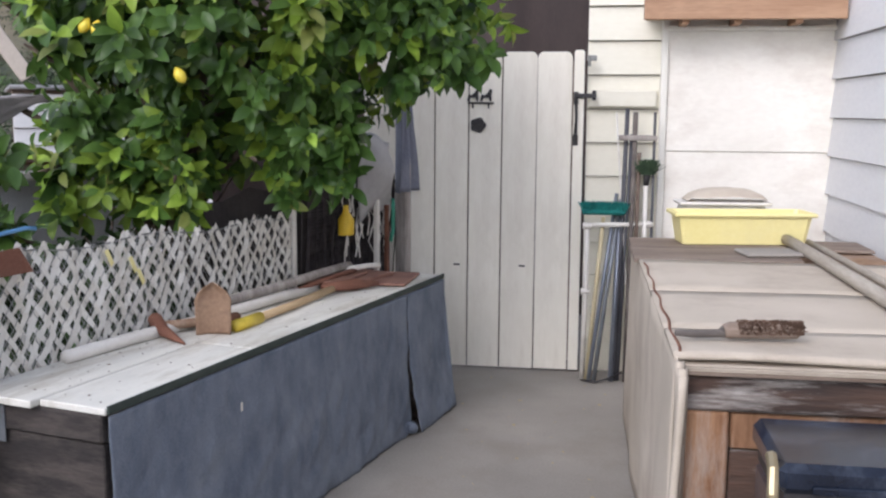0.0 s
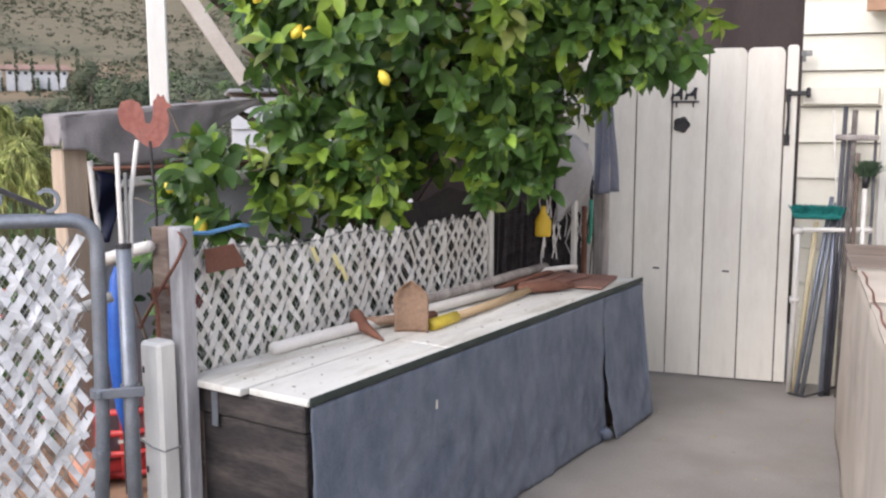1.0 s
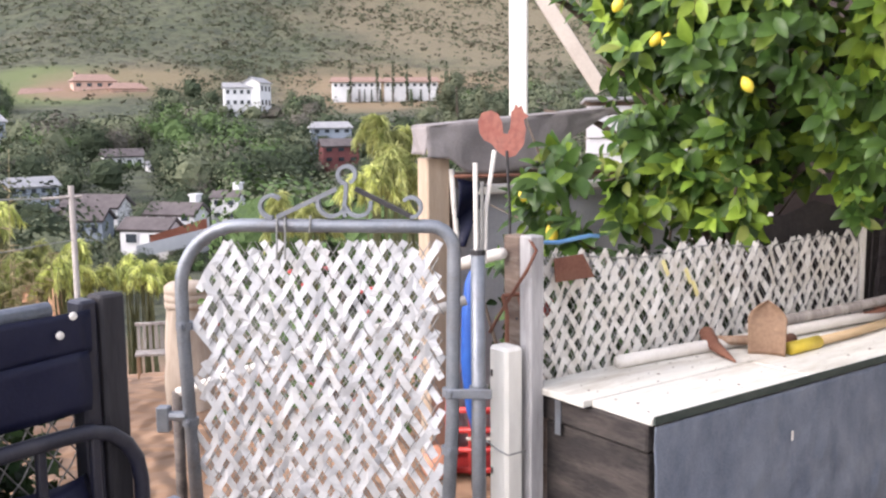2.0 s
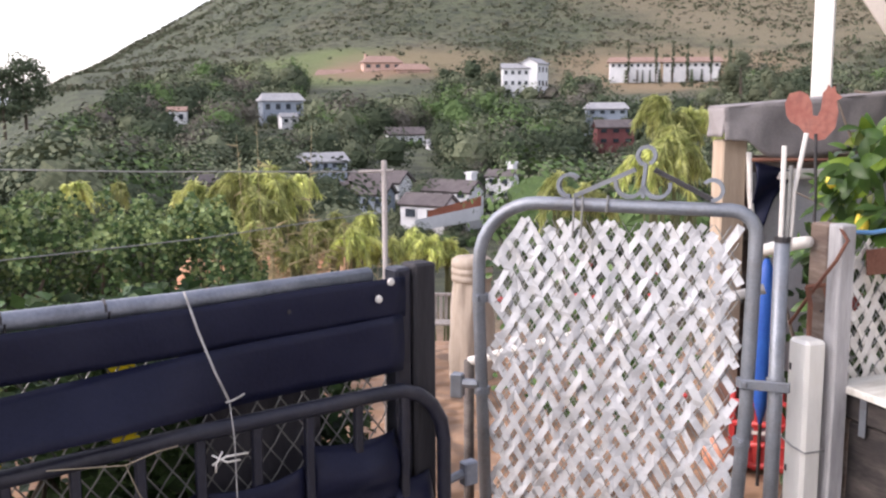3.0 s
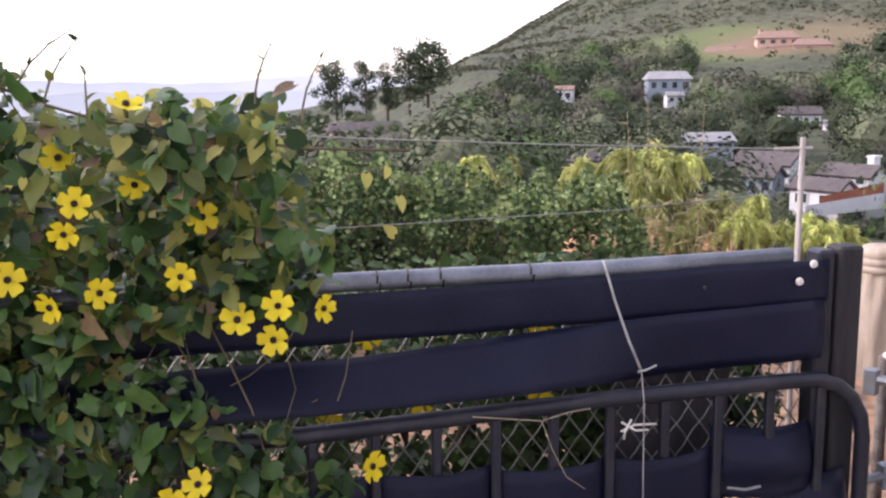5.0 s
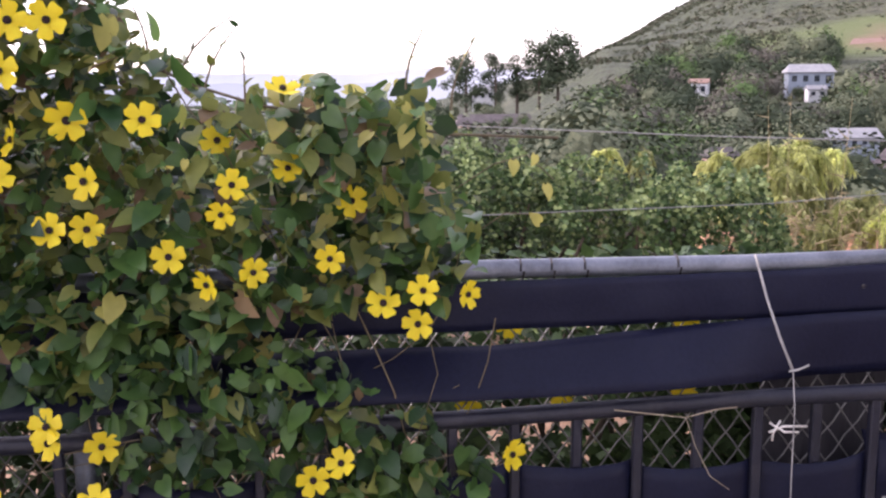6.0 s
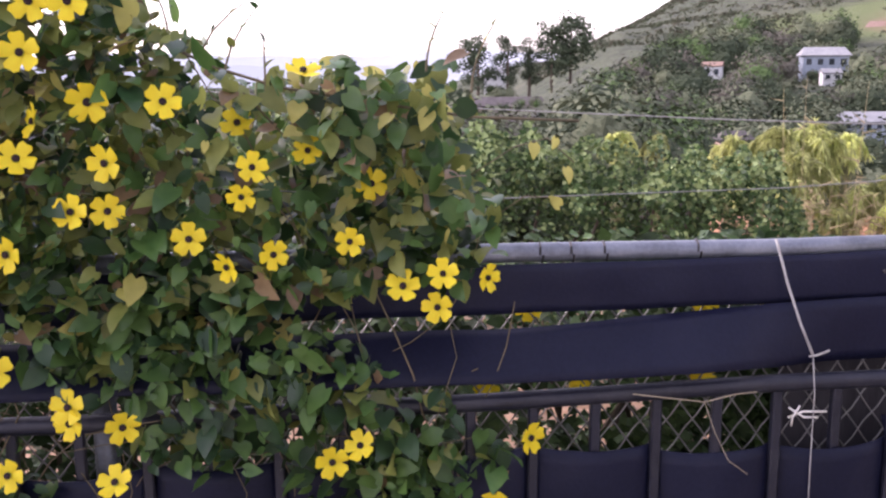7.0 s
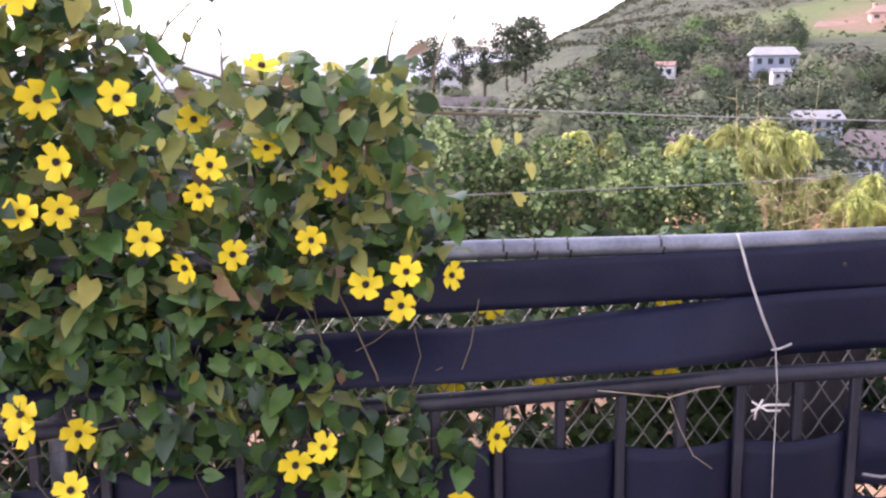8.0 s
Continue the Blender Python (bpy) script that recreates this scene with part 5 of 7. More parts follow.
def build_vine():
    v = thing("flowering_vine", FENCE, "climbing vine with heart-shaped leaves and yellow dark-eyed flowers", "vine")
    stems = Geo()
    for k in range(42):
        y = random.uniform(-1.9, -0.55)
        z = random.uniform(0.05, 0.6)
        p = Vector((0.06, y, z))
        pts = [p.copy()]
        d = Vector((0.0, random.gauss(0.1, .4), 1.0))
        for i in range(random.randint(8, 18)):
            d = (d + Vector((0, random.gauss(0, .5), random.gauss(0.05, .35)))).normalized()
            p = p + d * 0.085
            p.x = 0.05 + 0.06 * abs(noise.noise(p * 3)) + 0.02 * math.sin(i + k)
            if p.z > vine_top(p.y) or p.y > -0.42 or p.z < 0.05:
                break
            pts.append(p.copy())
        if len(pts) > 2:
            stems.tube(pts, random.uniform(0.0009, 0.0018), 5, caps=False)
    # tendrils standing out over the top
    tips = []
    for y, dz, dy in ((-0.93, 0.13, 0.06), (-0.86, 0.09, 0.0), (-0.58, 0.10, 0.03), (-0.97, 0.12, 0.10), (-1.02, 0.10, -0.03), (-0.50, 0.12, 0.04)):
        z = vine_top(y) - 0.03
        pts = [Vector((0.08, y + dy * t * t, z + dz * t)) for t in (0, .25, .5, .75, 1.0)]
        stems.tube(pts, [0.0022, 0.002, 0.0018, 0.0015, 0.001], 4, caps=False)
        tips += pts[2:]
    stems.tube([(0.07, -1.06, 1.53), (0.07, -0.95, 1.475), (0.07, -0.84, 1.44), (0.07, -0.7, 1.415), (0.08, -0.5, 1.385), (0.06, -0.3, 1.375)], 0.0028, 5)
    for y0 in (-0.55, -0.72, -0.95):
        stems.tube([(0.10, y0, 1.05), (0.11, y0 + 0.02, 0.95), (0.10, y0 - 0.02, 0.82), (0.105, y0 + 0.03, 0.7), (0.10, y0 + 0.01, 0.55)], 0.0010, 5)
    tagged(part("stems", stems, STEM, v, "brown wiry stems", True), kind="stuff")
    spots = []
    tries = 0
    while len(spots) < 9000 and tries < 190000:
        tries += 1
        y = random.uniform(-1.95, -0.33)
        z = random.uniform(0.35, 1.9)
        top = vine_top(y) + 0.05 * noise.noise(Vector((y * 7, 3, 0)))
        if z > top or y > lerp_table(z, [(0.6, -0.42), (0.85, -0.44), (0.95, -0.53), (1.08, -0.50), (1.18, -0.46), (1.5, -0.45)]) + 0.03 * noise.noise(Vector((z * 9, 1, 6))):
            continue
        dens = 0.52 + 1.15 * noise.noise(Vector((y * 3.6, z * 3.6, 2.0)))
        if z > 1.08:
            dens += 1.6 if y < -1.0 else 0.55 if z < 1.27 else 0.25 - 0.32 * smooth_step(-0.80, -0.66, y)
        elif z > 0.80:
            dens -= 0.50 + 0.10 * smooth_step(-1.0, -0.5, y)
        else:
            dens -= 0.40 + 0.18 * smooth_step(-0.8, -0.35, y)
        for a, b, wa, wb in ((-0.545, 0.86, 0.03, 0.12), (-0.84, 0.93, 0.11, 0.09), (-0.62, 0.74, 0.09, 0.05), (-1.22, 1.0, 0.14, 0.12), (-0.46, 0.76, 0.03, 0.06), (-1.0, 0.80, 0.12, 0.05)):
            dens += 0.62 * math.exp(-((y - a) / wa) ** 2 - ((z - b) / wb) ** 2)
        if random.random() > dens:
            continue
        x = random.uniform(0.05, 0.15) if z < 1.12 else random.uniform(-0.10, 0.155)
        if x > 0.06 and any(math.hypot(y - a, z - b) < 0.034 for a, b in FLOWER_SPOTS):
            continue
        spots.append(leaf_pose(Vector((x, y, z)), (1.0, random.gauss(0, .9), random.gauss(0.1, .5)), random.choice((0.4, 0.55, 0.7, 0.85, 1.05)) * random.uniform(0.85, 1.15), 0.5, 0.75))
    for p in tips:
        spots.append(leaf_pose(p, (0.3, 0, 1), random.uniform(0.28, 0.45), -0.2, 0.8))
    # lone yellow leaves hanging out over the rail
    for y, z in ((-0.385, 1.335), (-0.345, 1.345), (-0.325, 1.29), (-0.335, 1.22)):
        spots.append(leaf_pose(Vector((0.07, y, z)), (1, 0.2, 0), random.uniform(0.45, 0.7), 0.7, 0.45))
    stray = Geo().tube([(0.07, -0.50, 1.28), (0.07, -0.42, 1.33), (0.07, -0.36, 1.345), (0.07, -0.31, 1.30)], 0.0012, 4).tube([(0.07, -0.46, 1.20), (0.07, -0.40, 1.24), (0.07, -0.34, 1.235)], 0.0011, 4)
    tagged(part("stray_stem", stray, STEM, v, "", True))
    random.shuffle(spots)

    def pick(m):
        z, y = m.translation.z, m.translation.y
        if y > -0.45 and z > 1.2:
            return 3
        # backlight put into colour: paler, yellower leaves towards the top, deeper green below
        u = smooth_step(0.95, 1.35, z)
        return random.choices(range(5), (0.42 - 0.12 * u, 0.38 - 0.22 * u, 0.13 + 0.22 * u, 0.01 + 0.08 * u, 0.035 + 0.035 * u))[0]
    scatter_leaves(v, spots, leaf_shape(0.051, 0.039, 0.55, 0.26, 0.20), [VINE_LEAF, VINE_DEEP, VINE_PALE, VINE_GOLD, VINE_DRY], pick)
    # flowers: five broad notched petals round a dark throat
    pet = Geo()
    R, vs, fs = 0.0275, [(-0.004, 0, 0)], []
    for k in range(5):
        a = 2 * math.pi * k / 5
        for r, t, x in ((0.56, -36, -0.002), (0.93, -26, 0.002), (1.04, -15, 0.005), (0.97, 0, 0.003), (1.04, 15, 0.004), (0.93, 26, 0.0)):
            vs.append((x + 0.0015 * (k % 2), R * r * math.cos(a + radians(t)), R * r * math.sin(a + radians(t))))
    for i in range(30):
        fs.append((0, i + 1, (i + 1) % 30 + 1))
    pet.add(vs, fs)
    petals = pet.mesh("petals", PETAL, True)
    eye = Geo().lathe([(0.0001, -0.0062), (0.0045, -0.001), (0.0058, 0.0018), (0.0042, 0.0034), (0.0001, 0.0026)], 10, pose(0, 0, 0, 0, 90, 0)).mesh("eye", EYE, True)
    tube = Geo().tube([(-0.022, 0, -0.004), (-0.010, 0, 0), (-0.002, 0, 0)], [0.003, 0.004, 0.006], 7).mesh("flower_tube", VINE_PALE, True)
    for y, z in FLOWER_SPOTS:
        s = random.uniform(0.92, 1.12) * (1.12 if y < -1.0 else 1.0)
        fade = (-0.68, 1.27) == (y, z) or (-0.91, 1.38) == (y, z) or (-0.79, 1.33) == (y, z)
        m = pose(0.168 if not fade else 0.09, y, z, random.uniform(0, 72), random.gauss(-8, 14), random.gauss(-4, 16)) @ Matrix.Scale(s, 4)
        if (y, z) in ((-0.48, 1.11), (-0.40, 0.81)):
            m = pose(0.165, y, z, random.uniform(0, 72), 0, 38) @ Matrix.Scale(s, 4)
        if (y, z) == (-0.79, 1.47):
            m = pose(0.165, y, z, 20, -62, 20) @ Matrix.Scale(s, 4)
        fl = part("flower", petals, PETAL, v, "yellow five-petalled flower", m=m)
        part("eye", eye, EYE, fl, "dark brown throat")
        part("flower_tube", tube, VINE_PALE, fl)
    for k in range(6):
        p = (-0.03, random.uniform(-0.7, 0.3), random.uniform(0.84, 0.86) if k % 2 else random.uniform(1.0, 1.005))
        part("flower", petals, PETAL, v, "", m=pose(*p, random.uniform(0, 70), 20, -20))


def build_lemon_tree():
    base = Vector((-1.30, 4.75, 0))
    t = thing("lemon_tree", pose(*base), "leafy lemon tree with glossy green leaves and a few lemons", "tree")
    trunk = Geo()
    trunk.tube([(0.0, 0, -0.05), (0.02, -0.02, 0.4), (0.0, -0.06, 0.85), (0.04, -0.10, 1.2)], [0.075, 0.06, 0.052, 0.045], 10)
    limbs = []
    ends = [(-0.75, -0.55, 1.55), (-0.35, -0.85, 1.75), (0.1, -0.95, 1.6), (0.45, -0.75, 1.75), (0.75, -0.45, 1.95), (1.15, -0.35, 1.98), (-0.6, 0.1, 2.2), (0.1, 0.3, 2.5), (0.5, -0.2, 2.4),
            (-0.2, -0.6, 2.3), (-0.75, -0.9, 2.1), (0.3, -0.7, 2.35), (-0.3, -0.9, 1.25), (0.25, -0.95, 1.22), (0.55, -0.85, 1.3)]
    for e in ends:
        e = Vector(e)
        s = Vector((0.02, -0.08, random.uniform(0.7, 1.15)))
        mid = s.lerp(e, 0.5) + Vector((0, 0, 0.18)) + Vector([random.gauss(0, .06) for _ in range(3)])
        pts = [s, s.lerp(mid, .6), mid, mid.lerp(e, .55) + Vector((0, 0, 0.05)), e]
        trunk.tube(pts, [0.035, 0.027, 0.02, 0.014, 0.006], 7)
        limbs.append(pts)
    for k in range(14):   # bare twigs in the shade below the crown
        a = Vector((random.uniform(-.45, .2), random.uniform(-.35, .2), random.uniform(.2, .5)))
        trunk.tube([a, a + Vector((random.gauss(0, .1), random.gauss(-.05, .1), .4)), a + Vector((random.gauss(0, .2), random.gauss(-.1, .15), .85))], [0.012, 0.009, 0.004], 5)
    part("trunk", trunk, BARK, t, "dark trunk and limbs", True)
    centre = Vector((0.29, -0.42, 1.98))
    spots = []
    anchors = []
    for k in range(1150):
        d = Vector([random.gauss(0, 1) for _ in range(3)]).normalized()
        lump = 1 + 0.30 * noise.noise(d * 2.6 + Vector((4, 1, 2))) + 0.16 * noise.noise(d * 6)
        r = (random.random() ** 0.30) * lump
        p = centre + Vector((d.x * (0.97 if d.x < 0 else 1.08) * r, d.y * 0.86 * r, d.z * 0.98 * r))
        if p.z < 1.02 + 0.28 * max(0, -p.x - 0.45) * 2 or (p.x > 0.85 and p.z < 1.35 + (p.x - .85) * 0.6):
            continue
        if 0.30 < p.x < 0.58 and p.z < 1.30 + 0.15 * noise.noise(p * 5):      # hollow that shows the trunk
            continue
        if r > 0.55 and noise.noise(p * 3.1 + Vector((2, 7, 1))) > 0.17:     # gaps between the boughs
            continue
        # the side towards the shed is cut back, and thin
        bearing = math.degrees(math.atan2(-(p.x + base.x), p.y + base.y))
        limit = lerp_table(p.z, [(1.0, 20.6), (1.42, 20.7), (1.57, 22.6), (1.8, 24.6), (2.1, 24.8), (2.6, 23.5)])
        if bearing > limit or (bearing > limit - 4 and noise.noise(p * 4.5) > 0.16):
            continue
        anchors.append((p, d))
    # low boughs either side of the hollow, and the flank towards the shed
    for n, lo, hi in ((44, (0.58, -0.85, 1.14), (0.90, -0.55, 1.55)), (64, (-0.28, -1.0, 1.06), (0.30, -0.65, 1.5)), (60, (-0.36, -0.9, 1.72), (-0.05, -0.4, 2.3))):
        for k in range(n):
            p = Vector([random.uniform(a, b) for a, b in zip(lo, hi)])
            anchors.append((p, Vector((random.gauss(0, .4), -0.7, random.gauss(0, .4))).normalized()))
    # the branch reaching over the gate, and a loose sprig by the shed
    for k in range(120):
        u = random.random()
        p = Vector((0.80 + 0.58 * u, -0.60 - 0.1 * u, 2.05 - 0.22 * u)) + Vector((random.gauss(0, .08), random.gauss(0, .08), random.gauss(0, .13)))
        anchors.append((p, Vector((0.5, -0.5, -0.3))))
    for k in range(26):
        u = random.random()
        p = Vector((-0.20 - 0.28 * u, -1.42 + 0.1 * u, 1.12 + 0.13 * math.sin(u * 5))) + Vector((random.gauss(0, .08), random.gauss(0, .08), random.gauss(0, .10)))
        anchors.append((p, Vector((-0.4, -0.6, 0.1))))
    sprig = Geo()
    sprig.tube([(-0.05, -1.0, 0.75), (-0.2, -1.3, 1.05), (-0.34, -1.35, 1.3), (-0.45, -1.35, 1.55)], [0.012, 0.009, 0.006, 0.003], 6)
    sprig.tube([(-0.2, -1.3, 1.05), (-0.4, -1.38, 1.12), (-0.58, -1.36, 1.18)], [0.007, 0.005, 0.003], 6)
    part("branch", sprig, BARK, t, "thin bare side branch", True)
    # each twig end carries a whorl of leaves; young whorls are yellow-green
    for p, d in anchors:
        axis = (d + Vector((0.05, -0.55, 0.15)) + Vector([random.gauss(0, .35) for _ in range(3)])).normalized()
        a = axis.cross(Vector((0.2, 0.3, 1))).normalized()
        b = axis.cross(a)
        fresh = 2 if noise.noise(p * 2.2) > 0.02 and random.random() < 0.68 else 0
        size = random.uniform(0.75, 1.12)
        for i in range(random.randint(8, 12)):
            turn, open_ = i * 2.4 + random.gauss(0, .25), 0.5 + 0.09 * i + random.gauss(0, .12)
            out = (axis * math.cos(open_) + (a * math.cos(turn) + b * math.sin(turn)) * math.sin(open_) + Vector((0, 0, -0.22))).normalized()
            x = out.cross(axis + Vector((0, 0, 0.35))).normalized()
            m = Matrix.Translation(p - axis * 0.012 * i + Vector([random.gauss(0, .012) for _ in range(3)])) @ Matrix((x, out, x.cross(out))).transposed().to_4x4() @ Matrix.Scale(size * random.uniform(0.7, 1.1), 4)
            spots.append((m, random.choices(range(3), ((0.90, 0.08, 0.02), (0.9, 0.08, 0.02), (0.22, 0.72, 0.06))[fresh])[0]))
    random.shuffle(spots)
    spots.sort(key=lambda q: q[0].translation.y > -1.0)
    tone = {tuple(q[0].translation): q[1] for q in spots}
    scatter_leaves(t, [q[0] for q in spots], leaf_shape(0.104, 0.052, 0.0, 0.34, 0.30), [LEMON_LEAF, LEMON_YOUNG, VINE_PALE], lambda m: tone[tuple(m.translation)])
    lemon = Geo().lathe([(0.001, -0.042), (0.012, -0.036), (0.024, -0.022), (0.029, 0.0), (0.024, 0.02), (0.013, 0.034), (0.006, 0.041), (0.001, 0.045)], 12).mesh("lemon", surface("lemon_peel", (0.70, 0.52, 0.03), (0.80, 0.66, 0.08), 20, 0.4, 0.2, 160), True)
    for p in ((-0.02, -1.10, 1.80), (0.025, -1.1, 1.79), (0.95, -0.75, 1.96), (0.35, -1.2, 1.62), (-0.15, -1.15, 1.93), (-0.36, -1.5, 1.24), (-0.25, -1.5, 1.10)):
        part("lemon", lemon, None, t, "ripe yellow lemon", m=pose(*p, random.uniform(-30, 30), random.uniform(-30, 30), 0) @ Matrix.Scale(0.75, 4))


def build_hedge():
    """Small-leaved hedge beyond the fence."""
    h = thing("hedge", Matrix(), "dense small-leaved green hedge on the slope below", "hedge", kind="")
    shape = ([(-0.0095, 0, 0), (0, -0.015, 0.003), (0.0095, 0, 0), (0, 0.018, 0.003)], [(0, 1, 2, 3)])
    g, dark, tips = Geo(), Geo(), Geo()
    for k in range(90000):
        az = random.uniform(58.5, 108)
        edge = smooth_step(58.5, 63, az)
        r = random.uniform(4.9, 6.2)
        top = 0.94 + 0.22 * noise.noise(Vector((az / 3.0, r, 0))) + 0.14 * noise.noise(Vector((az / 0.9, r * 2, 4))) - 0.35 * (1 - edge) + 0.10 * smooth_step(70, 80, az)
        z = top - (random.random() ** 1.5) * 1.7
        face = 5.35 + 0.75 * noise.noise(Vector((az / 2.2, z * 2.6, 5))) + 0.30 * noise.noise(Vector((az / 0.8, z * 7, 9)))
        if r < face or (r > face + 0.5 and z < top - 0.35):
            continue
        p = Vector((-r * math.sin(radians(az)), r * math.cos(radians(az)), z))
        m = leaf_pose(p, (-p.x, -p.y, 0.4), random.uniform(0.9, 1.7), 0.1, 0.8)
        # most leaves at the face and top take the paler green
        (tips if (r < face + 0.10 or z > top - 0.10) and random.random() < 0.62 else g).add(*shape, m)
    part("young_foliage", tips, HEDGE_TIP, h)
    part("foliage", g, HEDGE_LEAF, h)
    for k in range(26):
        az, r = random.uniform(60, 110), random.uniform(5.4, 5.9)
        x, y = -r * math.sin(radians(az)), r * math.cos(radians(az))
        dark.tube([(x, y, -0.6), (x + random.gauss(0, .1), y + random.gauss(0, .1), 0.2), (x + random.gauss(0, .2), y + random.gauss(0, .2), 0.75)], [0.02, 0.014, 0.006], 5)
    part("branches", dark, BARK, h)
    h["kind"] = "stuff"


def sight(x, y):
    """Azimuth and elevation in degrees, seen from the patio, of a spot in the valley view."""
    return 52.89 + math.degrees(math.atan((784 - x) / 1733)), -8.54 + math.degrees(math.atan((441 - y) / 1733))


def plume_palm(px, py, half, r, leaves, seed, tuft=1.0):
    """A clump of arching canes, each ending in a drooping feather of narrow leaflets."""
    rnd = random.Random(seed)
    az, el = sight(px, py)
    x, y = -r * math.sin(radians(az)), r * math.cos(radians(az))
    z0 = terrain(x, y)
    H = 1.5 + r * math.tan(radians(el)) - z0
    w = half * r / 1733
    p = thing("palm", pose(x, y, z0), "feathery yellow-green cane palm with drooping sunlit fronds", "palm", "palms on the slope")
    canes, g = Geo(), Geo()
    n = 13
    for k in range(n):
        a = rnd.uniform(0, 2 * math.pi)
        h = Vector((math.cos(a), math.sin(a), 0))
        rad = w * (k + 0.5) / n
        top = H * 1.0 - 0.45 * rad - w * 0.5 * rnd.random() ** 1.5
        b = Vector((rnd.gauss(0, .06), rnd.gauss(0, .06), -0.2))
        knee = h * rad * 0.45 + Vector((0, 0, top - 0.55 * w))
        apex = h * rad * 0.8 + Vector((0, 0, top))
        tip = h * (rad * 1.0 + w * 0.45) + Vector((0, 0, top - w * rnd.uniform(0.5, 1.1) * tuft))
        canes.tube([b, b.lerp(knee, .5), knee, apex], [0.016, 0.013, 0.009, 0.005], 5, caps=False)
        arc = []
        for i in range(13):
            s = i / 12
            arc.append(knee * (1 - s) ** 2 + (apex * 2 - (knee + tip) * 0.5) * (2 * s * (1 - s)) + tip * s * s)
        canes.tube(arc, 0.004, 4, caps=False)
        for j in range(leaves // n):
            s = rnd.random() ** 0.8 * 11.99
            i = int(s)
            q = arc[i].lerp(arc[i + 1], s - i)
            d = (arc[i + 1] - arc[i]).normalized()
            ll = w * rnd.uniform(0.24, 0.52)
            out = (d * 0.7 + Vector((rnd.gauss(0, .5), rnd.gauss(0, .5), rnd.gauss(-0.95, .35)))).normalized()
            sd = out.cross(Vector((rnd.gauss(0, 1), rnd.gauss(0, 1), rnd.gauss(0, .4)))).normalized() * rnd.uniform(0.007, 0.012) * (r / 13)
            m = q + out * ll * 0.45
            g.add([q, m + sd, q + out * ll + Vector((0, 0, -ll * .2)), m - sd], [(0, 1, 2, 3)])
    part("trunk", canes, CANE, p, "", True)
    part("crown", g, PALM_LEAF, p)


def build_palms():
    clumps = ((296, 299, 30, 12.6, 620), (372, 308, 30, 12.9, 620), (497, 310, 44, 13.2, 620),
              (573, 290, 46, 12.8, 1000), (628, 283, 56, 13.4, 1200), (600, 330, 56, 12.4, 900), (683, 300, 34, 14.0, 460), (540, 352, 44, 11.6, 560), (600, 380, 44, 11.8, 480), (668, 424, 30, 11.4, 360),
              (741, 367, 42, 12.6, 760), (797, 368, 40, 13.0, 700), (770, 395, 44, 12.2, 600), (905, 405, 34, 12.8, 480), (700, 385, 44, 12.2, 420), (876, 398, 34, 13.4, 480), (941, 416, 34, 13.0, 520), (836, 412, 34, 12.6, 380),
              (1318, 166, 48, 17.0, 1300), (1384, 180, 42, 17.4, 1000), (1352, 215, 58, 16.6, 1100), (1312, 250, 52, 16.2, 800), (1140, 300, 44, 16.0, 500), (1190, 315, 44, 15.6, 500))
    for k, c in enumerate(clumps):
        plume_palm(*c[:4], int(c[4] * 4.4), 40 + k)
    reeds = Geo()
    for k in range(120):
        az, r = random.choice(((59.6, 12.4), (58.0, 11.6), (56.2, 11.8), (55.2, 12.5), (57.3, 11.4))), None
        az, r = az[0] + random.gauss(0, 1.2), az[1] + random.gauss(0, .4)
        x, y = -r * math.sin(radians(az)), r * math.cos(radians(az))
        top = 1.5 + r * math.tan(radians(random.uniform(-10.0, -6.2) if random.random() < .94 else random.uniform(-4, -0.6)))
        b = Vector((x, y, terrain(x, y) - 0.1))
        e = Vector((x + random.gauss(0, .16), y + random.gauss(0, .16), top))
        reeds.tube([b, b.lerp(e, .6) + Vector((random.gauss(0, .04), 0, 0)), e], [0.004, 0.0034, 0.002], 3, caps=False)
        for j in range(9):
            q = b.lerp(e, random.uniform(.5, .98))
            tip = q + Vector((random.gauss(0, .14), random.gauss(0, .14), random.uniform(-.12, .16)))
            reeds.add([q, q + Vector((0, 0, .02)), tip], [(0, 1, 2)])
    tagged(part("reeds", reeds, STRAW, None), "dry straw-coloured reeds between the palms", "reeds", kind="stuff")


def build_soil_bank():
    """Bare orange earth bank rising behind the reeds."""
    def fn(u, v):
        az = 64.3 - 13.0 * u
        r = 14.2 + 2.2 * v + 0.3 * noise.noise(Vector((u * 8, v, 2)))
        x, y = -r * math.sin(radians(az)), r * math.cos(radians(az))
        crest = -0.80 + 0.28 * noise.noise(Vector((u * 7, 3, 1))) - 0.9 * (smooth_step(0.12, 0, u) + smooth_step(0.88, 1, u))
        return (x, y, terrain(x, y) - 0.2 + (crest - terrain(x, y) + 0.2) * math.sin(math.pi * min(max(v, 0), 1)) ** 0.6 + 0.08 * noise.noise(Vector((u * 40, v * 8, 5))))
    solid("soil_bank", Geo().sheet(70, 12, fn), surface("orange_soil", (0.34, 0.16, 0.085), (0.50, 0.27, 0.16), 2.0, 0.95, 0.6, 14, dirt=(0.22, 0.15, 0.08), dirt_amount=0.6), Matrix(), "bare orange earth bank behind the reeds", "bank", kind="structure", smooth=True)


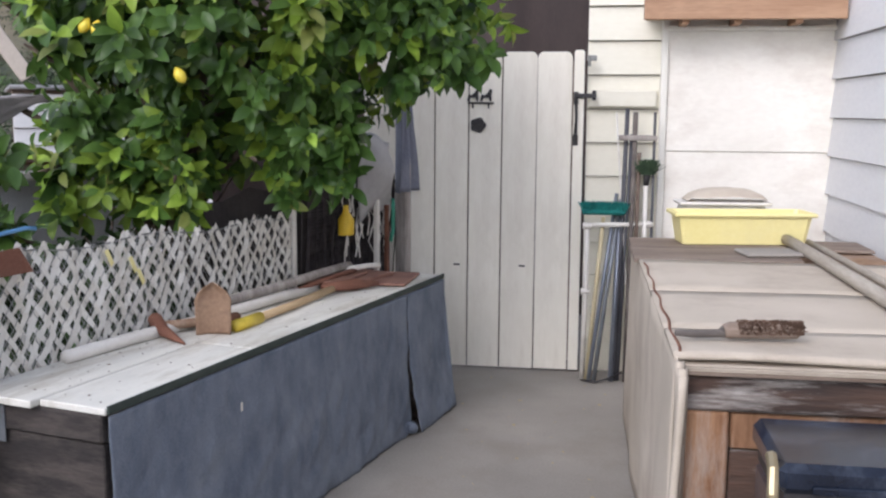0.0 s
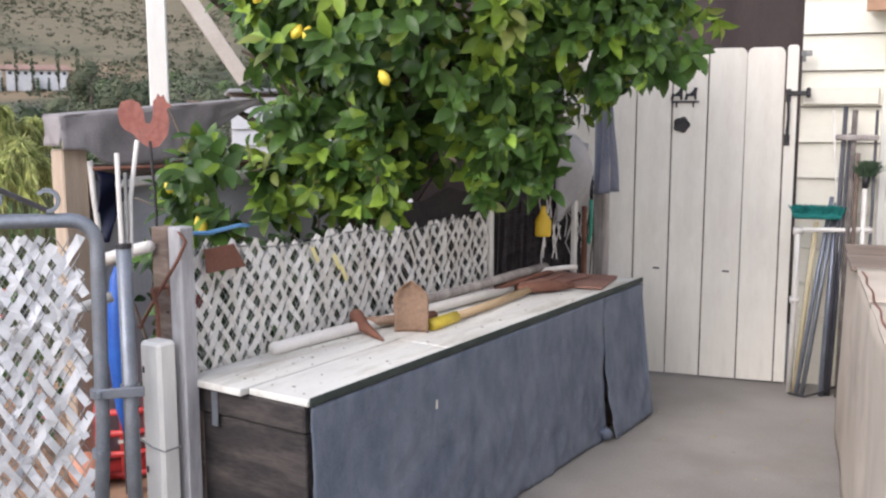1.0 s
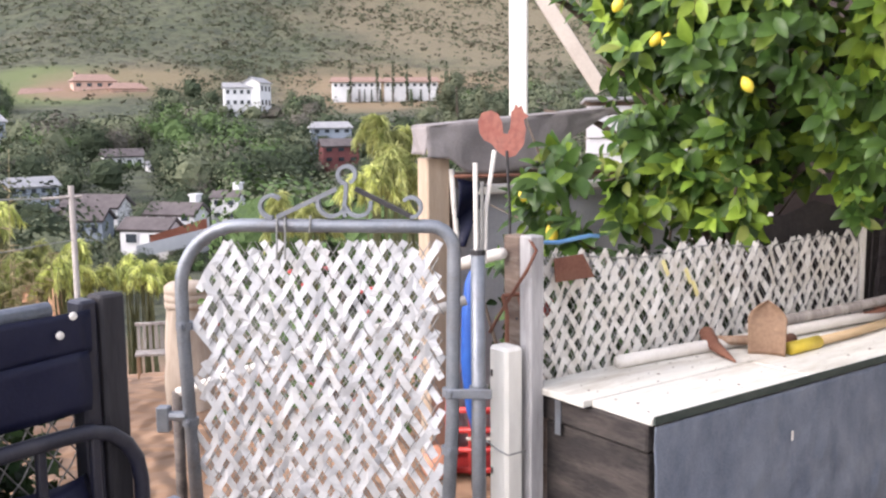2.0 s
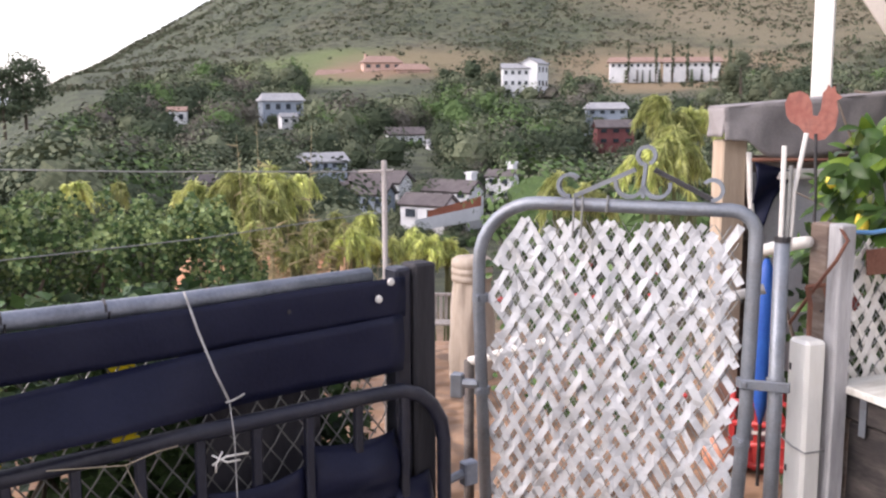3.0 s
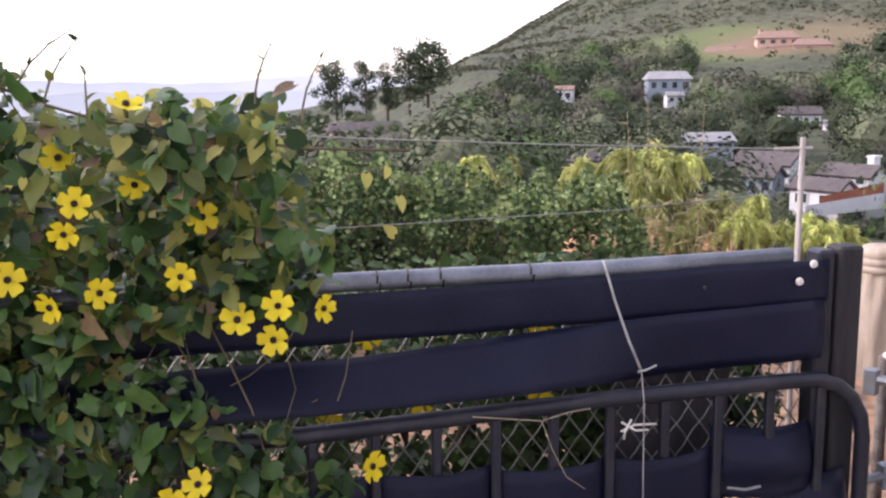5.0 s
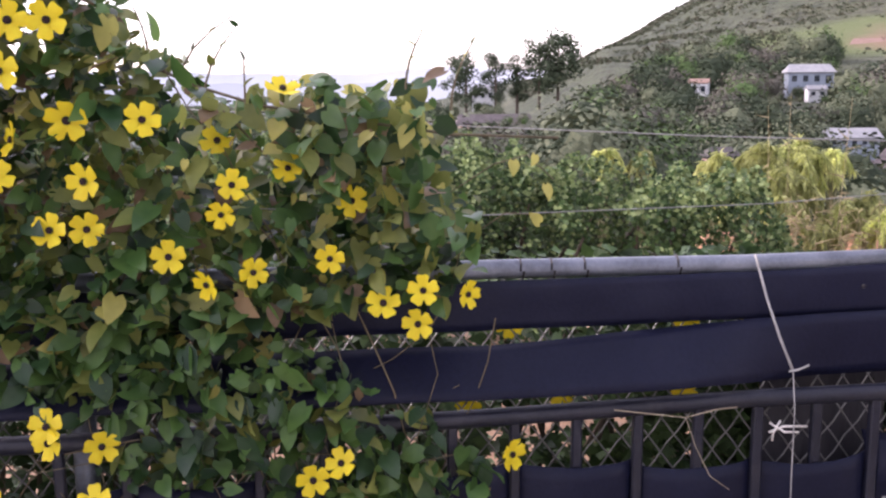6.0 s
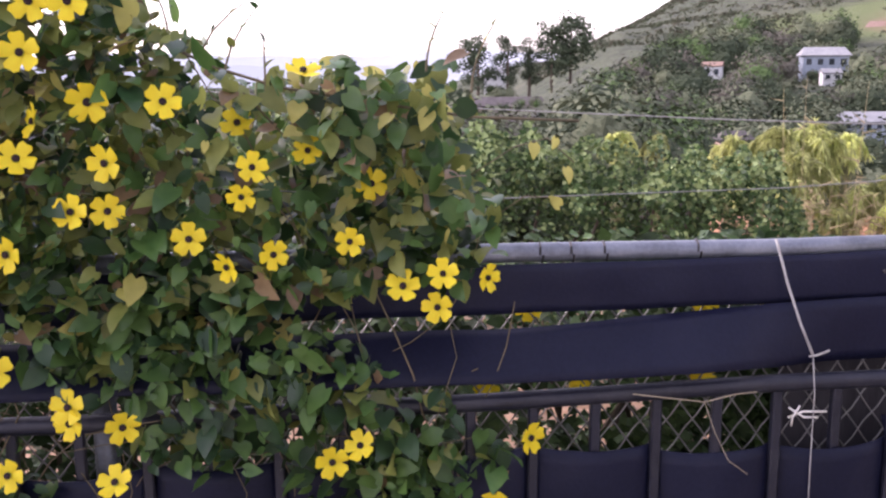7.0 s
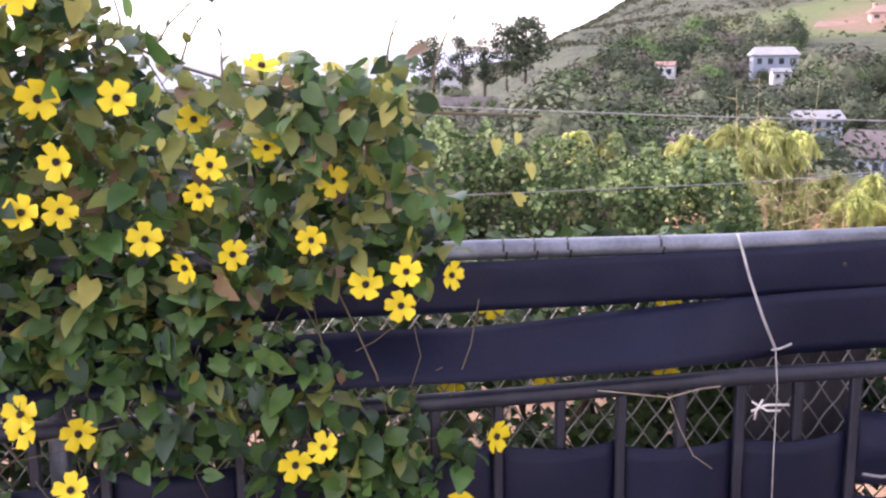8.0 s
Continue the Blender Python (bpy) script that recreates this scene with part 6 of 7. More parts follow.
def build_shrub():
    """Leafy shrub pressed against the back of the black fence."""
    g, b = Geo(), Geo()
    shape = ([(-0.013, 0, 0), (0, -0.02, 0.004), (0.013, 0, 0), (0, 0.028, 0.003)], [(0, 1, 2, 3)])
    for k in range(24000):
        y = random.uniform(-2.2, 0.58) if k % 4 else random.uniform(-0.1, 0.6)
        z = random.uniform(0.1, 1.06)
        x = -0.07 - 0.55 * random.random() ** 1.4
        if y > 0.50 and (z < 0.60 or x < -0.3):
            continue
        if noise.noise(Vector((x * 6, y * 6, z * 6))) < -0.28:
            continue
        g.add(*shape, leaf_pose(Vector((x, y, z)), (1, 0, 0.3), random.uniform(0.7, 1.4), 0.2, 0.8))
    for k in range(40):
        y = random.uniform(-2.1, 0.35)
        b.tube([(-0.35, y, -0.04), (-0.3 + random.gauss(0, .08), y + random.gauss(0, .1), 0.45), (-0.25 + random.gauss(0, .1), y + random.gauss(0, .15), 0.95)], [0.012, 0.008, 0.003], 5)
    s = thing("shrub", FENCE, "dense small-leaved shrub growing behind the fence", "shrub", kind="stuff")
    part("foliage", g, HEDGE_LEAF, s)
    part("branches", b, BARK, s)


def build_undergrowth():
    """Shaded growth behind the woven fence, under the lemon tree."""
    g = Geo()
    for k in range(5200):
        p = Vector((random.uniform(-1.25, -0.56), random.uniform(0.40, 2.1), random.uniform(0.0, 1.02)))
        if p.z > 0.75 + 0.4 * noise.noise(p * 2.2) + 0.15 * (p.y > 0.3):
            continue
        g.add(*leaf_shape(0.07, 0.035, 0, .3, .2), leaf_pose(p, (1, -0.4, 0.2), random.uniform(.7, 1.3), .3, .7))
    u = thing("undergrowth", BENCH, "shaded dark leafy growth behind the woven fence", "bush", kind="stuff")
    part("foliage", g, HEDGE_LEAF, u)
    for k in range(14):
        y = random.uniform(0.1, 2.0)
        part("stem", Geo().tube([(-0.9, y, -0.05), (-0.85 + random.gauss(0, .1), y + random.gauss(0, .1), 0.5), (-0.8 + random.gauss(0, .1), y + random.gauss(0, .2), 1.0)], [0.014, 0.01, 0.004], 5), BARK, u)


build_undergrowth()
build_shrub()
build_vine()
build_lemon_tree()
build_hedge()
build_soil_bank()
build_palms()


# ------------------------------------------------------------------ the far side of the valley
WALL_WHITE = surface("far_white_stucco", (0.602, 0.602, 0.602), (0.709, 0.704, 0.698), 0.5, 0.8, 0, 3)
WALL_PINK = surface("far_pink_stucco", (0.50, 0.33, 0.26), (0.60, 0.41, 0.33), 0.5, 0.8, 0, 3)
WALL_BLUE = surface("far_blue_grey_wall", (0.24, 0.28, 0.33), (0.32, 0.36, 0.41), 0.5, 0.8, 0, 3)
WALL_RED = surface("far_dark_red_wall", (0.12, 0.035, 0.035), (0.18, 0.06, 0.055), 0.5, 0.8, 0, 3)
ROOF_GREY = surface("far_grey_brown_roof", (0.075, 0.062, 0.062), (0.13, 0.11, 0.108), 1, 0.85, 0.3, 8)
ROOF_RED = surface("far_red_tile_roof", (0.24, 0.155, 0.12), (0.33, 0.215, 0.17), 1, 0.85, 0.3, 8)
ROOF_PALE = surface("far_pale_roof", (0.25, 0.25, 0.26), (0.34, 0.34, 0.34), 1, 0.85, 0.3, 8)
GLASS_FAR = surface("far_window_glass", (0.02, 0.025, 0.03), (0.05, 0.06, 0.07), 1, 0.12, 0)


FRONTS = []      # where shrubs stand before each house


def far_house(x0, x1, ytop, ybase, r, yaw, wall, roof, label, deep=1.0, hip=0.0, storeys=1, chimney=None, windows=4):
    """A house across the valley: walls, gabled or hipped roof with eaves, windows, chimney."""
    (a0, _), (a1, _) = sight(x0, ytop), sight(x1, ytop)
    az = (a0 + a1) / 2
    zt, zb = (1.5 + r * math.tan(radians(sight(0, y)[1])) for y in (ytop, ybase))
    w = 2 * r * math.tan(radians(abs(a0 - a1) / 2)) / (0.88 + 0.25 * abs(math.cos(radians(yaw))))
    x, y = -r * math.sin(radians(az)), r * math.cos(radians(az))
    H = zt - zb
    rise = min(H * 0.36, w * 0.16)
    hw, d = H - rise, w * 0.62 * deep
    base = min(terrain(x, y), zb) - 3
    m = pose(x, y, zb, 0, 0, az + yaw)
    h = thing("house", m, label, "house", "houses across the valley")
    part("wall", Geo().box(-w / 2, w / 2, -d / 2, d / 2, base - zb, hw).add([(-w / 2, -d / 2, hw), (-w / 2, d / 2, hw), (-w / 2, 0, H - 0.2), (w / 2, -d / 2, hw), (w / 2, d / 2, hw), (w / 2, 0, H - 0.2)], [(0, 2, 1), (3, 4, 5)] if hip == 0 else []), wall, h)
    o = 0.05 * w
    rv = [(-w / 2 - o, -d / 2 - o, hw - 0.25), (w / 2 + o, -d / 2 - o, hw - 0.25), (w / 2 + o, d / 2 + o, hw - 0.25), (-w / 2 - o, d / 2 + o, hw - 0.25), (-w / 2 - o + hip * w, 0, H), (w / 2 + o - hip * w, 0, H)]
    thick(part("roof", Geo().add(rv, [(0, 1, 5, 4), (2, 3, 4, 5)] + ([(1, 2, 5), (3, 0, 4)] if hip else [])), roof, h), 0.3)
    if chimney is not None:
        part("chimney", Geo().box(chimney * w - 0.4, chimney * w + 0.4, d * .1, d * .1 + 1.2, hw * .3, H + 0.8, 0.05).box(chimney * w - 0.5, chimney * w + 0.5, d * .1 - .1, d * .1 + 1.3, H + 0.8, H + 1.0), wall, h)
    for s in range(storeys):
        for i in range(windows):
            cx = (-0.5 + (i + 0.5) / windows) * w
            z0 = hw * (s + 0.38) / storeys
            ww, wh = w / windows * 0.27, hw / storeys * 0.25
            win = part("window", Geo().box(cx - ww, cx + ww, -d / 2 - 0.12, -d / 2 + 0.1, z0 - wh * 0.2, z0 + wh * 1.6), wall, h)
            part("pane", Geo().box(cx - ww * .85, cx + ww * .85, -d / 2 - 0.16, -d / 2 - 0.121, z0 - wh * 0.05, z0 + wh * 1.45), GLASS_FAR, win)
    FRONTS.append((x, y, az, w, r - d / 2 - 1.5, zb, H))
    return h


def build_houses():
    far_house(905, 1006, 318, 372, 112, -32, WALL_WHITE, ROOF_GREY, "white two-storey house with a grey roof and chimney", 0.9, 0, 2, 0.30, 3)
    far_house(862, 960, 342, 395, 106, -32, WALL_WHITE, ROOF_GREY, "white garage wing with a grey-brown roof", 0.9, 0, 1, None, 2)
    far_house(1014, 1070, 300, 352, 116, -25, WALL_WHITE, ROOF_GREY, "cream house with a tall white chimney", 1.0, 0, 2, 0.28, 2)
    far_house(770, 880, 300, 350, 126, -30, WALL_WHITE, ROOF_GREY, "pale house with a low grey roof", 0.8, 0, 1, None, 4)
    far_house(748, 850, 322, 372, 118, -26, WALL_BLUE, ROOF_GREY, "grey house with a low-pitched roof", 0.8, 0, 1, None, 4)
    far_house(1072, 1126, 103, 160, 350, 70, WALL_WHITE, ROOF_PALE, "large white two-storey house on the hillside", 0.9, 0, 2, None, 3)
    far_house(1038, 1092, 112, 156, 346, 8, WALL_WHITE, ROOF_PALE, "white wing with a long balcony front", 0.6, 0, 2, None, 4)
    far_house(792, 866, 98, 140, 420, 10, WALL_PINK, ROOF_RED, "pink stucco villa with a red tile roof", 0.8, 0.2, 2, -0.4, 4)
    far_house(850, 915, 112, 144, 415, 10, WALL_PINK, ROOF_RED, "pink stucco villa wing", 0.8, 0.2, 1, None, 3)
    far_house(712, 790, 122, 146, 418, 6, WALL_PINK, ROOF_RED, "low pink stucco wing of the villa", 0.5, 0.1, 1, None, 6)
    far_house(615, 694, 163, 200, 250, 12, WALL_BLUE, ROOF_PALE, "blue-grey house with a flat pale roof", 0.9, 0.1, 1, None, 4)
    far_house(650, 684, 198, 236, 240, 20, WALL_WHITE, ROOF_PALE, "narrow white house wall", 0.9, 0, 2, None, 2)
    far_house(460, 497, 186, 216, 250, -10, WALL_WHITE, ROOF_RED, "small white house among trees", 0.9, 0, 1, None, 2)
    far_house(1228, 1330, 103, 125, 400, 5, WALL_WHITE, ROOF_RED, "long white house with a red tile roof", 0.4, 0.05, 1, None, 8)
    far_house(1325, 1442, 104, 125, 402, 3, WALL_WHITE, ROOF_RED, "long white house wing with a red tile roof", 0.4, 0.05, 1, None, 8)
    far_house(1205, 1282, 212, 256, 180, 14, WALL_RED, ROOF_GREY, "dark red timber house", 0.8, 0, 2, None, 3)
    far_house(1188, 1270, 182, 206, 210, 8, WALL_BLUE, ROOF_PALE, "pale grey house with a flat roof", 0.8, 0.1, 1, None, 4)
    far_house(678, 768, 268, 300, 130, 20, WALL_BLUE, ROOF_PALE, "low house with a pale flat roof", 0.7, 0.05, 1, None, 5)
    far_house(486, 548, 304, 342, 90, 25, WALL_PINK, ROOF_GREY, "tan low house with a brown roof", 0.8, 0.2, 1, None, 3)
    far_house(834, 905, 224, 262, 200, 12, WALL_WHITE, ROOF_GREY, "white house half hidden by trees", 0.8, 0, 1, None, 4)
    far_house(905, 960, 246, 268, 190, 18, WALL_WHITE, ROOF_PALE, "small white house half hidden by trees", 0.8, 0, 1, None, 3)
    far_house(20, 180, 246, 282, 200, 6, WALL_PINK, ROOF_GREY, "long tan building with a dark flat roof", 0.5, 0.05, 1, None, 8)
    far_house(-150, -20, 258, 296, 220, 6, WALL_PINK, ROOF_RED, "long low building with a red-brown roof", 0.5, 0.05, 1, None, 7)
    far_house(100, 175, 280, 310, 170, 20, WALL_WHITE, ROOF_GREY, "white house on the valley floor", 0.7, 0.1, 1, None, 3)
    far_house(-330, -230, 250, 285, 240, -8, WALL_WHITE, ROOF_GREY, "pale house on the valley floor", 0.7, 0.1, 1, None, 4)
    far_house(55, 105, 195, 225, 300, -8, WALL_WHITE, ROOF_PALE, "white house below the pines", 0.7, 0.1, 1, None, 3)
    # retaining wall and red-brown fence below the near houses
    (a0, e0), (a1, e1) = sight(885, 408), sight(1000, 388)
    p0, p1 = (Vector((-r * math.sin(radians(a)), r * math.cos(radians(a)), 1.5 + r * math.tan(radians(e)))) for a, e, r in ((a0, e0, 100), (a1, e1, 104)))
    wall = Geo().add([p0, p1, p1 + Vector((0, 0, 1.5)), p0 + Vector((0, 0, 1.2)), p0 + Vector((0, .4, 0)), p1 + Vector((0, .4, 0)), p1 + Vector((0, .4, 1.5)), p0 + Vector((0, .4, 1.2))], [(0, 1, 2, 3), (4, 7, 6, 5), (3, 2, 6, 7), (0, 3, 7, 4), (1, 5, 6, 2), (0, 4, 5, 1)])
    solid("retaining_wall", wall, WALL_WHITE, Matrix(), "long white retaining wall below the houses", "wall")
    (a0, e0), (a1, e1) = sight(908, 394), sight(1002, 372)
    p0, p1 = (Vector((-r * math.sin(radians(a)), r * math.cos(radians(a)), 1.5 + r * math.tan(radians(e)))) for a, e, r in ((a0, e0, 101), (a1, e1, 105)))
    up0, up1 = Vector((0, 0, 1.3)), Vector((0, 0, 1.6))
    fence = Geo().add([p0, p1, p1 + up1, p0 + up0, p0 + Vector((0, .2, 0)), p1 + Vector((0, .2, 0)), p1 + up1 + Vector((0, .2, 0)), p0 + up0 + Vector((0, .2, 0))], [(0, 1, 2, 3), (4, 7, 6, 5), (3, 2, 6, 7), (0, 3, 7, 4), (1, 5, 6, 2), (0, 4, 5, 1)])
    solid("board_fence", fence, surface("red_brown_boards", (0.26, 0.085, 0.045), (0.36, 0.13, 0.075), 1, 0.8, 0.2, 6), Matrix(), "red-brown board fence above the wall", "fence")


def crown(g, c, rx, rz, n, rnd, size=0.34, lumps=3.0):
    """An uneven crown of many small leaf clumps round c."""
    # twiggy heart that closes the crown
    if n >= 150:
        hv = []
        for i in range(5):
            for j in range(8):
                e, q = math.pi * (i + 0.5) / 5 - math.pi / 2, math.pi * j / 4 + 0.4 * i
                d = Vector((math.cos(e) * math.cos(q), math.cos(e) * math.sin(q), math.sin(e)))
                lump = 0.56 * (0.82 + 0.35 * noise.noise(d * lumps + c * 0.37))
                hv.append(c + Vector((d.x * rx * lump, d.y * rx * lump, d.z * rz * lump)))
        g.add(hv, [(i * 8 + j, i * 8 + (j + 1) % 8, i * 8 + 8 + (j + 1) % 8, i * 8 + 8 + j) for i in range(4) for j in range(8)] + [tuple(range(7, -1, -1)), tuple(range(32, 40))])
    for k in range(n):
        d = Vector([rnd.gauss(0, 1) for _ in range(3)]).normalized()
        lump = 0.82 + 0.35 * noise.noise(d * lumps + c * 0.37)
        rr = lump * (0.55 + 0.45 * rnd.random() ** 0.4)
        p = c + Vector((d.x * rx * rr, d.y * rx * rr, d.z * rz * rr))
        s = size * (rx * rz) ** 0.5 * rnd.uniform(0.6, 1.25)
        a = Vector([rnd.gauss(0, 1) for _ in range(3)]).normalized()
        n_ = (d + a * 0.38).normalized()
        b = n_.cross(Vector((0.3, 0.2, 1))).normalized()
        t = n_.cross(b)
        g.add([p - b * s * .5, p + t * s * .35 - b * s * .1, p + b * s * .55, p - t * s * .45 + b * s * .1], [(0, 1, 2, 3)])


def build_far_trees():
    rnd = random.Random(11)
    mats = [leaf_green("far_foliage_dark", (0.037, 0.053, 0.031), (0.081, 0.099, 0.059), 0.8, 0.0, 0.2, 0.08),
            leaf_green("far_foliage_olive", (0.078, 0.092, 0.057), (0.135, 0.146, 0.089), 0.8, 0.0, 0.2, 0.08),
            leaf_green("far_foliage_fresh", (0.062, 0.105, 0.041), (0.115, 0.169, 0.062), 0.8, 0.0, 0.2, 0.08),
            leaf_green("far_foliage_brown", (0.105, 0.099, 0.081), (0.172, 0.158, 0.125), 0.9, 0.0, 0.2, 0.08)]
    gs = [Geo() for _ in mats]
    clear = [(905, 1006, 112), (862, 960, 106), (1014, 1070, 116), (770, 880, 126), (748, 850, 118), (1040, 1126, 350), (712, 915, 420), (615, 694, 250), (460, 497, 250), (1228, 1442, 400), (1205, 1282, 180), (678, 768, 130), (834, 960, 200), (20, 180, 200), (1188, 1270, 210), (885, 1000, 102), (486, 548, 90)]
    blocks = [(sight(b, 0)[0] - 0.25, sight(a, 0)[0] + 0.25, r) for a, b, r in clear]
    made = 0
    while made < 1800:
        az = rnd.uniform(16, 104)
        r = math.sqrt(rnd.uniform(48 ** 2, 400 ** 2)) if rnd.random() < 0.7 else rnd.uniform(45, 170)
        size = rnd.uniform(2.2, 4.9) * (1 + r / 800)
        if any(a - 0.2 < az < b + 0.2 and r < h + 3 and r > (h * 0.62 if h > 135 else 20) for a, b, h in blocks) and (r > 255 or rnd.random() < 0.93):
            continue
        x, y = -r * math.sin(radians(az)), r * math.cos(radians(az))
        z = terrain(x, y)
        lid = lerp_table(az, [(16, 9), (60, 5), (66, 1.2), (68, 0.45), (69.5, -0.4), (71, -1.25), (110, -1.25)])
        if math.degrees(math.atan2(z + 1.7 * size - 1.5, r)) > lid:
            continue
        if r < 105 and 43 < az < 53:
            size *= 0.45
        if r > 340 and rnd.random() < 0.6:
            continue
        made += 1
        k = rnd.choices(range(4), (0.46, 0.28, 0.14, 0.12))[0]
        n = int(1000 if r < 120 else 560 if r < 220 else 260)
        crown(gs[k], Vector((x, y, z + size * 0.75)), size * rnd.uniform(.8, 1.2), size * rnd.uniform(.75, 1.15), n, rnd, 0.075 if r < 120 else 0.10 if r < 220 else 0.15)
    # bushes and small trees in front of the houses
    for a, b, r in [c for c in clear if c[2] < 340]:
        for i in range(int((b - a) / 9) + 3):
            az = sight(rnd.uniform(a - 8, b + 8), 0)[0]
            rr = r - rnd.uniform(5, 12)
            s = rnd.uniform(0.9, 1.7) * (0.7 if r < 135 else 1.0)
            x, y = -rr * math.sin(radians(az)), rr * math.cos(radians(az))
            crown(gs[rnd.choices(range(4), (0.5, 0.25, 0.15, 0.1))[0]], Vector((x, y, terrain(x, y) + s * 0.5)), s, s, 220, rnd, 0.13)
    # shrubs and treetops hiding the feet of the houses
    for x, y, az, w, rf, zb, H in FRONTS:
        fx, fy = math.cos(radians(az)), math.sin(radians(az))
        for i in range(int(w / 2.2) + 4 if rf < 300 else 5):
            u = rnd.uniform(-0.62, 0.62) * w
            s = (rnd.uniform(0.22, 0.42) if rf < 300 else rnd.uniform(0.08, 0.2)) * H if abs(u) < 0.5 * w else rnd.uniform(0.3, 0.7) * H
            k = rf / math.hypot(x, y)
            c = Vector((x * k + fx * u, y * k + fy * u, zb - s * 0.6 + (0.15 * H if abs(u) > 0.5 * w else 0)))
            mt = rnd.choices(range(4), (0.5, 0.25, 0.15, 0.1))[0]
            crown(gs[mt], c, s * 1.2, s, 170, rnd, 0.15)
            low = terrain(c.x, c.y)
            while c.z - s > low:
                c = c - Vector((0, 0, s * 1.2))
                s *= 1.1
                crown(gs[mt], c, s * 1.2, s, 170, rnd, 0.15)
    # low scrub over the hill
    scrub = [Geo(), Geo()]
    scrub_mats = [leaf_green("hill_scrub_grey_green", (0.057, 0.069, 0.041), (0.098, 0.108, 0.069), 0.9, 0.0, 0.2, 0.08), leaf_green("hill_scrub_dry", (0.070, 0.068, 0.044), (0.110, 0.102, 0.068), 0.9, 0.0, 0.2, 0.08)]
    for i in range(26000):
        az = rnd.uniform(18, 73)
        r = rnd.uniform(380, 930)
        x, y = -r * math.sin(radians(az)), r * math.cos(radians(az))
        if noise.noise(Vector((x, y, 0)) / 55) < -0.12 and rnd.random() < 0.75:
            continue
        if math.hypot(az - 52.5, (r - 425) / 12) < 6 and rnd.random() < 0.85:
            continue
        s = rnd.uniform(0.9, 2.4)
        crown(scrub[rnd.random() < .35], Vector((x, y, terrain(x, y) + s * 0.25)), s, s * 0.6, 9, rnd, 0.75)
    for k, g in enumerate(gs):
        tagged(part("far_trees", g, mats[k], None), ("dark green", "olive green", "fresh green", "brownish")[k] + " trees covering the valley", "trees", kind="stuff")
    for k, g in enumerate(scrub):
        tagged(part("hill_scrub", g, scrub_mats[k], None), "low grey-green scrub scattered over the hillside", "scrub", kind="stuff")
    # big olive-grey trees below the long white house
    for az, top, r, w in ((31.2, 3.4, 150, 3.6), (29.6, 2.2, 140, 3.2), (33.0, 1.2, 150, 3.0)):
        x, y = -r * math.sin(radians(az)), r * math.cos(radians(az))
        zb = terrain(x, y)
        h = 1.5 + r * math.tan(radians(top)) - zb
        t = thing("hill_tree", pose(x, y, zb), "tall olive-grey broadleaf tree below the houses", "tree", "trees by the long house")
        part("trunk", Geo().tube([(0, 0, -1), (0.2, 0.1, h * .4), (0, 0, h * .8)], [0.5, 0.35, 0.1], 7), BARK, t)
        g = Geo()
        for j in range(11):
            crown(g, Vector((rnd.gauss(0, w * .45), rnd.gauss(0, w * .45), h * (0.30 + 0.058 * j))), w * rnd.uniform(.5, .75), w * rnd.uniform(.45, .6), 260, rnd, 0.13)
        part("crown", g, mats[1], t)
    # pines on the valley edge: azimuth, height
    for px, ptop, w in ((44, 140, 5.6), (104, 136, 4.4), (147, 140, 3.9), (190, 112, 4.8), (226, 103, 6.6)):
        az, el = sight(px, ptop)
        r = 280
        x, y = -r * math.sin(radians(az)), r * math.cos(radians(az))
        zt, zb = 1.5 + r * math.tan(radians(el)), terrain(x, y)
        t = thing("pine_tree", pose(x, y, zb), "tall dark pine with clumped foliage", "tree", "pines on the skyline")
        h = zt - zb
        part("trunk", Geo().tube([(0, 0, -1), (0.2, 0, h * .5), (0, 0, h * .93)], [0.5, 0.35, 0.1], 7), BARK, t)
        g = Geo()
        for j in range(18):
            c = Vector((rnd.gauss(0, w * .40), rnd.gauss(0, w * .40), h * (0.30 + 0.037 * j)))
            crown(g, c, w * rnd.uniform(.42, .66), w * rnd.uniform(.35, .5), 149, rnd, 0.26)
        part("crown", g, mats[0], t)
    for px, ptop, pb, r in ((1268, 75, 125, 395), (1318, 70, 130, 395), (1349, 68, 128, 395), (1375, 66, 125, 395), (1419, 66, 126, 395), (1453, 62, 120, 395)):
        az, el = sight(px, ptop)
        x, y = -r * math.sin(radians(az)), r * math.cos(radians(az))
        zt, zb = 1.5 + r * math.tan(radians(el)), terrain(x, y)
        t = thing("cypress", pose(x, y, zb), "slim dark cypress on the hillside", "tree", "cypress row")
        h = zt - zb
        part("trunk", Geo().tube([(0, 0, -1), (0, 0, h * .5)], [0.25, 0.15], 6), BARK, t)
        g = Geo()
        crown(g, Vector((0, 0, h * .52)), 0.85, h * .48, 130, rnd, 0.32)
        part("crown", g, mats[0], t)
    # ridges far beyond the town, their haze put into the pale colour
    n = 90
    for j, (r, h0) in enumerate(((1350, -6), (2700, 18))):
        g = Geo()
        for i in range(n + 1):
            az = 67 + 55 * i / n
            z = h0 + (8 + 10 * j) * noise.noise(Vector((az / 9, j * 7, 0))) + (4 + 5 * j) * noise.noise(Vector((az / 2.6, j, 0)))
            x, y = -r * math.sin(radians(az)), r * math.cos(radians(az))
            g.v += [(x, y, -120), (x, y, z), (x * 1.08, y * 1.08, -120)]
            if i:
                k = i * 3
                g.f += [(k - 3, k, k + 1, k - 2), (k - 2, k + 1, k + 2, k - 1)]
        solid("backdrop", g, surface("hazed_ridge_%d" % j, (0.76, 0.78, 0.81), (0.82, 0.83, 0.85), 0.004, 1.0, 0, 0.02), Matrix(), "distant ridges beyond the valley, coloured pale for haze", "hills", kind="structure", smooth=True)


build_houses()
build_far_trees()


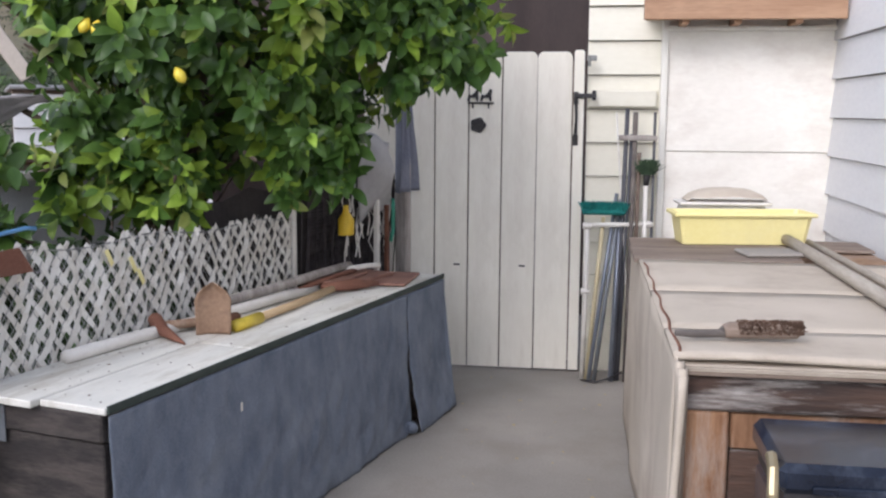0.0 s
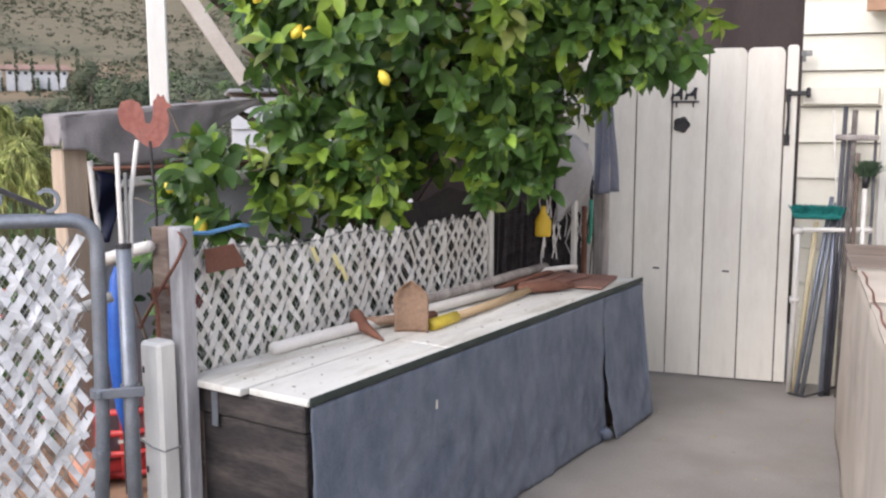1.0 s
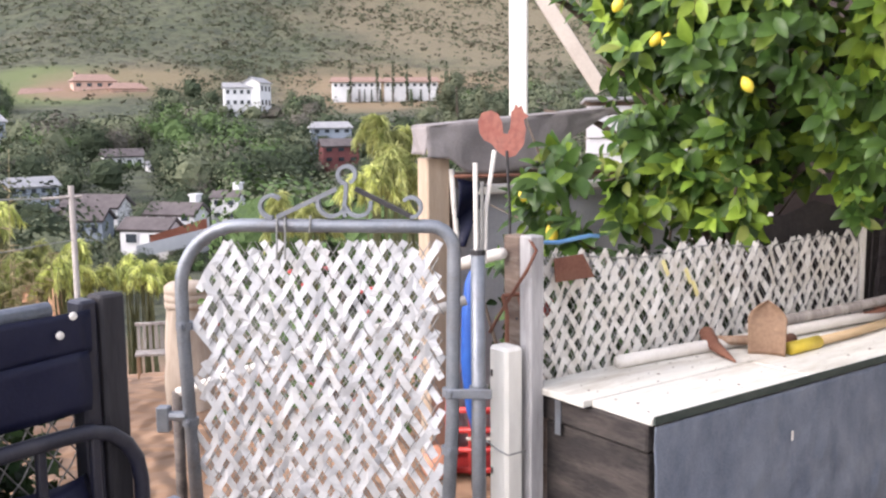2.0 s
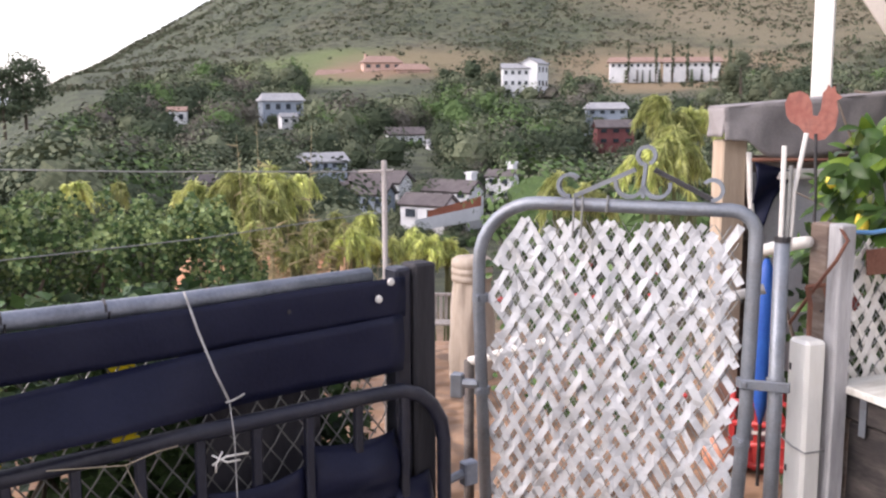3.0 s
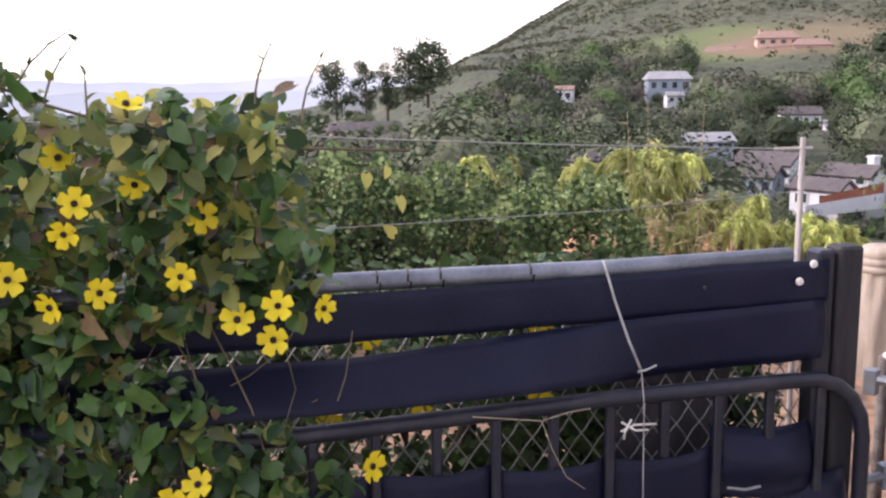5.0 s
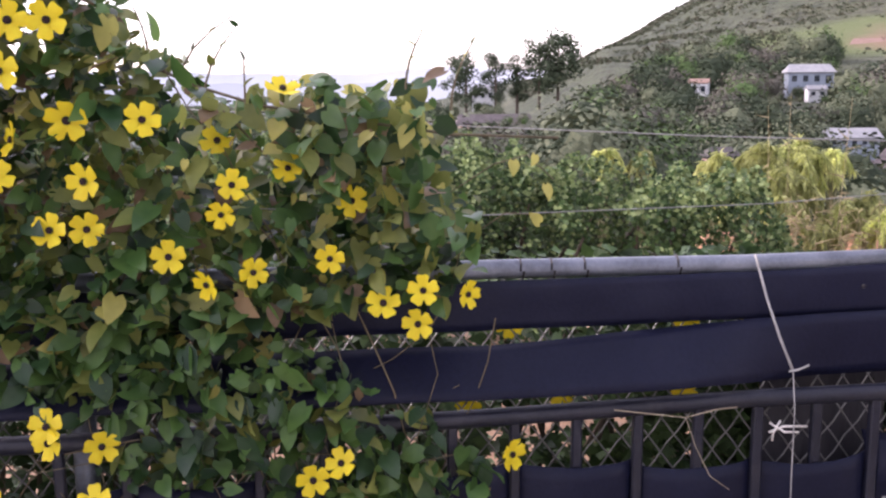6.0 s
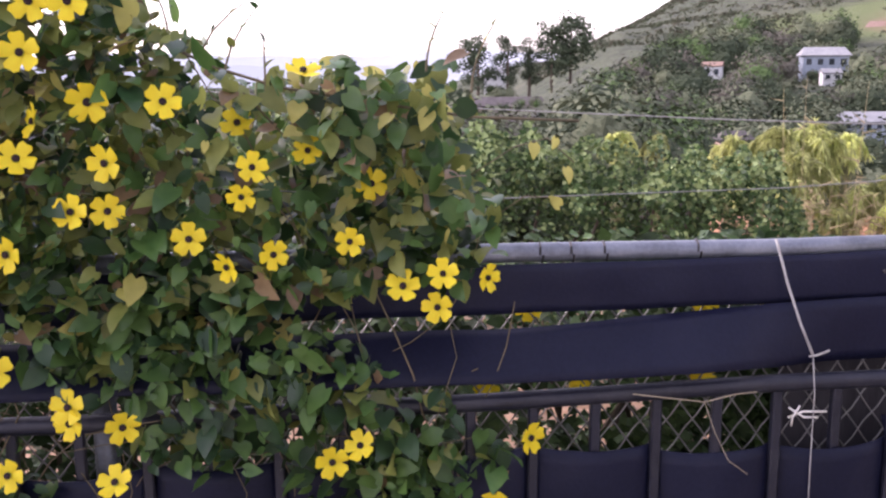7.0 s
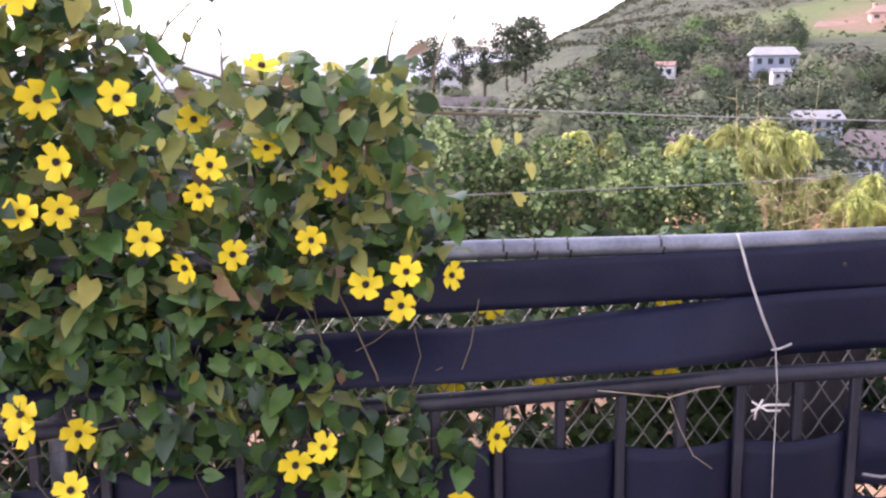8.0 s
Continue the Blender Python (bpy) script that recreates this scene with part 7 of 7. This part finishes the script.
# ------------------------------------------------------------------ shed, posts and clutter beyond the bench
SHED = pose(-2.319, 3.625, -0.012, 0, 0, 59.2)     # x along the shed's front


def build_shed():
    s = thing("lean_to_shed", SHED, "low lean-to shed with grey sheet walls under a grey tarp", "shed")
    part("corner_post", Geo().box(-0.005, 0.105, 0.0, 0.10, -0.03, 1.36, 0.006), surface("tan_timber", (0.36, 0.27, 0.19), (0.48, 0.38, 0.28), 6, 0.8, 0.3, stretch=(2, 2, .3), dirt=(0.24, 0.18, 0.13), dirt_amount=0.5), s, "tan timber corner post")
    part("white_edge", Geo().tube([(0.108, -0.01, 1.31), (0.118, -0.012, 1.15), (0.135, -0.012, 0.98), (0.14, -0.01, 0.4)], 0.013, 8), WHITE_PIPE, s, "white pipe edging", True)
    wall = Geo().sheet(26, 14, lambda u, v: (0.16 + 1.35 * u, 0.05 + 0.02 * noise.noise(Vector((u * 6, v * 3, 1))), -0.03 + 1.25 * v))
    thick(part("sheet_wall", wall, WALL_GREY, s, "mottled grey sheet wall", True), 0.012)
    def tarp(u, v):
        x = -0.03 + 1.0 * u
        top = 1.495 + 0.075 * u
        low = 1.365 - 0.075 * smooth_step(0.08, 0.2, u) + 0.25 * smooth_step(0.42, 1.0, u)
        return (x, -0.05 - 0.012 * v + 0.016 * noise.noise(Vector((u * 6, v * 1.2, 3))) + 0.006 * noise.noise(Vector((u * 22, v * 3, 5))), top + (low - top) * v + 0.008 * noise.noise(Vector((u * 8, v, 9))))
    thick(part("tarp", Geo().sheet(40, 12, tarp), TARP_GREY, s, "grey tarp drooping over the front", True), 0.006)
    roof = Geo().sheet(24, 10, lambda u, v: (-0.03 + 1.0 * u, -0.05 + 0.14 * v, 1.495 + 0.075 * u + 0.004 * v))
    thick(part("tarp_top", roof, TARP_GREY, s, "", True), 0.006)
    thick(part("tarp_side", Geo().sheet(10, 8, lambda u, v: (-0.032 + 0.006 * math.sin(v * 4 + u * 6), -0.05 + 0.14 * u, 1.495 - 0.12 * v)), TARP_GREY, s, "", True), 0.006)
    part("rusty_bar", Geo().tube([(0.08, -0.09, 1.283), (0.5, -0.09, 1.275), (1.15, -0.09, 1.275)], 0.008, 7), RUST, s, "thin rusty bar", True)
    part("ledge", Geo().box(0.22, 1.5, -0.05, 0.02, 1.195, 1.235, 0.008), WHITE_PIPE, s, "white rail along the wall")
    dark = Geo().sheet(10, 10, lambda u, v: (0.125 + 0.035 * u + 0.17 * (1 - v) ** 1.6 * u, -0.03 - 0.02 * math.sin(v * 6 + u * 3), 1.27 - 0.30 * v - 0.05 * u * (1 - v)))
    thick(part("black_sack", dark, BLACK_STRAP, s, "torn black plastic hanging at the corner", True), 0.004)
    part("back_wall", Geo().box(0.1, 1.5, 0.11, 0.14, -0.03, 1.29), DARK_WOOD, s)
    # tall white post with a slanting brace
    p = thing("roof_post", pose(-2.935, 5.64, 0, 0, 0, 25), "tall white-painted square post with a slanting brace", "post")
    part("post", Geo().box(-0.056, 0.056, -0.056, 0.056, -0.05, 3.1, 0.006), WHITE_WOOD, p)
    part("brace", Geo().box(-0.045, 0.045, -0.03, 0.03, 0, 1.25, 0.005), surface("tan_paint", (0.46, 0.40, 0.34), (0.58, 0.52, 0.45), 5, 0.7, 0.2), p, "tan slanting brace", m=pose(0.52, 0.0, 1.68, 0, -33, 0))
    part("beam", Geo().box(-0.6, 2.2, -0.06, 0.06, 2.9, 3.05, 0.006), WHITE_WOOD, p)
    lap_wall("neighbour_wall", 1.25, -0.05, 1.62, 0.11, 0.016, SIDING_WHITE, pose(-2.76, 6.30, 0, 0, 0, 25), "white clapboard shed wall behind the lemon tree")
    solid("shed_roof", Geo().box(-0.02, 1.3, -0.05, 1.4, 0, 0.03, 0.01), ROOF_PALE, pose(-2.76, 6.30, 1.622, 0, 0, 25), "pale low shed roof", "roof")
    brown = surface("brown_sheet", (0.03, 0.02, 0.018), (0.055, 0.038, 0.033), 3, 0.8, 0.3, 60, stretch=(2, 2, .5), dirt=(0.03, 0.02, 0.018), dirt_amount=0.5)
    # runs on past the gate as an added dark backdrop behind the lemon tree
    solid("brown_screen", Geo().sheet(30, 12, lambda u, v: (-3.0 + 4.0 * u, 7.3 + 0.04 * math.sin(u * 40) + 0.03 * noise.noise(Vector((u * 9, v * 3, 2))), 3.2 * v)), brown, HOUSE, "dark brown fabric screen beyond the gate, continued as a dark backdrop", "screen", smooth=True)


def build_corner_clutter():
    """Odds and ends between the end of the lattice and the plank gate."""
    M = BENCH @ pose(-0.47, 0, 0)
    net = Geo()
    for k in range(46):
        y = 1.86 + k * 0.022
        net.tube([(0.01 * math.sin(k * 2.1), y, 0.5), (0.012 * math.sin(k), y + 0.03 * math.sin(k * 1.7), 0.8), (0.01, y + 0.04 * math.sin(k * 0.9), 1.12 + 0.05 * math.sin(k))], 0.0035 + 0.002 * (k % 3), 4)
        net.tube([(0.015, 1.86 + 0.02 * (k % 7), 0.55 + 0.013 * k), (0.0, 2.3, 0.56 + 0.013 * k + 0.03 * math.sin(k)), (0.01, 2.86, 0.55 + 0.013 * k)], 0.0025, 4)
    solid("dark_net", net, surface("dark_net_cord", (0.02, 0.016, 0.018), (0.06, 0.05, 0.05), 20, 0.9, 0), M, "tangled black netting on the fence corner", "net")
    pale = Geo()
    for k in range(30):
        y, z = random.uniform(2.2, 2.75), random.uniform(0.7, 1.0)
        pale.tube([(0.03, y, z), (0.03, y + random.gauss(0, .03), z + 0.08), (0.03, y + random.gauss(0, .05), z + 0.17)], 0.004, 4)
    solid("dry_stalks", pale, WHITE_PIPE, M, "pale dry stalks caught in the netting", "stalks", kind="stuff")
    # reaches on behind the woven strips to darken the shaded hollow and gaps
    solid("dark_sheet", Geo().sheet(16, 10, lambda u, v: (-0.10 + 0.03 * noise.noise(Vector((u * 5, v * 3, 0))), 1.15 + 1.80 * u, 0.0 + (1.13 + 0.05 * noise.noise(Vector((u * 6, 0, 4)))) * v)), surface("dark_sheeting", (0.02, 0.017, 0.017), (0.05, 0.042, 0.04), 5, 0.9, 0.3), M, "dark sheeting behind the fence corner, extended to deepen the shade there", "sheet", smooth=True)
    bag = Geo().sheet(16, 16, lambda u, v: (0.05 + 0.09 * math.sin(math.pi * u) * math.sin(math.pi * min(1, v * 1.0 + .05)) + 0.015 * noise.noise(Vector((u * 4, v * 4, 8))), 2.33 + 0.38 * u + 0.03 * v, 1.36 - 0.36 * v - 0.07 * (1 - u) * v + 0.03 * math.sin(u * 5)))
    thick(solid("plastic_bag", bag, surface("grey_white_plastic", (0.34, 0.33, 0.33), (0.46, 0.45, 0.44), 4, 0.4, 0.5, 30, dirt=(0.2, 0.19, 0.18), dirt_amount=0.5), M, "grubby grey plastic bag hanging on the fence", "bag", smooth=True), 0.004)
    cloth = Geo().sheet(14, 18, lambda u, v: (0.10 + 0.03 * math.sin(u * 14 + v * 2), 2.74 + (0.06 + 0.24 * v) * u - 0.05 * v, 1.58 - 0.52 * v + 0.08 * u * (1 - v)))
    thick(solid("hung_cloth", cloth, surface("blue_grey_rag", (0.16, 0.17, 0.22), (0.27, 0.28, 0.33), 6, 0.95, 0.4, 120), M, "blue-grey rag hanging from the post", "rag", smooth=True), 0.004)
    solid("leaning_post", Geo().box(0.03, 0.10, 2.83, 2.90, 0, 1.55, 0.008), GREY_POST, M, "grey weathered post beside the gate", "post")
    jug = Geo().lathe([(0.001, 0), (0.036, 0.0), (0.040, 0.01), (0.040, 0.075), (0.018, 0.11), (0.013, 0.13), (0.013, 0.145), (0.001, 0.146)], 12)
    j = thing("yellow_bottle", M @ pose(0.10, 2.12, 0.90), "small yellow plastic bottle hung on the fence", "bottle")
    part("body", jug, surface("bright_yellow_plastic", (0.66, 0.42, 0.02), (0.76, 0.52, 0.04), 5, 0.5, 0.1), j, "", True)
    part("hook_wire", Geo().tube([(0, 0, 0.14), (0, 0, 0.20), (-0.08, 0, 0.22)], 0.002, 5), DARK_METAL, j)
    green = surface("green_hose", (0.03, 0.22, 0.14), (0.05, 0.30, 0.20), 9, 0.5, 0.1)
    solid("hose_end", Geo().tube([(0.08, 2.70, 1.03), (0.09, 2.68, 0.95), (0.085, 2.69, 0.86), (0.08, 2.67, 0.80)], 0.011, 8), green, M, "short green hose end hanging down", "hose", smooth=True)
    solid("red_stake", Geo().box(0.055, 0.075, 2.64, 2.665, 0.0, 1.0, 0.003), RUST, M, "rust-red stake at the fence corner", "stake")
    solid("pale_stake", Geo().box(0.06, 0.085, 2.50, 2.53, 0.0, 1.10, 0.003), WHITE_PIPE, M, "pale wooden stake at the fence corner", "stake")


def build_tools():
    """Long-handled tools leaning on the cream wall beside the gate."""
    M = HOUSE @ pose(0, 5.56, 0)
    steel = surface("blue_grey_tube", (0.16, 0.18, 0.22), (0.26, 0.28, 0.33), 8, 0.4, 0.1, metal=0.5)
    teal = surface("teal_bristle", (0.005, 0.13, 0.12), (0.012, 0.22, 0.19), 25, 0.8, 0.4, 200)
    def pole(name, a, b, r, mat, label, cat="pole"):
        return solid(name, Geo().tube([Vector(a), Vector(a).lerp(Vector(b), .5), Vector(b)], r, 8), mat, M, label, cat, smooth=True)
    br = thing("broom", M, "broom with a teal bristle head and wooden pole", "broom")
    part("pole", Geo().tube([(0.045, -0.10, 0.0), (0.12, -0.05, 0.92)], 0.012, 8), surface("pale_yellow_wood", (0.5, 0.42, 0.25), (0.62, 0.54, 0.34), 8, 0.6, 0.2), br, "pale yellow wooden pole", True)
    part("head", Geo().box(0.0, 0.24, -0.09, -0.03, 0.935, 0.965, 0.01), teal, br)
    bristles = Geo()
    for i in range(900):
        x = random.uniform(0.0, 0.24)
        p = Vector((x, random.uniform(-.085, -.035), 0.955))
        bristles.tube([p, p + Vector((random.gauss(0, .012), random.gauss(0, .014), random.uniform(0.03, 0.055)))], [0.003, 0.0015], 3, caps=False)
    part("bristles", bristles, teal, br, "teal bristles")
    t = thing("pipe_frame", M, "white plastic pipe frame leaning on the wall", "pipe")
    part("pipe", Geo().tube([(0.02, -0.09, 0.0), (0.03, -0.07, 0.5), (0.03, -0.06, 0.86)], 0.014, 8), WHITE_PIPE, t, "", True)
    part("pipe", Geo().tube([(0.02, -0.06, 0.875), (0.2, -0.06, 0.88), (0.39, -0.05, 0.885)], 0.014, 8), WHITE_PIPE, t, "", True)
    for x, y, z in ((0.03, -0.065, 0.87), (0.028, -0.072, 0.50), (0.36, -0.052, 0.884)):
        part("coupling", Geo().tube([(x - 0.025, y, z), (x + 0.025, y, z)], 0.019, 8), WHITE_PIPE, t, "", True)
    sq = thing("squeegee", M, "white-poled squeegee with a pale bar head", "squeegee")
    part("pole", Geo().tube([(0.22, -0.10, 0.0), (0.26, -0.03, 1.38)], 0.009, 8), surface("dark_pole", (0.04, 0.04, 0.05), (0.08, 0.08, 0.09), 8, 0.5, 0.1), sq, "dark pole", True)
    part("head", Geo().box(0.19, 0.40, -0.06, -0.03, 1.345, 1.375, 0.006), GREY_POST, sq, "pale bar head")
    gb = thing("scrub_brush", M, "white-poled brush with dark green bristles", "brush")
    part("pole", Geo().tube([(0.345, -0.09, 0.0), (0.345, -0.05, 1.12)], 0.013, 8), WHITE_PIPE, gb, "white pole", True)
    part("socket", Geo().tube([(0.345, -0.05, 1.10), (0.35, -0.05, 1.17)], [0.014, 0.022], 8), DARK_METAL, gb, "", True)
    g = Geo()
    for i in range(700):
        p = Vector((0.35 + random.gauss(0, .012), -0.05 + random.gauss(0, .01), 1.16))
        g.tube([p, p + Vector((random.gauss(0, .028), random.gauss(0, .02), random.uniform(0.03, 0.085)))], [0.003, 0.0015], 3, caps=False)
    part("bristles", g, surface("dark_green_bristle", (0.03, 0.055, 0.03), (0.06, 0.10, 0.05), 25, 0.9, 0.2), gb, "dark green bristles")
    pole("steel_pole", (0.055, -0.16, 0.0), (0.19, -0.02, 1.05), 0.011, steel, "blue-grey steel pole leaning on the wall")
    pole("steel_pole", (0.085, -0.17, 0.0), (0.205, -0.03, 0.98), 0.012, GALV, "bright steel tube leaning on the wall")
    pole("steel_pole", (0.18, -0.12, 0.0), (0.215, -0.02, 1.02), 0.015, steel, "dark steel pole leaning on the wall")
    pole("dark_pole", (0.205, -0.10, 0.0), (0.235, -0.02, 1.52), 0.012, bpy.data.materials["dark_pole"], "long dark pole leaning on the wall")
    pole("brown_pole", (0.26, -0.12, 0.0), (0.28, -0.02, 1.50), 0.014, GREY_WOOD, "grey-brown wooden pole leaning on the wall")
    pole("brown_pole", (0.29, -0.13, 0.0), (0.305, -0.03, 1.28), 0.012, DARK_WOOD, "dark brown wooden pole leaning on the wall")
    pole("thin_cane", (0.30, -0.11, 0.0), (0.175, -0.01, 1.50), 0.005, WHITE_PIPE, "thin pale cane leaning on the wall")
    pole("dark_pole", (0.38, -0.10, 0.0), (0.385, -0.02, 1.50), 0.008, bpy.data.materials["dark_pole"], "thin dark pole leaning on the wall")
    solid("nailed_board", Geo().box(0.02, 0.395, 0.075, 0.108, 1.53, 1.62, 0.004), SIDING_CREAM, M, "cream board nailed across the siding", "board")
    solid("cable", Geo().tube([(0.02, -0.16, 0.012), (0.10, -0.20, 0.012), (0.18, -0.16, 0.03), (0.26, -0.12, 0.06)], 0.006, 6), DARK_METAL, M, "black cable on the concrete by the wall", "cable", smooth=True)


def build_yard():
    """Things on the soil beyond the wire gate."""
    st = thing("stump_post", pose(-4.02, 3.80, -0.05), "pale weathered log post with a bound top", "post")
    def bark(u, v):
        a, z = 2 * math.pi * u, 0.58 * v
        r = (0.135 - 0.030 * v) * (1 + 0.16 * noise.noise(Vector((math.cos(a) * 2.2, math.sin(a) * 2.2, z * 3))) + 0.07 * noise.noise(Vector((math.cos(a) * 6, math.sin(a) * 6, z * 5))))
        return (r * math.cos(a), r * math.sin(a), z)
    part("log", Geo().sheet(36, 16, bark), surface("pale_log", (0.36, 0.29, 0.22), (0.52, 0.44, 0.36), 5, 0.9, 0.7, 30, stretch=(2, 2, .4), dirt=(0.22, 0.17, 0.12), dirt_amount=0.5), st, "", True)
    part("binding", Geo().lathe([(0.092, 0.555), (0.116, 0.562), (0.118, 0.590), (0.108, 0.597), (0.118, 0.604), (0.119, 0.630), (0.109, 0.637), (0.118, 0.645), (0.116, 0.675), (0.095, 0.695), (0.05, 0.70)], 18), bpy.data.materials["pale_log"], st, "", True)
    red = surface("red_plastic", (0.45, 0.03, 0.03), (0.58, 0.06, 0.05), 6, 0.45, 0.1)
    c = thing("plastic_crate", pose(-2.10, 3.80, -0.03, 0, 0, 30), "red plastic crate with open slotted sides", "crate")
    for z in (0.0, 0.09, 0.18, 0.27):
        g = Geo()
        for a, b in (((-.2, -.14), (.2, -.14)), ((.2, -.14), (.2, .14)), ((.2, .14), (-.2, .14)), ((-.2, .14), (-.2, -.14))):
            g.tube([(a[0], a[1], z + .02), (b[0], b[1], z + .02)], 0.014, 6)
        part("rail", g, red, c, "", True)
    for x in (-.2, -.1, 0, .1, .2):
        for y in (-.14, .14):
            part("slat", Geo().box(x - .012, x + .012, y - .008, y + .008, 0, .30, .002), red, c)
    part("floor", Geo().box(-.19, .19, -.13, .13, 0.0, 0.015), red, c)
    part("white_label", Geo().box(-.12, .12, -.158, -.155, .16, .175), WHITE_PIPE, c, "white trim line")
    blue = surface("blue_tarp", (0.01, 0.06, 0.30), (0.02, 0.11, 0.42), 6, 0.5, 0.3)
    u = thing("folded_umbrella", pose(-2.02, 3.48, -0.03), "folded blue umbrella standing behind the gate", "umbrella")
    part("canopy", Geo().lathe([(0.005, 0.25), (0.03, 0.35), (0.05, 0.55), (0.045, 0.75), (0.03, 0.88), (0.01, 0.93)], 9), blue, u, "blue folded cloth", True)
    part("shaft", Geo().tube([(0, 0, 0), (0, 0, 0.98)], 0.008, 7), DARK_METAL, u)
    solid("ball", Geo().lathe([(0.001, -.075)] + [(0.075 * math.cos(radians(a)), 0.075 * math.sin(radians(a))) for a in range(-75, 90, 15)] + [(0.001, .075)], 14), surface("orange_ball", (0.5, 0.2, 0.12), (0.6, 0.28, 0.17), 4, 0.5, 0.1), pose(-2.22, 3.52, 0.04), "faded orange ball on the soil behind the gate", "ball", smooth=True)
    b = thing("garden_bench", pose(-4.75, 4.2, -0.05, 0, 0, 45) @ Matrix.Scale(0.5, 4), "small weathered slatted wooden garden bench", "bench")
    for k in range(6):
        part("slat", Geo().box(-.2 + k * .07, -.16 + k * .07, -.02, .0, .32, .62, .003), GREY_POST, b)
    part("top_rail", Geo().box(-.22, .22, -.03, .01, .62, .66, .003), GREY_POST, b)
    part("seat", Geo().box(-.22, .22, -.25, .0, .28, .31, .003), GREY_POST, b)
    for x in (-.2, .18):
        for y in (-.24, -.03):
            part("leg", Geo().box(x, x + .03, y, y + .03, 0, .28, .002), BROWN_WOOD, b)
    # low white rail seen through the gate, and clods on the soil
    solid("rail_pipe", Geo().tube([(-2.44, 2.27, 0.626), (-2.0, 2.52, 0.79), (-1.62, 2.76, 0.93)], 0.016, 8), WHITE_PIPE, Matrix(), "white pipe rail behind the wire gate", "rail", smooth=True)
    solid("rail_stake", Geo().tube([(-2.44, 2.27, -0.05), (-2.44, 2.27, 0.63)], 0.018, 8), GREY_WOOD, Matrix(), "dark stake carrying the white pipe", "stake", smooth=True)
    plants = Geo()
    reds = []
    for k in range(420):
        x, y = random.uniform(-3.4, -2.5), random.uniform(3.2, 4.4)
        p = Vector((x, y, random.uniform(0.05, 0.85)))
        plants.add(*leaf_shape(0.06, 0.035, 0, .3, .2), leaf_pose(p, (1, -1, 0.3), random.uniform(.7, 1.3), .2, .7))
        if k % 22 == 0:
            reds.append(p + Vector((.03, -.03, 0)))
    f = thing("flower_bush", Matrix(), "leafy bush with small red blooms behind the gate", "bush")
    part("foliage", plants, LEMON_LEAF, f)
    bloom = Geo().lathe([(0.001, -.012), (0.018, 0), (0.02, .01), (0.001, .016)], 7).mesh("bloom", red, True)
    for p in reds:
        part("bloom", bloom, red, f, m=Matrix.Translation(p))
    part("stems", Geo().tube([(-2.95, 3.8, -0.05), (-2.9, 3.75, 0.4), (-2.85, 3.7, 0.8)], 0.012, 6).tube([(-2.95, 3.8, 0.1), (-3.15, 3.7, 0.5), (-3.2, 3.6, 0.75)], 0.01, 6).tube([(-2.95, 3.8, 0.1), (-2.7, 3.9, 0.45), (-2.65, 3.95, 0.75)], 0.01, 6), BARK, f)


build_shed()
build_corner_clutter()
build_tools()
build_yard()
